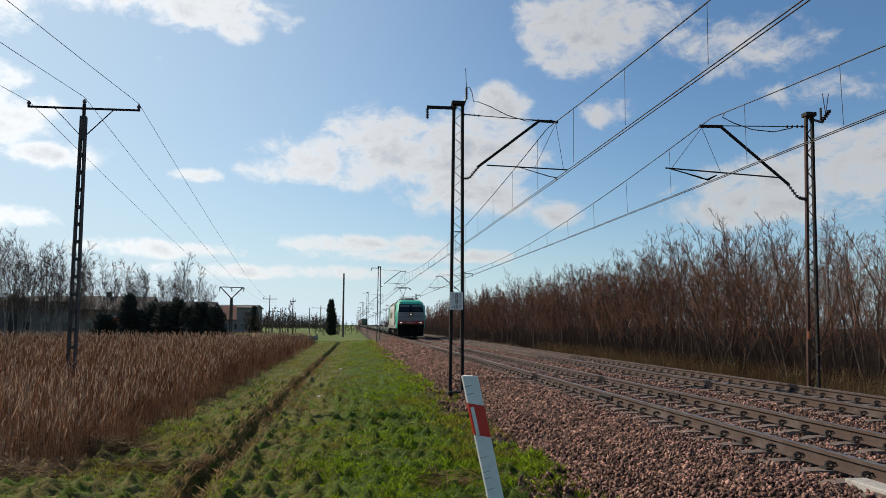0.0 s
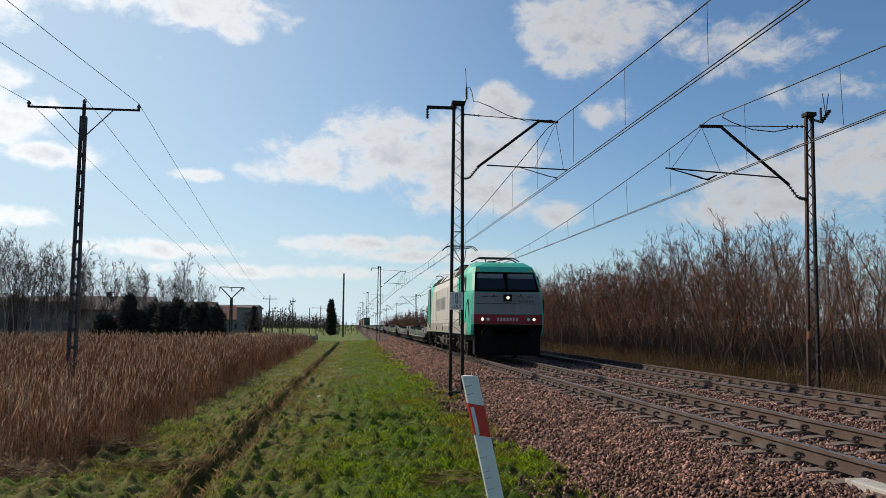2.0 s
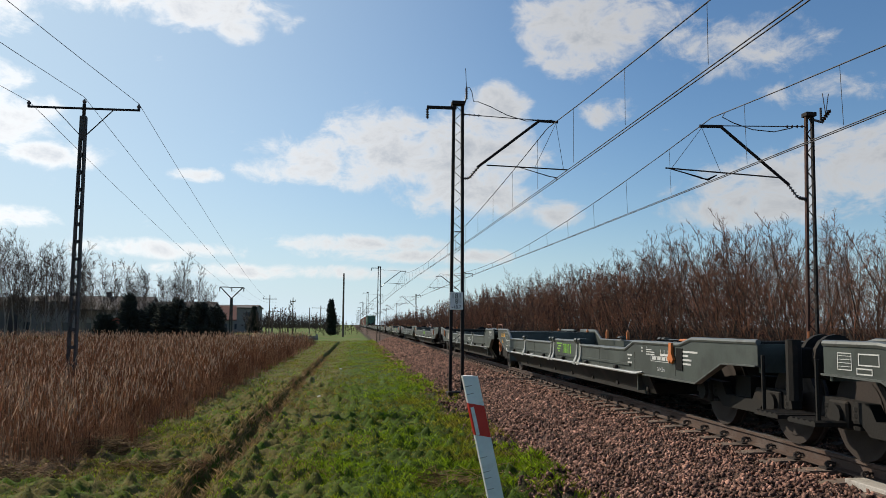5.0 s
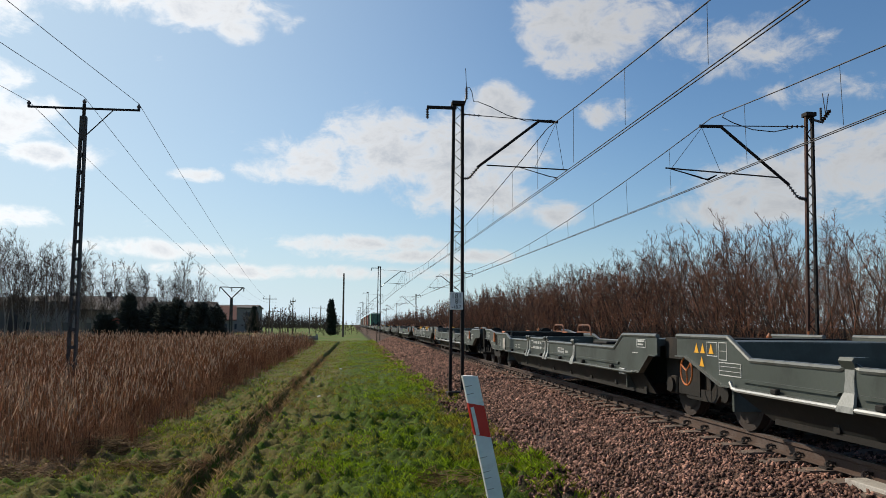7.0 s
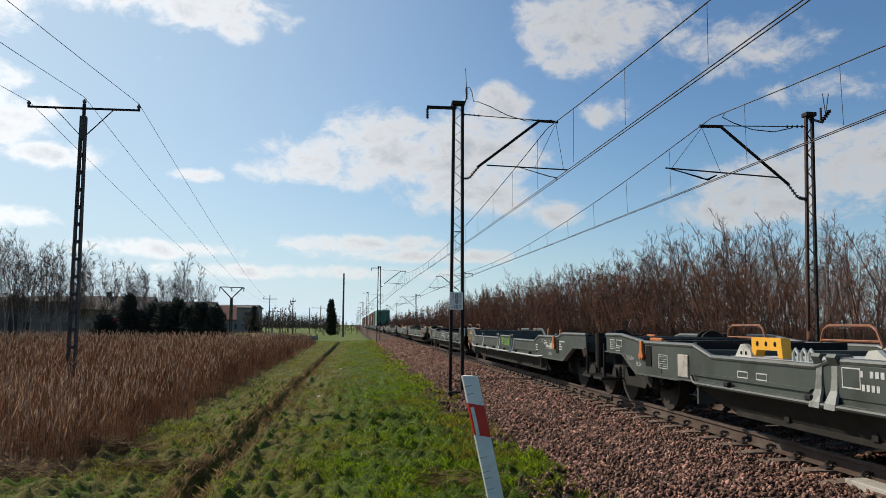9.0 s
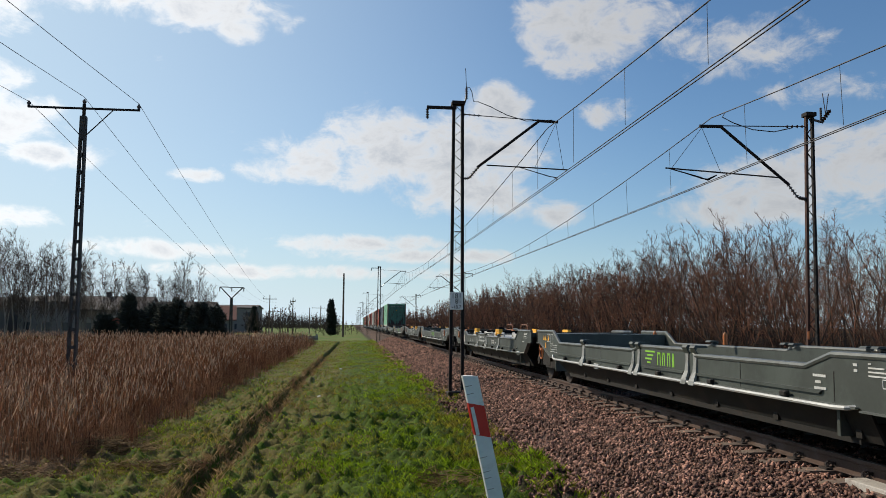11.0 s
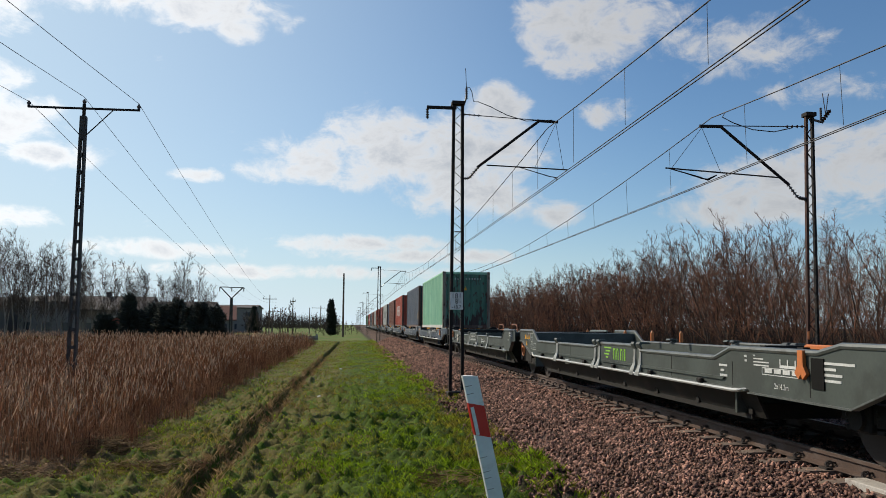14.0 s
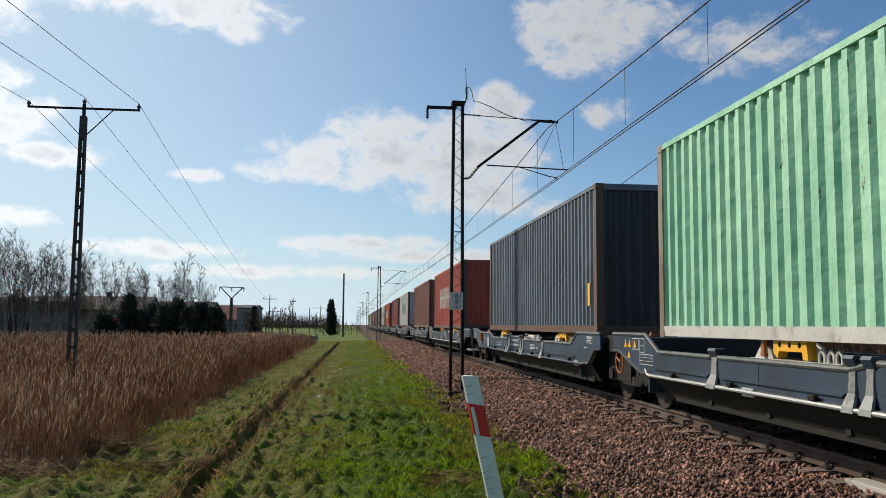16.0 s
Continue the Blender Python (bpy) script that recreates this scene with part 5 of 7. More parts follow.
# broken reeds and straw lying at the edge of the bed
def straw_heap(name, cx, cy, n, rx, ry, hh, seed, label):
    rng = np.random.default_rng(seed)
    a = rng.uniform(0, 2 * math.pi, n)
    q = rng.random(n) ** 0.6
    x, y = cx + rx * q * np.cos(a), cy + ry * q * np.sin(a)
    z = ground_z(x, y) + hh * (1 - q) * rng.random(n) + 0.02
    d = rng.uniform(0, 2 * math.pi, n)
    l = rng.uniform(0.12, 0.45, n)
    tip = np.stack([x + np.cos(d) * l, y + np.sin(d) * l, z + rng.uniform(-0.05, 0.10, n)], -1)
    r = np.full((n, 1), 0.006)
    V, F = tubes_np(np.concatenate([np.stack([x, y, z], -1), tip, r, r * 0.5], 1), 3)
    tagged(new(name, np_mesh(name, V, F, M_DRYGRASS)), label, "straw", kind="stuff")


straw_heap("straw_heap", -10.0, 14.9, 900, 0.8, 0.5, 0.22, 1, "heap of broken brown reeds by the bed")
straw_heap("loose_straw", -8.9, 13.3, 420, 0.9, 0.35, 0.04, 2, "loose brown straw lying on the turf")
straw_heap("loose_straw", -11.0, 12.6, 500, 1.2, 0.5, 0.06, 3, "loose brown straw lying on the turf")
straw_heap("loose_straw", -4.4, 11.6, 300, 0.5, 0.5, 0.04, 4, "dry straw among the tufts")


def litter(x, y, label):
    bm = bmesh.new()
    bmesh.ops.create_icosphere(bm, subdivisions=2, radius=0.07)
    rng = np.random.default_rng(int(abs(x * 100)))
    for v in bm.verts:
        v.co = v.co * float(rng.uniform(0.6, 1.25))
        v.co.z *= 0.6
    ob = whole("litter", bm, M_SIGN, label, "litter")
    ob.matrix_basis = pose(x, y, float(ground_z(x, y)) + 0.05)


litter(-6.75, 25.2, "small crumpled white paper litter on the grass")
litter(-6.3, 40.0, "small pale litter lying on the grass")


# ---- the train ----
def travel(t):
    """Metres run by the train: it slows gently, with a slight surge in the second half."""
    surge = np.interp(t, [0, 6.5, 8, 9, 10.25, 11.5, 12.5, 13, 13.5, 14.5, 15, 15.5, 16], [0, 0, 0.24, 0.5, 0.92, 1.2, 1.22, 1.15, 1.0, 0.62, 0.3, 0.07, 0.0])
    return 25.9 * t - 0.148 * t * t + float(surge)


LOCO_S, WAGON_S, PITCH = 81.7, 99.95, 34.2


def wheel_mesh():
    bm = bmesh.new()
    for x0, x1, r in ((-0.065, 0.065, 0.455), (0.04, 0.075, 0.485)):
        rod(bm, (x0, 0, 0), (x1, 0, 0), r, 28)
    rod(bm, (-0.10, 0, 0), (-0.06, 0, 0), 0.12, 12)
    bmesh.ops.create_cone(bm, cap_ends=True, segments=24, radius1=0.36, radius2=0.30, depth=0.03, matrix=Matrix.Translation((-0.06, 0, 0)) @ Matrix.Rotation(radians(90), 4, "Y"))
    return link_mesh("wheel", bm, M_WHEEL)


WHEEL = wheel_mesh()


def bogie(parent, yc, gap=1.8, mat=M_LDARK, xo=0.98):
    bm = bmesh.new()
    for s in (-1, 1):
        x = s * xo
        prism(bm, [(yc - gap / 2 - 0.35, 0.42), (yc - gap / 2 - 0.3, 0.62), (yc - 0.45, 0.60), (yc - 0.35, 0.45), (yc + 0.35, 0.45), (yc + 0.45, 0.60),
                   (yc + gap / 2 + 0.3, 0.62), (yc + gap / 2 + 0.35, 0.42), (yc + gap / 2 - 0.3, 0.42), (yc + 0.45, 0.30), (yc - 0.45, 0.30), (yc - gap / 2 + 0.3, 0.42)], x - 0.06, x + 0.06)
        for k in (-1, 1):
            y = yc + k * gap / 2
            box(bm, x - 0.10, x + 0.10, y - 0.16, y + 0.16, 0.33, 0.60, 0.02)
            rod(bm, (x - s * 0.02, y, 0.46), (x + s * 0.14, y, 0.46), 0.11, 12)
            for d in (-0.24, 0.24):
                for i in range(4):
                    rod(bm, (x, y + d, 0.34 + i * 0.06), (x, y + d, 0.375 + i * 0.06), 0.075, 8)
    box(bm, -xo, xo, yc - 0.2, yc + 0.2, 0.38, 0.7)
    fr = part("bogie_frame", bm, mat, parent, "dark dusty bogie frame with springs")
    for k in (-1, 1):
        for s in (-1, 1):
            piece("wheel", WHEEL, fr, pose(0.7525 * s, yc + k * gap / 2, 0.46, 0, 0, 0 if s < 0 else 180))
        bm = bmesh.new()
        rod(bm, (-0.7, yc + k * gap / 2, 0.46), (0.7, yc + k * gap / 2, 0.46), 0.08, 10)
        part("axle", bm, M_LDARK, fr)
    return fr


def mark_bars(parent, x, y0, z0, rows, mat=M_WMARK, step=0.05, h=0.025):
    """Unreadable stencilled lines: bars on a side face, rows of (start, length) pairs from the top down."""
    bm = bmesh.new()
    for i, row in enumerate(rows):
        for a, l in row:
            box(bm, x - 0.004, x, y0 + a, y0 + a + l, z0 - i * step - h, z0 - i * step)
    return part("stencil", bm, mat, parent, "small white stencilled markings")


def frame_bars(parent, x, y0, y1, z0, z1, mat=M_WMARK, w=0.015, inner=0):
    bm = bmesh.new()
    box(bm, x - 0.004, x, y0, y1, z0, z0 + w)
    box(bm, x - 0.004, x, y0, y1, z1 - w, z1)
    box(bm, x - 0.004, x, y0, y0 + w, z0 + w, z1 - w)
    box(bm, x - 0.004, x, y1 - w, y1, z0 + w, z1 - w)
    for i in range(inner):
        z = z0 + (z1 - z0) * (i + 1) / (inner + 1)
        box(bm, x - 0.004, x, y0 + w, y1 - w, z, z + w * 0.6)
    return part("stencil_frame", bm, mat, parent)


def triangle_mark(parent, x, y, z, s, mat):
    bm = bmesh.new()
    prism(bm, [(y - s / 2, z), (y + s / 2, z), (y, z + s * 0.9)], x - 0.004, x)
    return part("warning_triangle", bm, mat, parent)


def side_text(text, size, x, y, z, mat, parent, name="lettering"):
    # reads from the side that faces -x: from high y to low y
    return writing(name, text, size, Matrix.Translation((x - 0.003, y, z)) @ Euler((radians(90), 0, radians(-90))).to_matrix().to_4x4(), mat, parent)


XS = 1.30      # half width over the wagon's side plates

FRONT_TOP = [(0.7, 1.13), (2.5, 1.13), (2.9, 1.05), (4.75, 1.05), (5.2, 0.92), (7.85, 0.92), (7.95, 0.99), (9.95, 0.99), (10.3, 0.92), (12.95, 0.92),
             (13.1, 0.97), (13.25, 0.92), (15.0, 0.92), (15.55, 1.17), (17.12, 1.17)]
FRONT_LOW = [(17.12, 0.91), (16.8, 0.91), (15.75, 0.60), (4.35, 0.60), (4.3, 0.575), (2.35, 0.575), (1.55, 0.87), (0.7, 0.88)]
REAR_TOP = [(17.88, 1.16), (19.43, 1.16), (19.88, 0.93), (22.3, 0.93), (22.45, 0.98), (22.6, 0.93), (24.7, 0.93), (24.85, 0.99), (26.7, 0.99), (26.95, 0.92), (29.3, 0.92),
            (29.85, 1.05), (31.65, 1.05), (32.75, 1.15), (33.6, 1.15)]
REAR_LOW = [(33.6, 0.87), (32.7, 0.86), (32.02, 0.575), (30.4, 0.58), (30.2, 0.60), (18.6, 0.60), (18.15, 0.88), (17.88, 0.88)]


def side_plate(parent, top, low, s, mat):
    bm = bmesh.new()
    x = s * XS
    prism(bm, top + low, x - 0.02, x + 0.02)
    return part("side_plate", bm, mat, parent)


def lip(parent, top, s, mat):
    """The folded rim along the upper edge of a side plate."""
    bm = bmesh.new()
    tube(bm, [(s * (XS + 0.008), y, z + 0.008) for y, z in top], 0.034, 8)
    # the glint along the rim is painted in
    return part("rim", bm, M_EDGEGLINT, parent, "rim paled in colour like a sun glint")


def flange(parent, low, s, mat):
    """The flat rib along the lower edge of a side plate."""
    bm = bmesh.new()
    for (ya, za), (yb, zb) in zip(low, low[1:]):
        if abs(ya - yb) > 0.05:
            bar(bm, (s * (XS + 0.012), ya, za - 0.006), (s * (XS + 0.012), yb, zb - 0.006), 0.09, 0.018)
    return part("flange", bm, mat, parent)


def build_wagon(mat, label, saddles, blue):
    w = base("pocket_wagon", pose(0, 0, 0), label, "freight wagon", "wagons of the train")
    for s in (-1, 1):
        reach = [(0.25 if blue and y == 0.7 else y, z) for y, z in FRONT_TOP], [(0.25 if blue and y == 0.7 else 1.3 if blue and y == 1.55 else y, z) for y, z in FRONT_LOW]
        for top, low, y0, y1 in ((*reach, 4.4, 15.6), (REAR_TOP, REAR_LOW, 18.75, 30.0)):
            side_plate(w, top, low, s, mat)
            lip(w, top, s, mat)
            flange(w, low, s, M_EDGEGLINT)
            # lower pocket wall leans in, its ends cut back; its shade is in the colour
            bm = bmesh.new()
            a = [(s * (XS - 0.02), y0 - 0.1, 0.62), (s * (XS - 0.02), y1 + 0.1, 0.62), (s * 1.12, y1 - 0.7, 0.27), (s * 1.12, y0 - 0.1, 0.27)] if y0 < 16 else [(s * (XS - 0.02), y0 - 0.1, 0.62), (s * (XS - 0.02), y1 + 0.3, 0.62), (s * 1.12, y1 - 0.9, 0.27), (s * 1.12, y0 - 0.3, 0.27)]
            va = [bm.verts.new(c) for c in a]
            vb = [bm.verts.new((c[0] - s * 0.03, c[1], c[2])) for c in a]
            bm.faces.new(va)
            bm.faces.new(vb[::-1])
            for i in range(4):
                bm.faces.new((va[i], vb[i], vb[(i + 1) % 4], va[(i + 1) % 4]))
            part("pocket_wall", bm, M_POCKETSHADE, w, "lower pocket wall with its shade painted near-black")
            bm = bmesh.new()
            x = s * (XS + 0.07)
            ya, yb = (y0 + 0.25, y1 - 0.35)
            tube(bm, [(s * XS, ya - 0.25, 0.60), (x, ya - 0.18, 0.585), (x, ya, 0.575), (x, yb, 0.575), (x, yb + 0.1, 0.59), (x, yb + 0.16, 0.66)], 0.023, 7)
            pipe = part("pipe", bm, M_WPIPE if y0 < 16 else mat, w, "pale pipe along the lower side" if y0 < 16 else "")
            for k in range(6):
                y = ya + (yb - ya) * (k + 0.5) / 6
                bm = bmesh.new()
                box(bm, x - 0.03, x + 0.03, y - 0.06, y + 0.06, 0.60, 0.66, 0.012)
                part("pipe_clamp", bm, M_LDARK, pipe)
    # brackets that clasp the side plates: rounded cap, curved strap and a flared worn foot
    for y in (7.98, 10.12, 13.1, 22.45, 24.8, 26.75):
        for s in (-1, 1):
            big = y not in (13.1, 22.45)
            h = 1.05 if big else 1.03
            for d in ((-0.13, 0.13) if big else (0.0,)):
                hw = 0.075 if big else 0.11
                prof = [(0.03, h - 0.10, hw), (0.075, h - 0.02, hw), (0.055, h + 0.012, hw), (-0.09, h + 0.012, hw)]
                bm = bmesh.new()
                rows = []
                for dx, z, q in prof:
                    rows.append([bm.verts.new((s * (XS + dx), y + d + e * q, z)) for e in (-1, 1)] + [bm.verts.new((s * (XS + dx - 0.03), y + d + e * q, z - 0.03)) for e in (1, -1)])
                for p, q in zip(rows, rows[1:]):
                    for i in range(4):
                        bm.faces.new((p[i], p[(i + 1) % 4], q[(i + 1) % 4], q[i]))
                bm.faces.new(rows[0])
                bm.faces.new(rows[-1][::-1])
                cap = part("bracket_cap", bm, mat, w)
                bm = bmesh.new()
                rows = []
                for dx, z, q in ((0.03, h - 0.09, hw * 0.7), (0.035, 0.84, hw * 0.62), (0.045, 0.72, hw * 0.75), (0.09, 0.60, hw * 1.15), (0.10, 0.545, hw * 1.2)):
                    rows.append([bm.verts.new((s * (XS + dx), y + d + e * q, z)) for e in (-1, 1)] + [bm.verts.new((s * (XS + dx - 0.03), y + d + e * q, z)) for e in (1, -1)])
                for p, q in zip(rows, rows[1:]):
                    for i in range(4):
                        bm.faces.new((p[i], p[(i + 1) % 4], q[(i + 1) % 4], q[i]))
                bm.faces.new(rows[0])
                bm.faces.new(rows[-1][::-1])
                part("strap", bm, M_STRAP, cap, "worn pale grey flared strap")
    # folded lower edge of the cut-out plates
    for s in (-1, 1):
        for ya, yb in ((4.9, 7.8), (8.2, 9.85), (10.35, 12.95), (13.25, 15.2), (19.6, 22.3), (22.6, 24.6), (27.0, 29.9)):
            bm = bmesh.new()
            prism(bm, [(ya, 0.71), (yb, 0.71), (yb - 0.05, 0.675), (ya + 0.05, 0.675)], s * (XS - 0.02), s * (XS + 0.045))
            part("folded_edge", bm, mat, w)
    # floors, decks and end plates
    bm = bmesh.new()
    for y0, y1 in ((4.6, 14.8), (18.8, 29.0)):
        box(bm, -1.15, 1.15, y0, y1, 0.24, 0.30)
        for y in np.arange(y0, y1 + 0.1, 1.5):
            box(bm, -1.17, 1.17, y - 0.05, y + 0.05, 0.30, 0.42)
    part("pocket_floor", bm, M_LDARK, w, "dark pocket floor with cross ribs")
    for y0, y1, z in ((0.72, 2.5, 1.08), (2.9, 4.7, 1.0), (15.6, 17.1, 1.13), (17.9, 19.4, 1.12), (29.9, 32.2, 1.0), (32.6, 33.6, 1.08)):
        bm = bmesh.new()
        box(bm, -XS + 0.02, XS - 0.02, y0, y1, z - 0.10, z)
        part("deck", bm, mat, w)
    for y, z0, z in ((4.75, 0.3, 1.0), (15.55, 0.3, 1.12), (19.4, 0.3, 1.1), (29.85, 0.3, 1.0), (0.75, 0.80, 1.12), (33.56, 0.80, 1.13)):
        bm = bmesh.new()
        box(bm, -XS + 0.03, XS - 0.03, y - 0.025, y + 0.025, z0, z)
        part("bulkhead", bm, mat, w)
    for y in (1.5, 3.6, 4.4, 30.3, 31.4, 32.9):
        bm = bmesh.new()
        box(bm, -1.1, 1.1, y - 0.06, y + 0.06, 1.0, 1.10)
        part("cross_member", bm, M_LDARK, w)
    for y in np.arange(20.9, 29.0, 2.9):
        for s in (-1, 1):
            bm = bmesh.new()
            box(bm, s * 1.12, s * 0.5, y - 0.6, y + 0.6, 0.86, 0.93, 0.02)
            part("loading_plate", bm, M_LDARK, w)
    bm = bmesh.new()
    box(bm, -1.18, 1.18, 17.1, 17.9, 0.85, 1.15)
    for s in (-1, 1):
        box(bm, s * 0.55, s * 1.05, 17.0, 18.2, 0.35, 0.88)
    part("articulation", bm, M_LDARK, w, "dark articulated joint between the halves")
    for s in (-1, 1):
        bm = bmesh.new()
        tube(bm, [(s * 1.29, 16.88 + 0.19 * math.cos(2 * math.pi * k / 20), 0.71 + 0.19 * math.sin(2 * math.pi * k / 20)) for k in range(21)], 0.013, 6)
        for k in range(3):
            a0 = 2 * math.pi * k / 3 + 0.4
            rod(bm, (s * 1.29, 16.88, 0.71), (s * 1.29, 16.88 + 0.18 * math.cos(a0), 0.71 + 0.19 * math.sin(a0)), 0.012, 5)
        part("brake_wheel", bm, M_ORANGE, w, "orange hand brake wheel")
    for y in (1.75, 17.0, 32.9):
        bogie(w, y, 1.8)
    # couplings and buffers at both ends
    for y, d in ((0.70, -1), (33.6, 1)):
        for s in (-1, 1):
            bm = bmesh.new()
            rod(bm, (s * 0.875, y, 1.0), (s * 0.875, y + d * 0.5, 1.0), 0.10, 12)
            rod(bm, (s * 0.875, y + d * 0.5, 1.0), (s * 0.875, y + d * 0.56, 1.0), 0.24, 16)
            part("buffer", bm, M_LDARK, w, "dark round buffer")
        bm = bmesh.new()
        box(bm, -0.06, 0.06, y, y + d * 0.72, 0.9, 1.0)
        tube(bm, [(0.3, y, 0.85), (0.3, y + d * 0.3, 0.5), (0.25, y + d * 0.55, 0.55)], 0.03, 6)
        tube(bm, [(-0.35, y, 0.85), (-0.35, y + d * 0.3, 0.48), (-0.25, y + d * 0.55, 0.6)], 0.03, 6)
        part("coupler", bm, M_LDARK, w)
        for s in (-1, 1):
            bm = bmesh.new()
            teeth = [(y + d * (0.05 + 0.025 * k), 0.40 + (0.015 if k % 4 in (1, 2) else 0.0)) for k in range(21)]
            prism(bm, [(y + d * 0.05, 0.36)] + teeth + [(y + d * 0.55, 0.36)], s * 0.95, s * 1.4)
            tread = part("step", bm, M_LDARK if not blue else M_WPIPE, w, "folded steel shunter's step")
            bm = bmesh.new()
            rod(bm, (s * 1.32, y + d * 0.12, 0.39), (s * 1.32, y + d * 0.12, 1.0), 0.022, 6)
            part("step_post", bm, M_LDARK, tread)
    for s in (-1, 1):
        bm = bmesh.new()
        rod(bm, (s * 1.22, 0.12, 0.55), (s * 1.22, 0.12, 1.18), 0.08, 10)
        box(bm, s * 0.9, s * 1.2, 0.10, 0.30, 0.78, 1.1, 0.02)
        part("end_post", bm, M_LDARK, w, "dark rounded end post")
    # orange handrail loops at the rear end
    for y in (30.2, 33.25):
        for s in (1,):
            bm = bmesh.new()
            tube(bm, [(s * 1.1, y - 0.75, 1.05), (s * 1.1, y - 0.62, 1.28), (s * 1.1, y - 0.5, 1.34), (s * 1.1, y + 0.5, 1.34), (s * 1.1, y + 0.62, 1.28), (s * 1.1, y + 0.72, 1.05)], 0.022, 6)
            tube(bm, [(s * 1.1, y - 0.68, 1.13), (s * 1.1, y + 0.68, 1.13)], 0.018, 6)
            part("handrail", bm, M_RUSTRAIL, w, "rust-orange handrail loop")
    for y, z in ((3.15, 1.05), (31.75, 1.05)):
        for s in (-1, 1):
            bm = bmesh.new()
            x = s * (XS + 0.03)
            prism(bm, [(y - 0.05, z + 0.03), (y + 0.05, z + 0.03), (y + 0.05, z - 0.12), (y + 0.11, z - 0.2), (y + 0.04, z - 0.26), (y, z - 0.21), (y - 0.04, z - 0.26), (y - 0.11, z - 0.2), (y - 0.05, z - 0.12)], x, x + s * 0.035)
            rod(bm, (s * 1.0, y, z + 0.05), (s * 1.0, y + 0.5, z + 0.05), 0.03, 6)
            part("tie_hook", bm, M_ORANGE, w, "orange lashing hook")
            bm = bmesh.new()
            box(bm, x - s * 0.008, x + s * 0.002, y - 0.36, y - 0.14, z - 0.34, z - 0.04)
            part("recess", bm, M_BLACK, w)
    # orange locking studs on the deck
    for y in (12.2, 13.9, 15.8, 19.2) if not saddles else (2.2, 15.8, 12.2):
        for s in (-1, 1) if blue else (1,):
            bm = bmesh.new()
            rod(bm, (s * 1.13, y, 0.98), (s * 1.13, y, 1.17), 0.045, 8)
            rod(bm, (s * 1.13, y, 1.17), (s * 1.13, y, 1.22), 0.035, 8, 0.012)
            part("twist_lock", bm, M_ORANGE, w, "orange container lock stud")
    # markings, side facing the sun
    x = -XS - 0.021
    bm = bmesh.new()
    box(bm, x - 0.006, x + 0.002, 8.12, 9.85, 0.68, 0.985)
    panel = part("logo_panel", bm, mat, w)
    xl = x - 0.006
    if not blue:
        bm = bmesh.new()
        for i in range(4):
            z = 0.945 - i * 0.055
            box(bm, xl - 0.003, xl, 9.30 + (0.06 * i), 9.70 - (0.08 if i % 2 else 0.0), z - 0.026, z)
        for k, wd in enumerate((0.13, 0.10, 0.12, 0.07)):
            y = 9.2 - k * 0.19
            box(bm, xl - 0.003, xl, y - wd, y - wd + 0.03, 0.74, 0.93)
            box(bm, xl - 0.003, xl, y - 0.03, y, 0.74, 0.93)
            box(bm, xl - 0.003, xl, y - wd, y, 0.90, 0.93)
        part("logo", bm, M_LIME, panel, "bright green company mark")
    else:
        mark_bars(w, xl, 8.3, 0.94, [[(0.1, 0.5), (0.75, 0.25), (1.1, 0.12)], [(0.1, 0.3), (0.5, 0.3), (1.1, 0.12)], [(0.2, 0.5)]])
    mark_bars(w, x, 4.35, 0.99, [[(0.0, 0.06)], [(0.0, 0.05)]], step=0.05)
    mark_bars(w, x, 3.85, 1.0, [[(0.30, 0.04)], [(0.12, 0.22)], [(0.0, 0.34)], [(0.0, 0.34)]], step=0.035, h=0.014)
    mark_bars(w, x, 3.3, 0.97, [[(0.0, 0.02), (0.15, 0.02), (0.3, 0.02)], [(0.0, 0.02), (0.15, 0.02), (0.3, 0.02)], [(0.0, 0.32)]], step=0.03, h=0.03)
    frame_bars(w, x, 3.25, 4.0, 0.79, 0.87, w=0.008)
    mark_bars(w, x, 3.28, 0.86, [[(0.02, 0.08), (0.14, 0.14), (0.32, 0.14), (0.50, 0.16)]], h=0.045)
    side_text("2x14.2m", 0.085, x, 3.6, 0.68, M_WMARK, w)
    mark_bars(w, x, 2.3, 0.98, [[(0.0, 0.62)], [(0.3, 0.32)], [(0.2, 0.42)], [(0.22, 0.4)]], step=0.055, h=0.025)
    mark_bars(w, x, 4.85, 0.86, [[(0.0, 0.22)], [(0.08, 0.10)], [(0.0, 0.20)]], step=0.06)
    for y in (3.05, 4.72, 12.0, 6.6, 23.6, 31.0):
        bm = bmesh.new()
        box(bm, x - 0.002, x + 0.004, y - 0.006, y + 0.006, 0.62, 0.90)
        part("seam", bm, M_LDARK, w)
    frame_bars(w, x, 18.35, 18.75, 0.98, 1.11, w=0.01)
    mark_bars(w, x, 18.4, 1.09, [[(0.0, 0.3)], [(0.05, 0.25)]], step=0.05)
    mark_bars(w, x, 18.7, 0.90, [[(0.0, 0.25)]], h=0.015)
    for y, z in ((16.46, 0.97), (16.27, 0.97), (16.02, 0.97), (16.3, 0.80)):
        triangle_mark(w, x, y, z, 0.14, M_YELLOW)
    frame_bars(w, x, 15.84, 16.14, 0.94, 1.12, w=0.01)
    frame_bars(w, x, 15.58, 15.80, 0.90, 1.12, w=0.01, inner=1)
    frame_bars(w, x, 15.22, 15.80, 0.72, 0.88, w=0.01, inner=2)
    bm = bmesh.new()
    box(bm, x - 0.012, x, 24.92, 26.58, 0.66, 0.97, 0.004)
    numbers = part("number_panel", bm, mat, w)
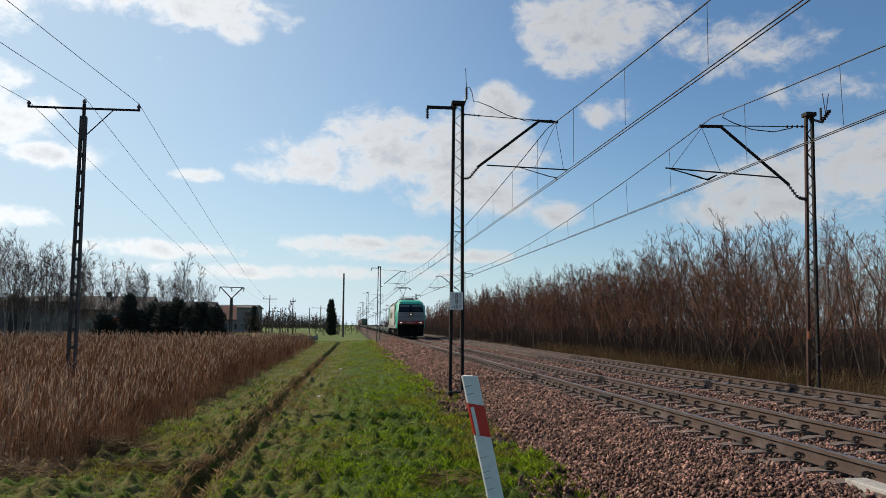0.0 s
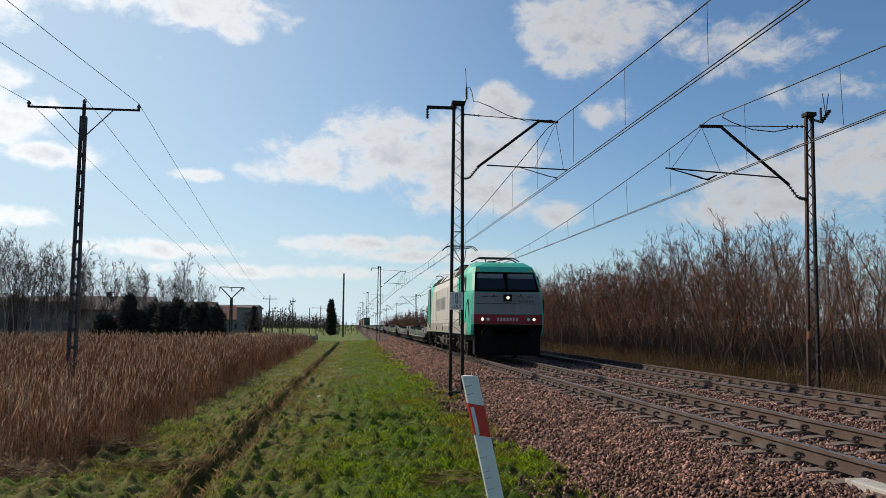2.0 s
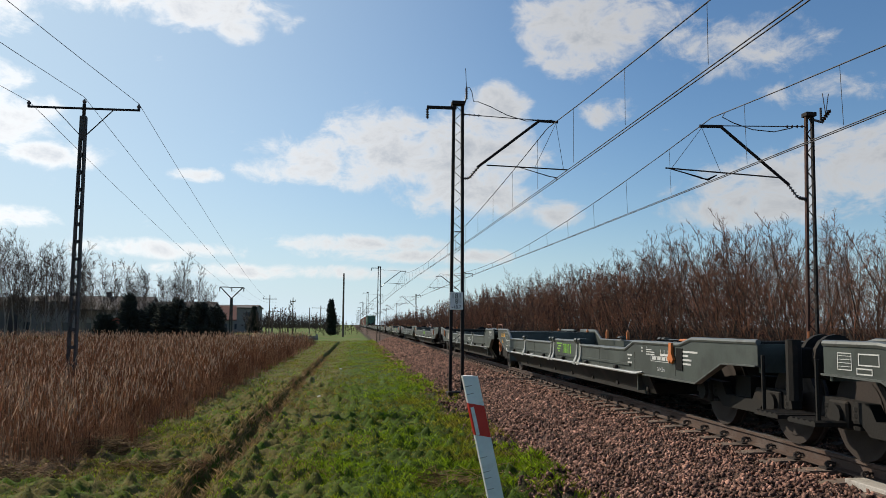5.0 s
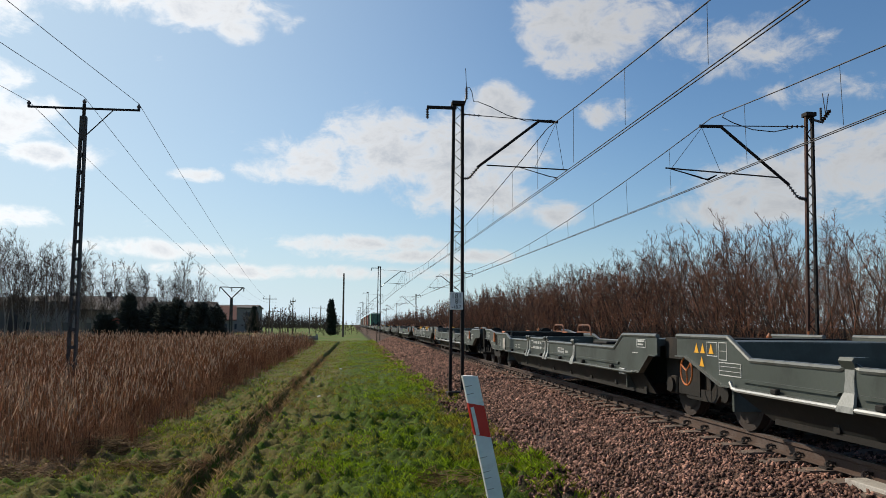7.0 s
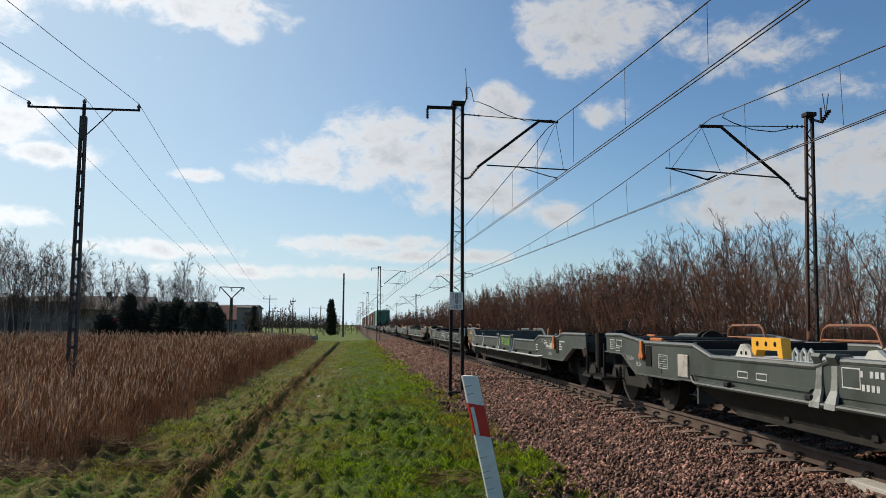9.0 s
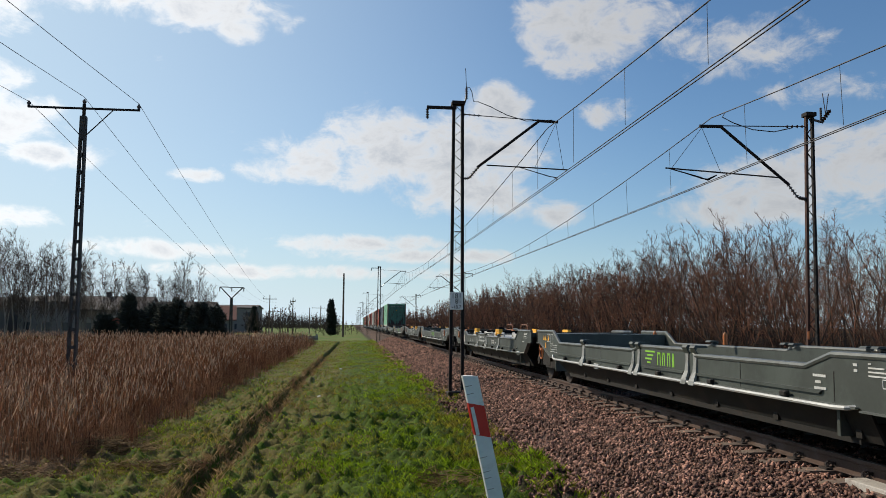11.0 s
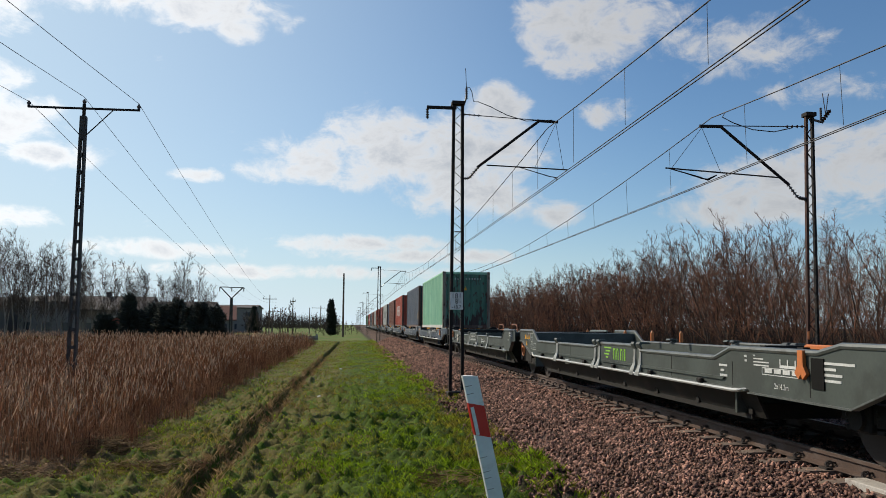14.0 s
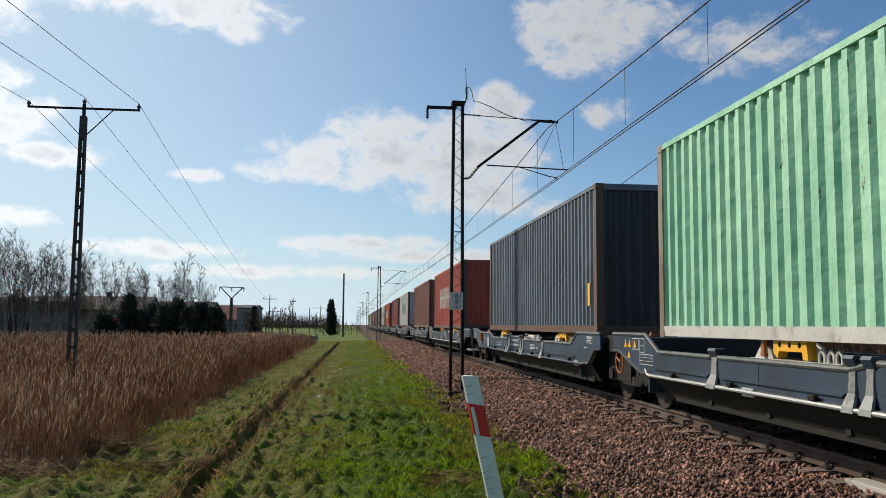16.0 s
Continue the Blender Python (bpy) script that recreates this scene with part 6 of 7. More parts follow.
    mark_bars(numbers, x - 0.012, 24.98, 0.93, [[(0.38 + 0.075 * i, 0.05) for i in range(12) if i not in (2, 5, 10)], [(0.34 + 0.07 * i, 0.045) for i in range(13) if i not in (8, 3)]], step=0.12, h=0.058)
    frame_bars(numbers, x - 0.012, 25.0, 25.26, 0.78, 0.95, w=0.012)
    frame_bars(numbers, x - 0.012, 26.22, 26.5, 0.76, 0.95, w=0.012)
    for y in (27.9, 28.35):
        frame_bars(w, x, y, y + 0.25, 0.72, 0.80, w=0.012)
    frame_bars(w, x, 23.3, 23.8, 0.66, 0.84, w=0.012, inner=4)
    frame_bars(w, x, 30.75, 31.1, 0.70, 0.90, w=0.008, inner=5)
    mark_bars(w, x, 23.32, 0.83, [[(0.035 * i, 0.012) for i in range(14)], [(0.035 * i, 0.02) for i in range(14)], [(0.035 * i, 0.016) for i in range(14)]], step=0.06, h=0.035)
    mark_bars(w, x, 22.95, 0.79, [[(0.0, 0.045), (0.08, 0.045), (0.16, 0.045)]], h=0.045)
    bm = bmesh.new()
    box(bm, x - 0.02, x, 30.0, 30.35, 0.62, 0.93, 0.01)
    part("document_box", bm, M_CONC, w, "pale mesh document holder")
    side_text("2x16.1m", 0.10, x, 32.35, 0.80, M_WMARK, w)
    side_text("34.2m", 0.10, x, 31.95, 0.72, M_WMARK, w)
    frame_bars(w, x, 32.75, 33.05, 0.97, 1.08, w=0.012)
    frame_bars(w, x, 32.85, 33.08, 0.89, 0.95, w=0.012)
    frame_bars(w, x, 33.15, 33.37, 0.92, 1.08, w=0.008, inner=4)
    for y in (19.4, 12.2):
        bm = bmesh.new()
        box(bm, x - 0.04, x, y - 0.14, y + 0.14, 0.52, 0.62, 0.01)
        part("data_plate", bm, M_WPIPE, w)
    if saddles:
        for y, hh in ((20.6, 0.25), (23.6, 0.0), (25.7, 0.2), (28.2, 0.0)) if saddles == 1 else ((6.4, 0.0), (9.0, 0.2), (11.6, 0.0), (21.2, 0.0), (24.6, 0.2), (28.2, 0.0)):
            z = 0.94
            bm = bmesh.new()
            box(bm, -1.16, 1.16, y - 0.9, y + 0.9, z - 0.04, z + 0.015)
            saddle = part("saddle", bm, M_SADDLE, w, "white trailer saddle plate")
            for s in (-1, 1):
                bm = bmesh.new()
                prism(bm, [(y + 0.42, z), (y + 0.46, z + 0.10), (y + 0.58, z + 0.17), (y + 0.70, z + 0.16), (y + 0.86, z)], s * 1.08, s * 1.13)
                part("cheek_plate", bm, M_SADDLE, saddle)
                for k in (0.56, 0.68):
                    bm = bmesh.new()
                    rod(bm, (s * 1.131, y + k, z + 0.06), (s * 1.134, y + k, z + 0.06), 0.025, 8)
                    part("hole", bm, M_BLACK, saddle)
                for k in (-0.5, -0.66, -0.8):
                    bm = bmesh.new()
                    tube(bm, [(s * 1.1, y + k - 0.05, z), (s * 1.1, y + k - 0.05, z + 0.09), (s * 1.1, y + k, z + 0.14), (s * 1.1, y + k + 0.05, z + 0.09), (s * 1.1, y + k + 0.05, z)], 0.018, 6)
                    part("lug", bm, M_SADDLE, saddle)
                if hh:
                    bm = bmesh.new()
                    box(bm, s * 0.95, s * 1.15, y - 0.45, y + 0.4, z + 0.02, z + 0.13, 0.02)
                    part("raised_box", bm, M_SADDLE, saddle)
                else:
                    bm = bmesh.new()
                    prism(bm, [(y - 0.36, z + 0.03), (y - 0.32, z + 0.25), (y + 0.34, z + 0.25), (y + 0.34, z + 0.09), (y + 0.26, z + 0.03), (y + 0.22, z + 0.11), (y - 0.24, z + 0.11), (y - 0.26, z + 0.03)], s * 1.06, s * 1.17)
                    block = part("support_block", bm, M_YELLOW, saddle, "yellow folding support block")
                    for k in (-0.2, 0.0, 0.2):
                        bm = bmesh.new()
                        rod(bm, (s * 1.171, y + k, z + 0.18), (s * 1.174, y + k, z + 0.18), 0.03, 8)
                        part("hole", bm, M_BLACK, block)
    return w


CONTAINER_L = 12.19


def build_container(mat, frame_mat, label, logo=None):
    c = base("shipping_container", pose(0, 0, 0), label, "shipping container", "containers on the train")
    H, W2 = 2.90, 1.219
    # green and blue ends take a paint with their shade mixed in
    end_mat = SHADED_END_PAINT.get(logo, mat)

    def corrugated(n, along, depth):
        # trapezoid waves along a wall: list of (position, inset)
        pts = []
        for i in range(n):
            a = along * i / n
            k = along / n
            pts += [(a, 0), (a + 0.32 * k, 0), (a + 0.5 * k, depth), (a + 0.82 * k, depth)]
        pts.append((along, 0))
        return pts

    L = CONTAINER_L
    for s in (-1, 1):
        bm = bmesh.new()
        lo, hi = [], []
        for p, d in corrugated(43, L - 0.30, 0.05):
            lo.append(bm.verts.new((s * (W2 - 0.012 - d), 0.15 + p, 0.16)))
            hi.append(bm.verts.new((s * (W2 - 0.012 - d), 0.15 + p, H - 0.08)))
        for i in range(len(lo) - 1):
            bm.faces.new((lo[i], lo[i + 1], hi[i + 1], hi[i]))
        part("side_wall", bm, mat, c, "dented corrugated steel side")
    for y, s in ((0.03, -1), (L - 0.03, 1)):
        bm = bmesh.new()
        lo, hi = [], []
        for p, d in corrugated(9, 2 * W2 - 0.30, 0.045):
            lo.append(bm.verts.new((-W2 + 0.15 + p, y - s * d, 0.16)))
            hi.append(bm.verts.new((-W2 + 0.15 + p, y - s * d, H - 0.10)))
        for i in range(len(lo) - 1):
            bm.faces.new((lo[i], lo[i + 1], hi[i + 1], hi[i]))
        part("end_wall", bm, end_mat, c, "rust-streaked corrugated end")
    for x in (-1, 1):
        for y in (0.0, L):
            d = 0.16 if y == 0 else -0.16
            bm = bmesh.new()
            box(bm, x * (W2 - 0.15), x * W2, y, y + d, 0.12, H - 0.12)
            part("corner_post", bm, frame_mat, c, "rusty corner post")
            for z in (0.0, H - 0.12):
                bm = bmesh.new()
                box(bm, x * (W2 - 0.16), x * (W2 + 0.006), y - 0.004 * (1 if d > 0 else -1), y + d * 1.1, z, z + 0.12, 0.01)
                part("corner_casting", bm, frame_mat, c)
    bm = bmesh.new()
    for x in (-1, 1):
        box(bm, x * (W2 - 0.05), x * W2, 0.16, L - 0.16, H - 0.085, H - 0.01)
    for y in (0.0, L - 0.06):
        box(bm, -W2 + 0.16, W2 - 0.16, y, y + 0.06, H - 0.13, H - 0.01)
    part("top_rail", bm, mat, c)
    bm = bmesh.new()
    for x in (-1, 1):
        box(bm, x * (W2 - 0.05), x * (W2 - 0.002), 0.16, L - 0.16, 0.02, 0.17)
    part("bottom_rail", bm, M_SADDLE if logo == "green" else frame_mat, c, "pale bottom side rail" if logo == "green" else "")
    bm = bmesh.new()
    for y in (0.0, L - 0.08):
        box(bm, -W2 + 0.16, W2 - 0.16, y, y + 0.08, 0.02, 0.17)
    part("end_sill", bm, M_CFRAME, c, "rusty lower end beam")
    bm = bmesh.new()
    box(bm, -W2 + 0.05, W2 - 0.05, 0.05, L - 0.05, H - 0.05, H - 0.02)
    part("roof_panel", bm, mat, c)
    bm = bmesh.new()
    box(bm, -W2 + 0.05, W2 - 0.05, 0.1, L - 0.1, 0.10, 0.15)
    part("floor_panel", bm, frame_mat, c)
    if logo == "green":
        for k in range(11):
            if k != 4:
                bm = bmesh.new()
                box(bm, -0.75 + k * 0.145, -0.695 + k * 0.145, -0.006, 0.0, H - 0.41, H - 0.32)
                part("stencil", bm, M_WMARK, c, "worn white code bar")
        for xx in (-0.72, 0.72):
            bm = bmesh.new()
            box(bm, xx - 0.12, xx + 0.12, -0.012, 0.0, 0.03, 0.15, 0.004)
            part("sill_plate", bm, frame_mat, c)
        bm = bmesh.new()
        prism(bm, [(-0.09, 1.95), (0.09, 1.95), (0, 2.15)], 0, 0.004)
        ob = part("warning_triangle", bm, M_YELLOW, c)
        ob.matrix_basis = pose(-0.05, -0.004, 0, 0, 0, -90)
    if logo == "red":
        bm = bmesh.new()
        for k in range(7):
            y = 4.0 + k * 0.75
            box(bm, -W2 - 0.006, -W2 + 0.0, y, y + 0.14, 1.0, 2.0)
            box(bm, -W2 - 0.006, -W2 + 0.0, y + 0.36, y + 0.5, 1.0, 2.0)
            box(bm, -W2 - 0.006, -W2 + 0.0, y + 0.14, y + 0.36, 1.45, 1.6)
        part("logo", bm, M_SADDLE, c, "large pale company mark")
        bm = bmesh.new()
        prism(bm, [(-0.12, 2.05), (0.12, 2.05), (0, 2.25)], 0, 0.004)
        ob = part("end_mark", bm, M_LIME, c)
        ob.matrix_basis = pose(0.3, -0.004, 0, 0, 0, -90)
    if logo == "blue":
        bm = bmesh.new()
        box(bm, -W2 - 0.004, -W2 + 0.0, 0.45, 0.6, 0.55, 1.0)
        part("stencil", bm, M_YELLOW, c, "yellow marking patch")
    if logo == "white":
        bm = bmesh.new()
        for k in range(5):
            box(bm, -W2 - 0.006, -W2 + 0.0, 3.5 + k * 1.0, 4.1 + k * 1.0, 1.1, 2.0)
        part("logo", bm, M_GREYLOGO, c, "dark company mark")
    return c


# ---- locomotive ----
def build_loco():
    w = base("electric_locomotive", pose(0, 0, 0), "teal and white electric freight locomotive, lightly soiled", "locomotive")
    L = 17.9
    HW = 1.47
    # middle body between the cabs, slightly leaning upper sides
    y0, y1 = 3.55, L - 3.55
    sec = [(HW, 0.9), (HW, 1.55), (HW, 3.05), (HW - 0.13, 3.42)]

    def panel(name, ya, yb, mat, za, zb, label="", slant_a=0.0, slant_b=0.0):
        """A pair of side sheets between two heights; the ends may lean."""
        for s in (-1, 1):
            bm = bmesh.new()
            zs = [za] + [z for _, z in sec if za < z < zb] + [zb]
            xs = np.interp(zs, [z for _, z in sec], [x for x, _ in sec])
            rows = []
            for z, x in zip(zs, xs):
                f = (z - za) / (zb - za)
                ends = (ya + slant_a * f, yb + slant_b * f)
                rows.append([bm.verts.new((s * (x - d), ends[e], z)) for d, e in ((0, 0), (0, 1), (0.04, 1), (0.04, 0))])
            for p, q in zip(rows, rows[1:]):
                for i in range(4):
                    bm.faces.new((p[i], p[(i + 1) % 4], q[(i + 1) % 4], q[i]))
            bm.faces.new(rows[0])
            bm.faces.new(rows[-1][::-1])
            part(name, bm, mat, w, label)

    panel("side_panel", 2.83, L - 2.83, M_LWHITE, 1.42, 3.42, "dusty white side with faint streaks", 1.28, -1.28)
    panel("corner_panel", 2.45, 2.83, M_TEAL, 1.42, 3.42, "", 0.0, 1.28)
    panel("corner_panel", L - 2.83, L - 2.45, M_TEAL, 1.42, 3.42, "", -1.28, 0.0)
    panel("sill_panel", 2.452, L - 2.452, M_LGREY, 0.97, 1.42, "warm grey lower sill with grime")
    # roof with sloped grille shoulders
    bm = bmesh.new()
    rings = []
    for y in (2.6, 2.9, L - 2.9, L - 2.6):
        e = 0.25 if y in (2.6, L - 2.6) else 0.0
        rings.append([bm.verts.new(c) for c in ((-HW + 0.13, y, 3.42), (-HW + 0.45, y, 3.80 - e), (HW - 0.45, y, 3.80 - e), (HW - 0.13, y, 3.42))])
    for a, b in zip(rings, rings[1:]):
        for i in range(3):
            bm.faces.new((a[i], a[i + 1], b[i + 1], b[i]))
    bm.faces.new(rings[0])
    bm.faces.new(rings[-1][::-1])
    part("roof", bm, M_LROOF, w, "grey roof with sloped shoulders")
    for s in (-1, 1):
        for ya, yb in ((3.1, 5.4), (5.7, 7.2), (7.5, 10.4), (10.7, 12.2), (12.5, 14.8)):
            bm = bmesh.new()
            x0, z0, x1, z1 = HW - 0.16, 3.47, HW - 0.42, 3.77
            n = 7
            if ya in (3.1, 12.5):
                for k in range(n):
                    f = (k + 0.5) / n
                    bar(bm, (s * (x0 + (x1 - x0) * f + 0.012), ya, z0 + (z1 - z0) * f + 0.012), (s * (x0 + (x1 - x0) * f + 0.012), yb, z0 + (z1 - z0) * f + 0.012), 0.03, 0.02)
                part("grille", bm, M_LDARK, w, "dark louvred roof grille")
            else:
                bm.free()
                for y in (ya, yb):
                    bm = bmesh.new()
                    bar(bm, (s * (x0 + 0.012), y, z0 + 0.012), (s * (x1 + 0.012), y, z1 + 0.012), 0.02, 0.02)
                    part("roof_seam", bm, M_LDARK, w)
    # seams on the side panels
    for s in (-1, 1):
        for ya, yb in ((5.55, 7.14), (10.76, 12.35)):
            for y in (ya, yb):
                bm = bmesh.new()
                box(bm, s * (HW + 0.001), s * (HW + 0.004), y - 0.008, y + 0.008, 1.56, 3.03)
                part("panel_seam", bm, M_LDARK, w)
        bm = bmesh.new()
        box(bm, s * (HW - 0.135), s * (HW - 0.10), 2.6, L - 2.6, 3.405, 3.44)
        part("roof_gutter", bm, M_LDARK, w, "dark gutter along the roof edge")
        bm = bmesh.new()
        box(bm, s * (HW + 0.001), s * (HW + 0.004), 2.95, L - 2.95, 1.548, 1.558)
        part("panel_seam", bm, M_LDARK, w)

    # cabs: plan tapers to the nose, the windscreen leans back
    def cab(flip):
        def P(x, y, z):
            return (x, L - y, z) if flip else (x, y, z)
        rows = [(0.95, 0.22, 1.31), (1.10, 0.10, 1.32), (1.35, 0.0, 1.33), (1.72, 0.02, 1.33), (2.50, 0.20, 1.29), (2.62, 0.24, 1.28), (3.32, 0.72, 1.18), (3.58, 0.98, 1.10)]
        back, shoulder = 2.45, 0.66
        bm = bmesh.new()
        grid = []
        for z, yf, hw in rows:
            full = HW if z < 3.05 else HW - 0.13 * (z - 3.05) / 0.37
            full = min(full, HW)
            if z > 3.42:
                full = HW - 0.20
            ring = [P(-full, back, z), P(-full, yf + shoulder, z), P(-(hw + 0.06), yf + 0.12, z), P(-hw + 0.03, yf, z), P(hw - 0.03, yf, z), P(hw + 0.06, yf + 0.12, z), P(full, yf + shoulder, z), P(full, back, z)]
            grid.append([bm.verts.new(c) for c in ring])
        for a, b in zip(grid, grid[1:]):
            for i in range(7):
                bm.faces.new((a[i], a[i + 1], b[i + 1], b[i]))
        top = [bm.verts.new(P(x, y, z)) for x, y, z in ((-0.95, back + 0.2, 3.82), (-0.92, 1.7, 3.80), (-0.75, 1.25, 3.70), (0.75, 1.25, 3.70), (0.92, 1.7, 3.80), (0.95, back + 0.2, 3.82))]
        g = grid[-1]
        bm.faces.new((g[0], g[1], top[1], top[0]))
        bm.faces.new((g[1], g[2], top[2], top[1]))
        bm.faces.new((g[2], g[3], top[2]))
        bm.faces.new((g[3], g[4], top[3], top[2]))
        bm.faces.new((g[4], g[5], top[3]))
        bm.faces.new((g[5], g[6], top[4], top[3]))
        bm.faces.new((g[6], g[7], top[5], top[4]))
        bm.faces.new((top[0], top[1], top[4], top[5]))
        bm.faces.new((top[1], top[2], top[3], top[4]))
        bm.faces.new(grid[0])
        c = part("cab", bm, M_TEAL, w, "teal driver's cab with a sloped windscreen")

        def front(name, z0, z1, xa, xb, mat, out=0.012, label="", parent=c):
            """A sheet on the nose between two heights."""
            zs = sorted({z0, z1, *[r[0] for r in rows if z0 < r[0] < z1]})
            bmf = bmesh.new()
            vs = []
            for z in zs:
                yf = np.interp(z, [r[0] for r in rows], [r[1] for r in rows])
                hw = np.interp(z, [r[0] for r in rows], [r[2] for r in rows])
                a = max(xa, -hw + 0.03)
                b = min(xb, hw - 0.03)
                vs.append([bmf.verts.new(P(a, yf - out, z)), bmf.verts.new(P(b, yf - out, z))])
            for p, q in zip(vs, vs[1:]):
                bmf.faces.new((p[0], p[1], q[1], q[0]))
            bmesh.ops.solidify(bmf, geom=bmf.faces[:], thickness=0.01)
            return part(name, bmf, mat, parent, label)

        front("nose_panel", 1.74, 2.56, -1.3, 1.3, M_LWHITE, 0.012, "off-white nose panel with scratches")
        front("red_band", 1.36, 1.72, -1.3, 1.3, M_LRED, 0.014, "red band with the headlights")
        front("windscreen_surround", 2.58, 3.36, -1.3, 1.3, M_BLACK, 0.012, "black windscreen surround")
        for s in (-1, 1):
            xa, xb = sorted((s * 0.06, s * 1.12))
            front("windscreen", 2.66, 3.16, xa, xb, M_GLASS, 0.03, "dark windscreen pane")
            front("sun_blind", 3.10, 3.28, xa + 0.03, xb - 0.03, M_BLIND, 0.034, "half lowered pale blind")
        front("valance", 0.96, 1.35, -1.3, 1.3, M_BLACK, 0.014, "black lower nose")
        front("seam", 2.12, 2.135, -1.2, 1.2, M_LDARK, 0.026)
        bmf = bmesh.new()
        for k in range(7):
            box(bmf, -0.42 + k * 0.12, -0.35 + k * 0.12, *( (L - 0.005, L + 0.03) if flip else (-0.03, 0.005)), 1.48, 1.60)
        part("number_bars", bmf, M_WMARK, c, "pale number bars on the red band")
        bmf = bmesh.new()
        for k in range(6):
            box(bmf, 0.42 + k * 0.10, 0.49 + k * 0.10, *((L - 0.2, L - 0.07) if flip else (0.07, 0.2)), 2.18, 2.26)
        part("logo", bmf, M_GREYLOGO, c, "small dark company mark")
        for s in (-1, 1):
            bmf = bmesh.new()
            vs = [bmf.verts.new(P(s * 1.02 + a, 0.70 - 0.012 - 0.035 + b * 0.69, 3.36 + b)) for a, b in ((-0.07, 0.02), (0.07, 0.02), (0, 0.13))]
            bmf.faces.new(vs)
            part("warning_triangle", bmf, M_YELLOW, c)
        for xx in (-0.86, -0.5, 0.5, 0.86):
            bmf = bmesh.new()
            box(bmf, xx - 0.12, xx + 0.12, *((L - 0.16, L - 0.10) if flip else (0.10, 0.16)), 2.38, 2.40)
            part("grab_slot", bmf, M_LDARK, c)
        for s in (-1, 1):
            for x, r, mt in ((0.98, 0.06, M_LAMP if not flip else M_LAMPOFF), (0.77, 0.06, M_LAMPOFF)):
                bmf = bmesh.new()
                rod(bmf, P(s * x, 0.06, 1.54), P(s * x, -0.03, 1.54), r + 0.02, 14)
                lamp = part("headlight", bmf, M_LDARK, c, "round headlight")
                bmf = bmesh.new()
                rod(bmf, P(s * x, 0.0, 1.54), P(s * x, -0.036, 1.54), r, 14)
                part("lens", bmf, mt, lamp)
            bmf = bmesh.new()
            tube(bmf, [P(s * 0.08, 0.30, 2.62), P(s * 0.55, 0.16, 2.42), P(s * 0.12, 0.55, 3.12)], 0.014, 5)
            tube(bmf, [P(s * 0.10, 0.30, 2.62), P(s * 0.62, 0.18, 2.40)], 0.018, 5)
            part("wiper", bmf, M_BLACK, c)
            # side window and door of the cab, and its handrails
            for_x = s * (HW + 0.006)
            bmf = bmesh.new()
            ol = [(1.10, 2.62), (1.16, 2.58), (1.70, 2.60), (1.74, 2.65), (1.74, 3.20), (1.70, 3.25), (1.46, 3.25), (1.40, 3.22), (1.10, 2.70)]
            for k in (0,):
                pts = [P(0, y, z)[1:] for y, z in ol]
                prism(bmf, pts, for_x - 0.004, for_x + 0.004)
            part("side_window", bmf, M_BLACK, c, "cab side window in black rubber")
            bmf = bmesh.new()
            pts = [P(0, y, z)[1:] for y, z in [(1.17, 2.66), (1.20, 2.64), (1.66, 2.65), (1.68, 2.68), (1.68, 3.17), (1.66, 3.19), (1.49, 3.19), (1.45, 3.16), (1.17, 2.71)]]
            prism(bmf, pts, for_x - 0.008 if s < 0 else for_x + 0.004, for_x - 0.004 if s < 0 else for_x + 0.008)
            part("pane", bmf, M_BLIND, c)
            bmf = bmesh.new()
            ya, yb = (L - 2.56, L - 1.92) if flip else (1.92, 2.56)
            box(bmf, for_x - 0.006, for_x + 0.006, ya, yb, 1.62, 3.27, 0.004)
            door = part("cab_door", bmf, M_TEAL, c, "narrow teal cab door")
            # dark line round the rounded door leaf
            bmf = bmesh.new()
            q = 0.07
            rim = [(ya + q, 1.615), (yb - q, 1.615), (yb + 0.005, 1.615 + q), (yb + 0.005, 3.275 - q), (yb - q, 3.275), (ya + q, 3.275), (ya - 0.005, 3.275 - q), (ya - 0.005, 1.615 + q), (ya + q, 1.615)]
            tube(bmf, [(for_x + s * 0.006, y, z) for y, z in rim], 0.007, 4)
            part("door_seal", bmf, M_BLACK, door)
            for y in (ya - 0.10, yb + 0.10):
                bmf = bmesh.new()
                box(bmf, for_x - 0.012, for_x + 0.012, y - 0.035, y + 0.035, 1.27, 3.29)
                rail = part("rail_recess", bmf, M_BLACK, c, "black recess of the door rail")
                bmf = bmesh.new()
                rod(bmf, (for_x + s * 0.03, y, 1.29), (for_x + s * 0.03, y, 3.27), 0.013, 6)
                part("handrail", bmf, M_LGREY, rail, "steel vertical door rail")
            hy = ya + 0.12 if not flip else yb - 0.12
            hd = 1 if not flip else -1
            for z in (1.85, 2.45):
                bmf = bmesh.new()
                box(bmf, for_x + s * 0.004, for_x + s * 0.016, hy - 0.025, hy + 0.025, z - 0.13, z + 0.1, 0.003)
                tube(bmf, [(for_x + s * 0.02, hy, z), (for_x + s * 0.055, hy, z), (for_x + s * 0.06, hy + hd * 0.17, z + 0.01)], 0.016, 6)
                part("door_handle", bmf, M_CHROME, door, "chrome lever handle")
            bmf = bmesh.new()
            box(bmf, s * (HW - 0.01), s * (HW + 0.007), *sorted((P(0, 2.04, 0)[1], P(0, 2.52, 0)[1])), 1.12, 1.30)
            hole = part("step_recess", bmf, M_BLACK, c, "dark foothold recess in the sill")
            bmf = bmesh.new()
            rod(bmf, P(s * (HW + 0.014), 2.07, 1.135), P(s * (HW + 0.014), 2.49, 1.135), 0.014, 6)
            part("foot_bar", bmf, M_CHROME, hole)
            bmf = bmesh.new()
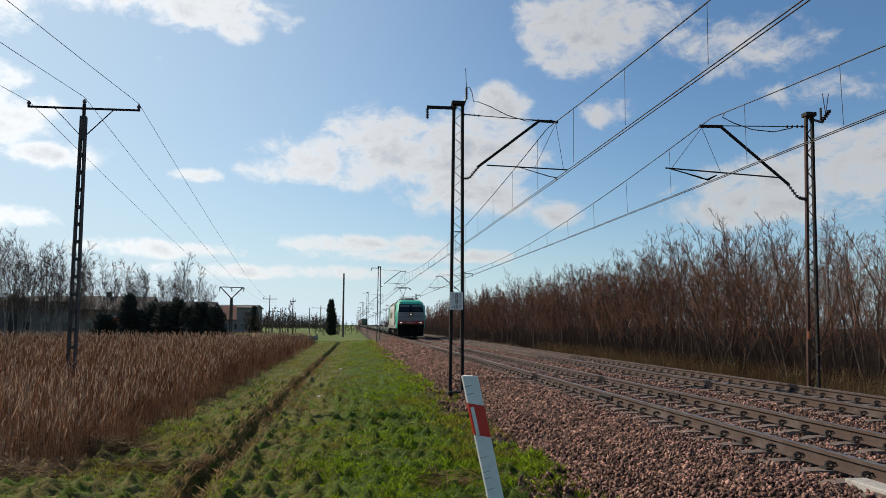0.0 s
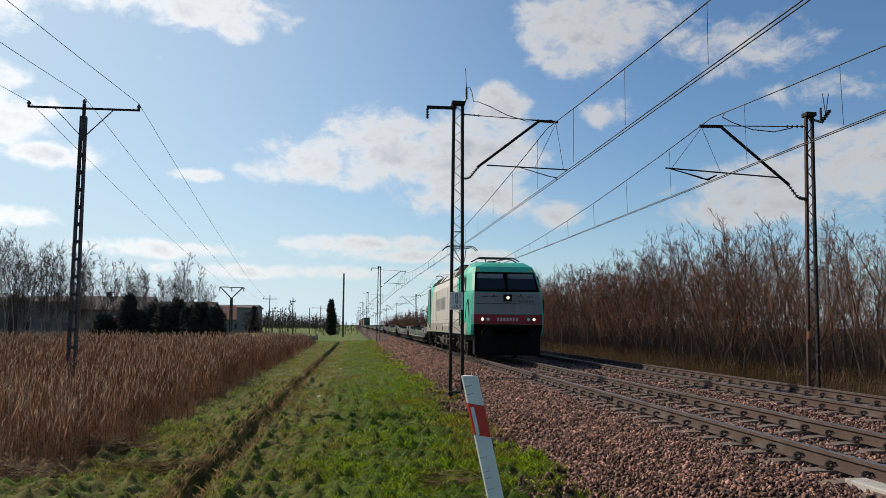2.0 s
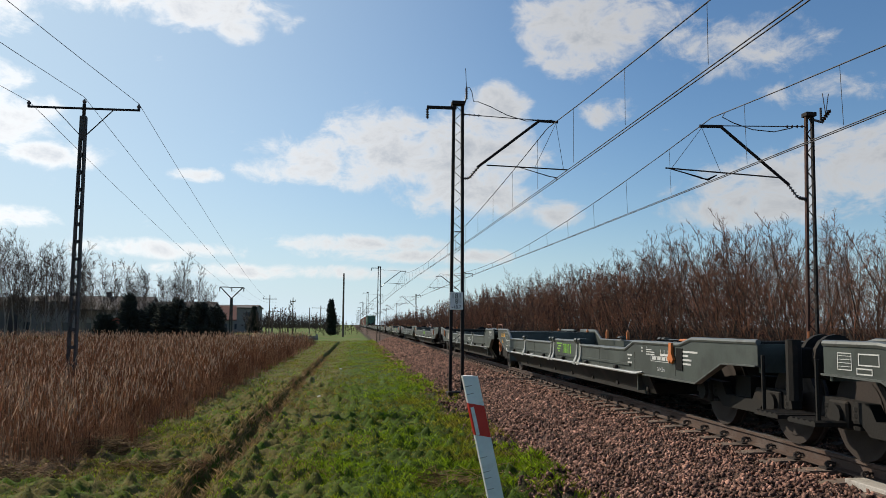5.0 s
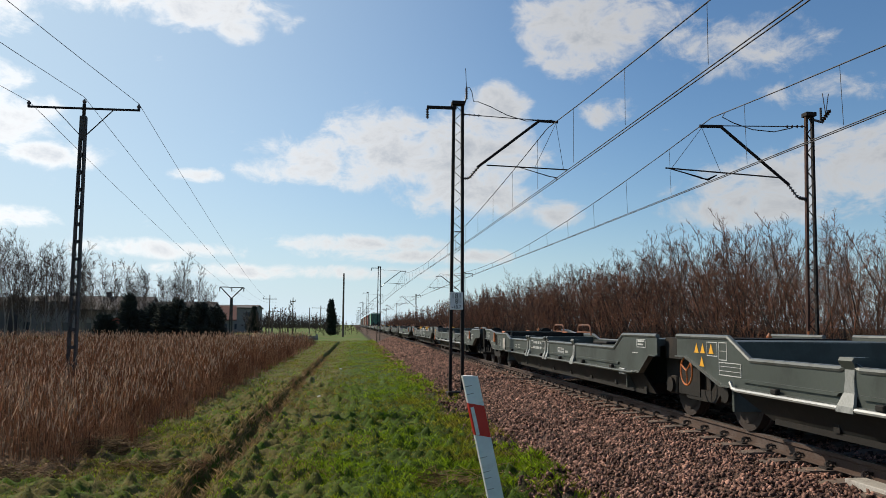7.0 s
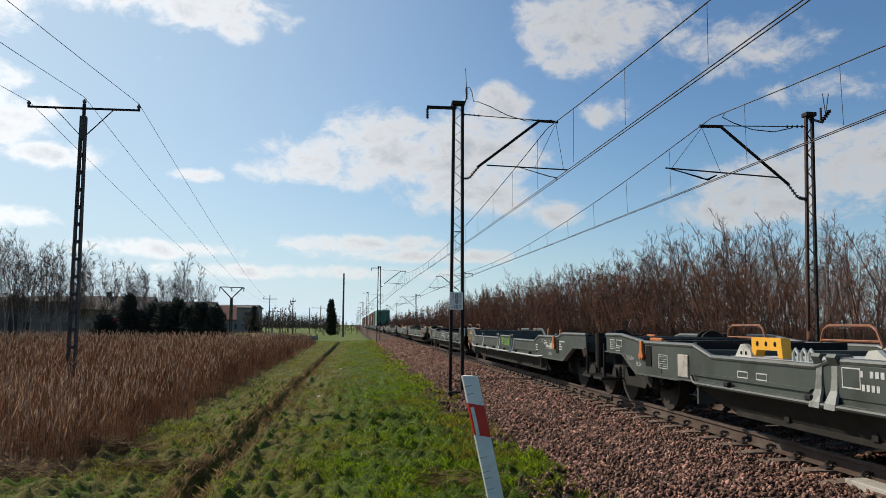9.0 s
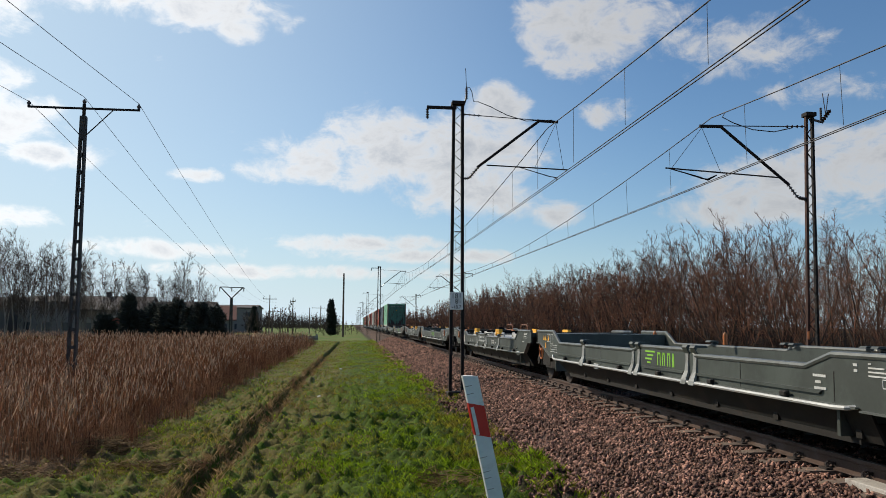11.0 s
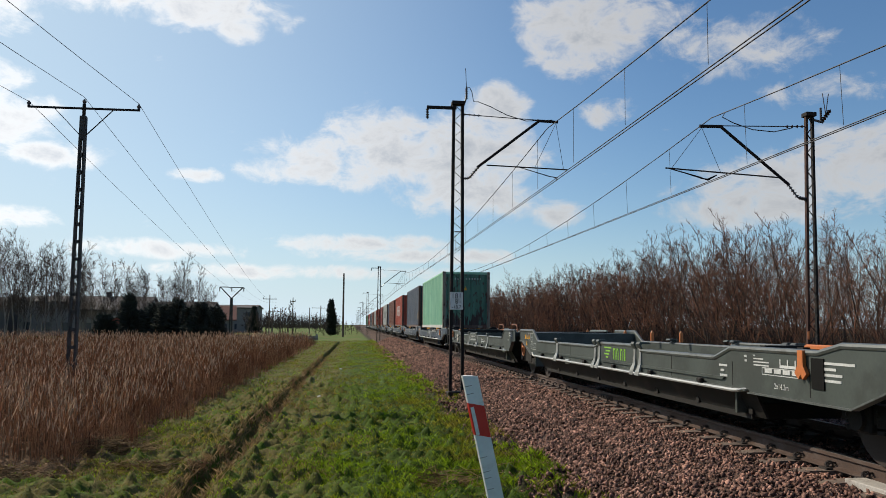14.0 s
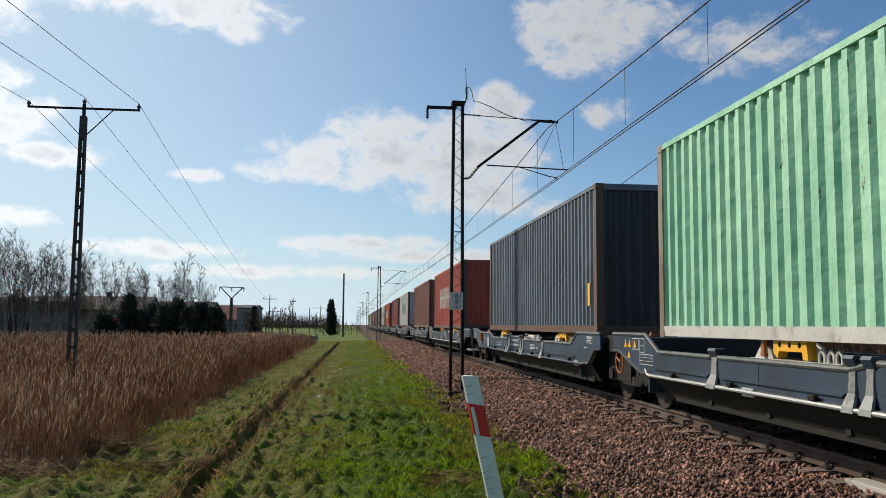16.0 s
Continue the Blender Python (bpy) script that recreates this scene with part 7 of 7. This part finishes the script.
            box(bmf, s * (HW - 0.02), s * (HW + 0.003), *sorted((P(0, 0.72, 0)[1], P(0, 2.45, 0)[1])), 0.955, 1.42)
            part("sill_panel", bmf, M_LGREY, c, "warm grey sill below the cab door")
            bmf = bmesh.new()
            tube(bmf, [P(s * 1.42, 0.35, 1.4), P(s * 1.46, 0.42, 2.3), P(s * 1.47, 0.8, 2.1), P(s * 1.50, 1.0, 1.4)], 0.016, 5)
            part("corner_rail", bmf, M_BLACK, c)
            bmf = bmesh.new()
            for z in (0.32, 0.55, 0.78):
                box(bmf, s * 1.22, s * 1.46, *sorted((P(0, 2.06, 0)[1], P(0, 2.48, 0)[1])), z, z + 0.03)
            for y in (2.06, 2.48):
                rod(bmf, P(s * 1.42, y, 0.3), P(s * 1.42, y, 0.98), 0.02, 5)
            part("step", bmf, M_LBOGIE, c, "dusty steel cab step ladder")
            bmf = bmesh.new()
            rod(bmf, P(s * 0.875, 0.3, 1.02), P(s * 0.875, -0.45, 1.02), 0.11, 12)
            rod(bmf, P(s * 0.875, -0.45, 1.02), P(s * 0.875, -0.53, 1.02), 0.21, 18)
            part("buffer", bmf, M_BLACK, c, "black round buffer")
            triangle_mark(c, -HW - 0.004, P(0, 0.9, 0)[1], 1.62, 0.16, M_YELLOW) if s < 0 else None
        bmf = bmesh.new()
        box(bmf, -0.16, 0.16, *((L - 0.22, L - 0.04) if flip else (0.04, 0.22)), 2.22, 2.48, 0.02)
        part("top_light_box", bmf, M_LDARK, c)
        bmf = bmesh.new()
        rod(bmf, P(0, 0.2, 2.35), P(0, 0.02, 2.35), 0.06, 14)
        part("top_light", bmf, M_LAMP if not flip else M_LAMPOFF, c, "lit upper headlight" if not flip else "")
        bmf = bmesh.new()
        prism(bmf, [P(0, y, z)[1:] for y, z in [(0.34, 0.99), (0.16, 0.95), (0.10, 0.25), (0.18, 0.20), (0.55, 0.25), (0.6, 0.99)]], -1.25, 1.25)
        part("snow_plough", bmf, M_BLACK, c, "black obstacle deflector")
        bmf = bmesh.new()
        box(bmf, -0.07, 0.07, *sorted((P(0, 0.2, 0)[1], P(0, -0.45, 0)[1])), 0.92, 1.02)
        tube(bmf, [P(0.3, 0.2, 0.8), P(0.3, -0.2, 0.5), P(0.25, 0.0, 0.35)], 0.03, 6)
        tube(bmf, [P(-0.3, 0.2, 0.8), P(-0.3, -0.2, 0.45), P(-0.25, 0.0, 0.35)], 0.03, 6)
        part("coupler", bmf, M_BLACK, c)
        return c

    cab(False)
    cab(True)
    bm = bmesh.new()
    box(bm, -1.2, 1.2, 0.9, L - 0.9, 0.72, 1.02)
    part("underframe", bm, M_LDARK, w, "dark underframe")
    bm = bmesh.new()
    box(bm, -1.25, 1.25, 7.4, 10.6, 0.32, 0.80, 0.06)
    part("equipment_box", bm, M_LBOGIE, w, "dark dusty underfloor equipment box")
    for s in (-1, 1):
        for y in (7.0, 10.95):
            bm = bmesh.new()
            rod(bm, (s * 1.2, y - 0.35, 0.58), (s * 1.2, y + 0.35, 0.58), 0.15, 14)
            part("air_tank", bm, M_LBOGIE, w, "dark cylindrical air tank")
        for ya, yb in ((8.0, 8.6), (9.3, 10.2)):
            bm = bmesh.new()
            box(bm, s * 1.2, s * 1.38, ya, yb, 0.42, 0.82, 0.03)
            part("locker", bm, M_LBOGIE, w, "grimy dark underfloor locker")
        for y in (5.9, 6.4, 11.6, 12.1):
            bm = bmesh.new()
            bar(bm, (s * 1.3, y - 0.1, 0.85), (s * 1.28, y + 0.1, 0.45), 0.12, 0.06)
            part("hanger_bracket", bm, M_LBOGIE, w)
        bm = bmesh.new()
        tube(bm, [(s * 1.33, 5.6, 0.72), (s * 1.34, 7.2, 0.66), (s * 1.34, 10.8, 0.68), (s * 1.33, 12.4, 0.74)], 0.03, 6)
        part("conduit", bm, M_LBOGIE, w)
    for y in (4.0, L - 4.0):
        fr = bogie(w, y, 2.6, M_LBOGIE, 1.12)
        bm = bmesh.new()
        for s in (-1, 1):
            for d in (-0.95, -0.35, 0.35, 0.95):
                rod(bm, (s * 1.12, y + d, 0.55), (s * 1.12, y + d, 0.95), 0.11, 10)
            bar(bm, (s * 1.24, y - 0.5, 0.9), (s * 1.24, y - 0.2, 0.4), 0.09, 0.06)
            bar(bm, (s * 1.24, y + 0.5, 0.9), (s * 1.24, y + 0.2, 0.4), 0.09, 0.06)
        part("spring", bm, M_LBOGIE, fr)
    # side mark: large plain shapes
    x = -HW - 0.004
    # plain open blocks stand for the company lettering, with a ring of leaf shapes round its start
    mark = base("company_mark", pose(0, 0, 0), "large grey company mark with green leaf dots", "")
    mark.parent = w
    for k in range(8):
        y, top = 12.22 - k * 0.555, 2.60 + 0.005 * k
        bm = bmesh.new()
        if k in (0, 1, 2, 3, 4):
            prism(bm, [(y - 0.38, 2.03), (y - 0.28, 2.03), (y - 0.20, top - 0.1), (y - 0.1, top - 0.1), (y - 0.04, 2.03), (y + 0.05, 2.03), (y - 0.02, top), (y - 0.30, top)], x - 0.004, x)
        else:
            prism(bm, [(y - 0.36, 2.03), (y - 0.26, 2.03), (y - 0.26, top - 0.28), (y - 0.10, 2.03), (y, 2.03), (y, top), (y - 0.1, top), (y - 0.1, top - 0.3), (y - 0.26, top), (y - 0.36, top)], x - 0.004, x)
        part("mark_block", bm, M_GREYLOGO, mark)
    for k in range(8):
        a = radians(-78 + k * 25)
        bm = bmesh.new()
        bmesh.ops.create_cone(bm, cap_ends=True, segments=14, radius1=0.075, radius2=0.075, depth=0.004,
                              matrix=Matrix.Translation((x - 0.002, 11.85 + 0.42 * math.cos(a), 2.28 + 0.66 * math.sin(a))) @ Matrix.Rotation(radians(90), 4, "Y") @ Matrix.Diagonal((1.6, 0.9, 1, 1)))
        part("mark_dot", bm, M_LIME, mark)
    mark_bars(w, x, 6.75, 1.35, [[(0.0, 0.11), (0.14, 0.11), (0.28, 0.11), (0.46, 0.11), (0.60, 0.3), (1.0, 0.11), (1.14, 0.11), (1.28, 0.11), (1.48, 0.24), (1.8, 0.2)]], M_WMARK, h=0.085)
    for y in (6.45, 9.1, 12.0, 15.0):
        bm = bmesh.new()
        box(bm, x - 0.004, x, y - 0.11, y + 0.11, 1.06, 1.24, 0.003)
        part("recess", bm, M_BLACK, w)
    for y in (13.86, 3.2):
        frame_bars(w, x, y, y + 0.55, 1.11, 1.385, w=0.01, inner=1)
        for txt, z in (("140", 1.318), ("160", 1.178)):
            frame_bars(w, x, y + 0.60, y + 0.86, z - 0.066, z + 0.066, w=0.008)
            side_text(txt, 0.11, x, y + 0.73, z, M_WMARK, w)
    for y in (4.6, 5.0, 7.6, 10.4, 11.3):
        bm = bmesh.new()
        box(bm, x - 0.003, x, y - 0.015, y + 0.015, 1.0, 1.06)
        part("tick_mark", bm, M_WMARK, w)
    # roof gear
    bm = bmesh.new()
    for y in np.arange(4.6, 14, 1.3):
        for xx in (-0.5, 0.5):
            insulator(bm, (xx, y, 3.80), (xx, y, 4.02), 0.07, 3)
    part("roof_insulators", bm, M_INSUL, w)
    bm = bmesh.new()
    for xx in (-0.5, 0.5):
        tube(bm, [(xx, 4.6, 4.04), (xx, 13.4, 4.04)], 0.025, 6)
    part("roof_busbar", bm, M_LDARK, w)

    def pantograph(y, up, d):
        bm2 = bmesh.new()
        z = 4.0 if up else 3.92
        box(bm2, -0.6, 0.6, y - 0.5, y + 0.5, z - 0.1, z - 0.04)
        if up:
            knee = (0, y + d * 1.25, z + 0.72)
            head = (0, y + d * 0.05, 5.55)
            rod(bm2, (0, y - d * 0.35, z), knee, 0.05, 8)
            for s in (-1, 1):
                rod(bm2, (s * 0.1, y + d * 1.25, z + 0.72), (s * 0.35, y + d * 0.05, 5.5), 0.025, 6)
            rod(bm2, (-0.55, head[1], 5.52), (0.55, head[1], 5.52), 0.025, 6)
            for k in (-0.28, 0.28):
                tube(bm2, [(-0.95, head[1] + k, 5.38), (-0.78, head[1] + k, 5.55), (-0.6, head[1] + k, 5.62), (0.6, head[1] + k, 5.62), (0.78, head[1] + k, 5.55), (0.95, head[1] + k, 5.38)], 0.025, 6)
            rod(bm2, (-0.5, head[1] - 0.28, 5.6), (-0.5, head[1] + 0.28, 5.6), 0.02, 6)
            rod(bm2, (0.5, head[1] - 0.28, 5.6), (0.5, head[1] + 0.28, 5.6), 0.02, 6)
        else:
            rod(bm2, (0, y - d * 0.6, z), (0, y + d * 1.0, z + 0.12), 0.05, 8)
            for s in (-1, 1):
                rod(bm2, (s * 0.1, y + d * 1.0, z + 0.12), (s * 0.4, y - d * 0.7, z + 0.10), 0.025, 6)
            for k in (-0.28, 0.28):
                yy = y - d * 0.7 + k
                tube(bm2, [(-0.95, yy, z + 0.0), (-0.7, yy, z + 0.14), (0.7, yy, z + 0.14), (0.95, yy, z + 0.0)], 0.025, 6)
        part("pantograph", bm2, M_LDARK, w, "raised dark pantograph" if up else "folded dark pantograph")

    pantograph(14.2, True, -1)
    pantograph(11.0, False, 1)
    pantograph(6.6, False, -1)
    pantograph(3.6, False, 1)
    return w


LOCO = build_loco()
GREY_LABEL = "grey-green articulated pocket wagon with low cut-out sides"
wagons = []
plain = build_wagon(M_WAGON, GREY_LABEL + ", empty", 0, False)
saddled = build_wagon(M_WAGON, GREY_LABEL + ", with white trailer saddles", 1, False)
bluew = build_wagon(M_WBLUE, "blue-grey articulated pocket wagon carrying containers", 2, True)
KINDS = [0, 0, 0, 1, 0, 1, 1, 0] + [2] * 7
protos = {0: plain, 1: saddled, 2: bluew}
used = set()
for k in KINDS:
    if k in used:
        wagons.append(copy_thing(protos[k], pose(0, 0, 0)))
    else:
        used.add(k)
        wagons.append(protos[k])


RUST = (0.12, 0.05, 0.03)
M_CFRAME = container_paint("rusty_container_frame", (0.085, 0.055, 0.04), RUST, 0.9)
M_PALEFRAME = container_paint("pale_rusting_frame", (0.27, 0.26, 0.20), RUST, 1.5, 0.8)
PAINT = {
    "green": (container_paint("faded_mint_paint", (0.31, 0.57, 0.39), (0.18, 0.43, 0.29), 0.45, 0.9, 0.9), "faded mint-green dented shipping container with rusty frame"),
    "blue": (container_paint("dull_blue_grey_paint", (0.115, 0.14, 0.185), (0.075, 0.085, 0.10), 0.2), "dull blue-grey corrugated shipping container"),
    "red": (container_paint("bright_red_paint", (0.42, 0.075, 0.035), (0.30, 0.05, 0.03), 0.3), "orange-red shipping container with pale lettering shapes"),
    "brown": (container_paint("rust_brown_paint", (0.22, 0.085, 0.055), (0.15, 0.06, 0.045), 0.4), "rust-brown corrugated shipping container"),
    "white": (container_paint("greyish_white_paint", (0.55, 0.56, 0.55), (0.38, 0.36, 0.33), 0.3), "greyish white shipping container"),
    "maroon": (container_paint("dark_red_paint", (0.28, 0.05, 0.04), (0.18, 0.04, 0.035), 0.4), "dark red shipping container"),
}
# End walls turned from the sun: side colours darkened for shade, plus real rust.
SHADED_END_PAINT = {"green": container_paint("shaded_rusting_green_end_paint", (0.085, 0.20, 0.135), (0.05, 0.13, 0.09), 1.4, foot=0.30), "blue": container_paint("shaded_blue_end_paint", (0.022, 0.026, 0.036), (0.015, 0.017, 0.022), 0.4)}
LOAD = ["green", "blue", "red", "brown", "white", "maroon", "red", "white", "brown", "blue", "red", "maroon", "green", "brown"]
boxes, box_proto = [], {}
for i, c in enumerate(LOAD):
    if c not in box_proto:
        box_proto[c] = build_container(PAINT[c][0], M_PALEFRAME if c == "green" else M_CFRAME, PAINT[c][1], c)
        boxes.append(box_proto[c])
    else:
        boxes.append(copy_thing(box_proto[c], pose(0, 0, 0)))


def motions():
    times = [i * 0.5 for i in range(33)]

    def run(ob, s0, z=0.0):
        walk(ob, [(t, pose(0, s0 - travel(t), z)) for t in times])

    run(LOCO, LOCO_S)
    for k, wg in enumerate(wagons):
        run(wg, WAGON_S + k * PITCH - 0.25)
    for i, c in enumerate(boxes):
        s = 376.3 + (i // 2) * PITCH + (15.4 if i % 2 else 0.0)
        run(c, s, 1.148)


motions()
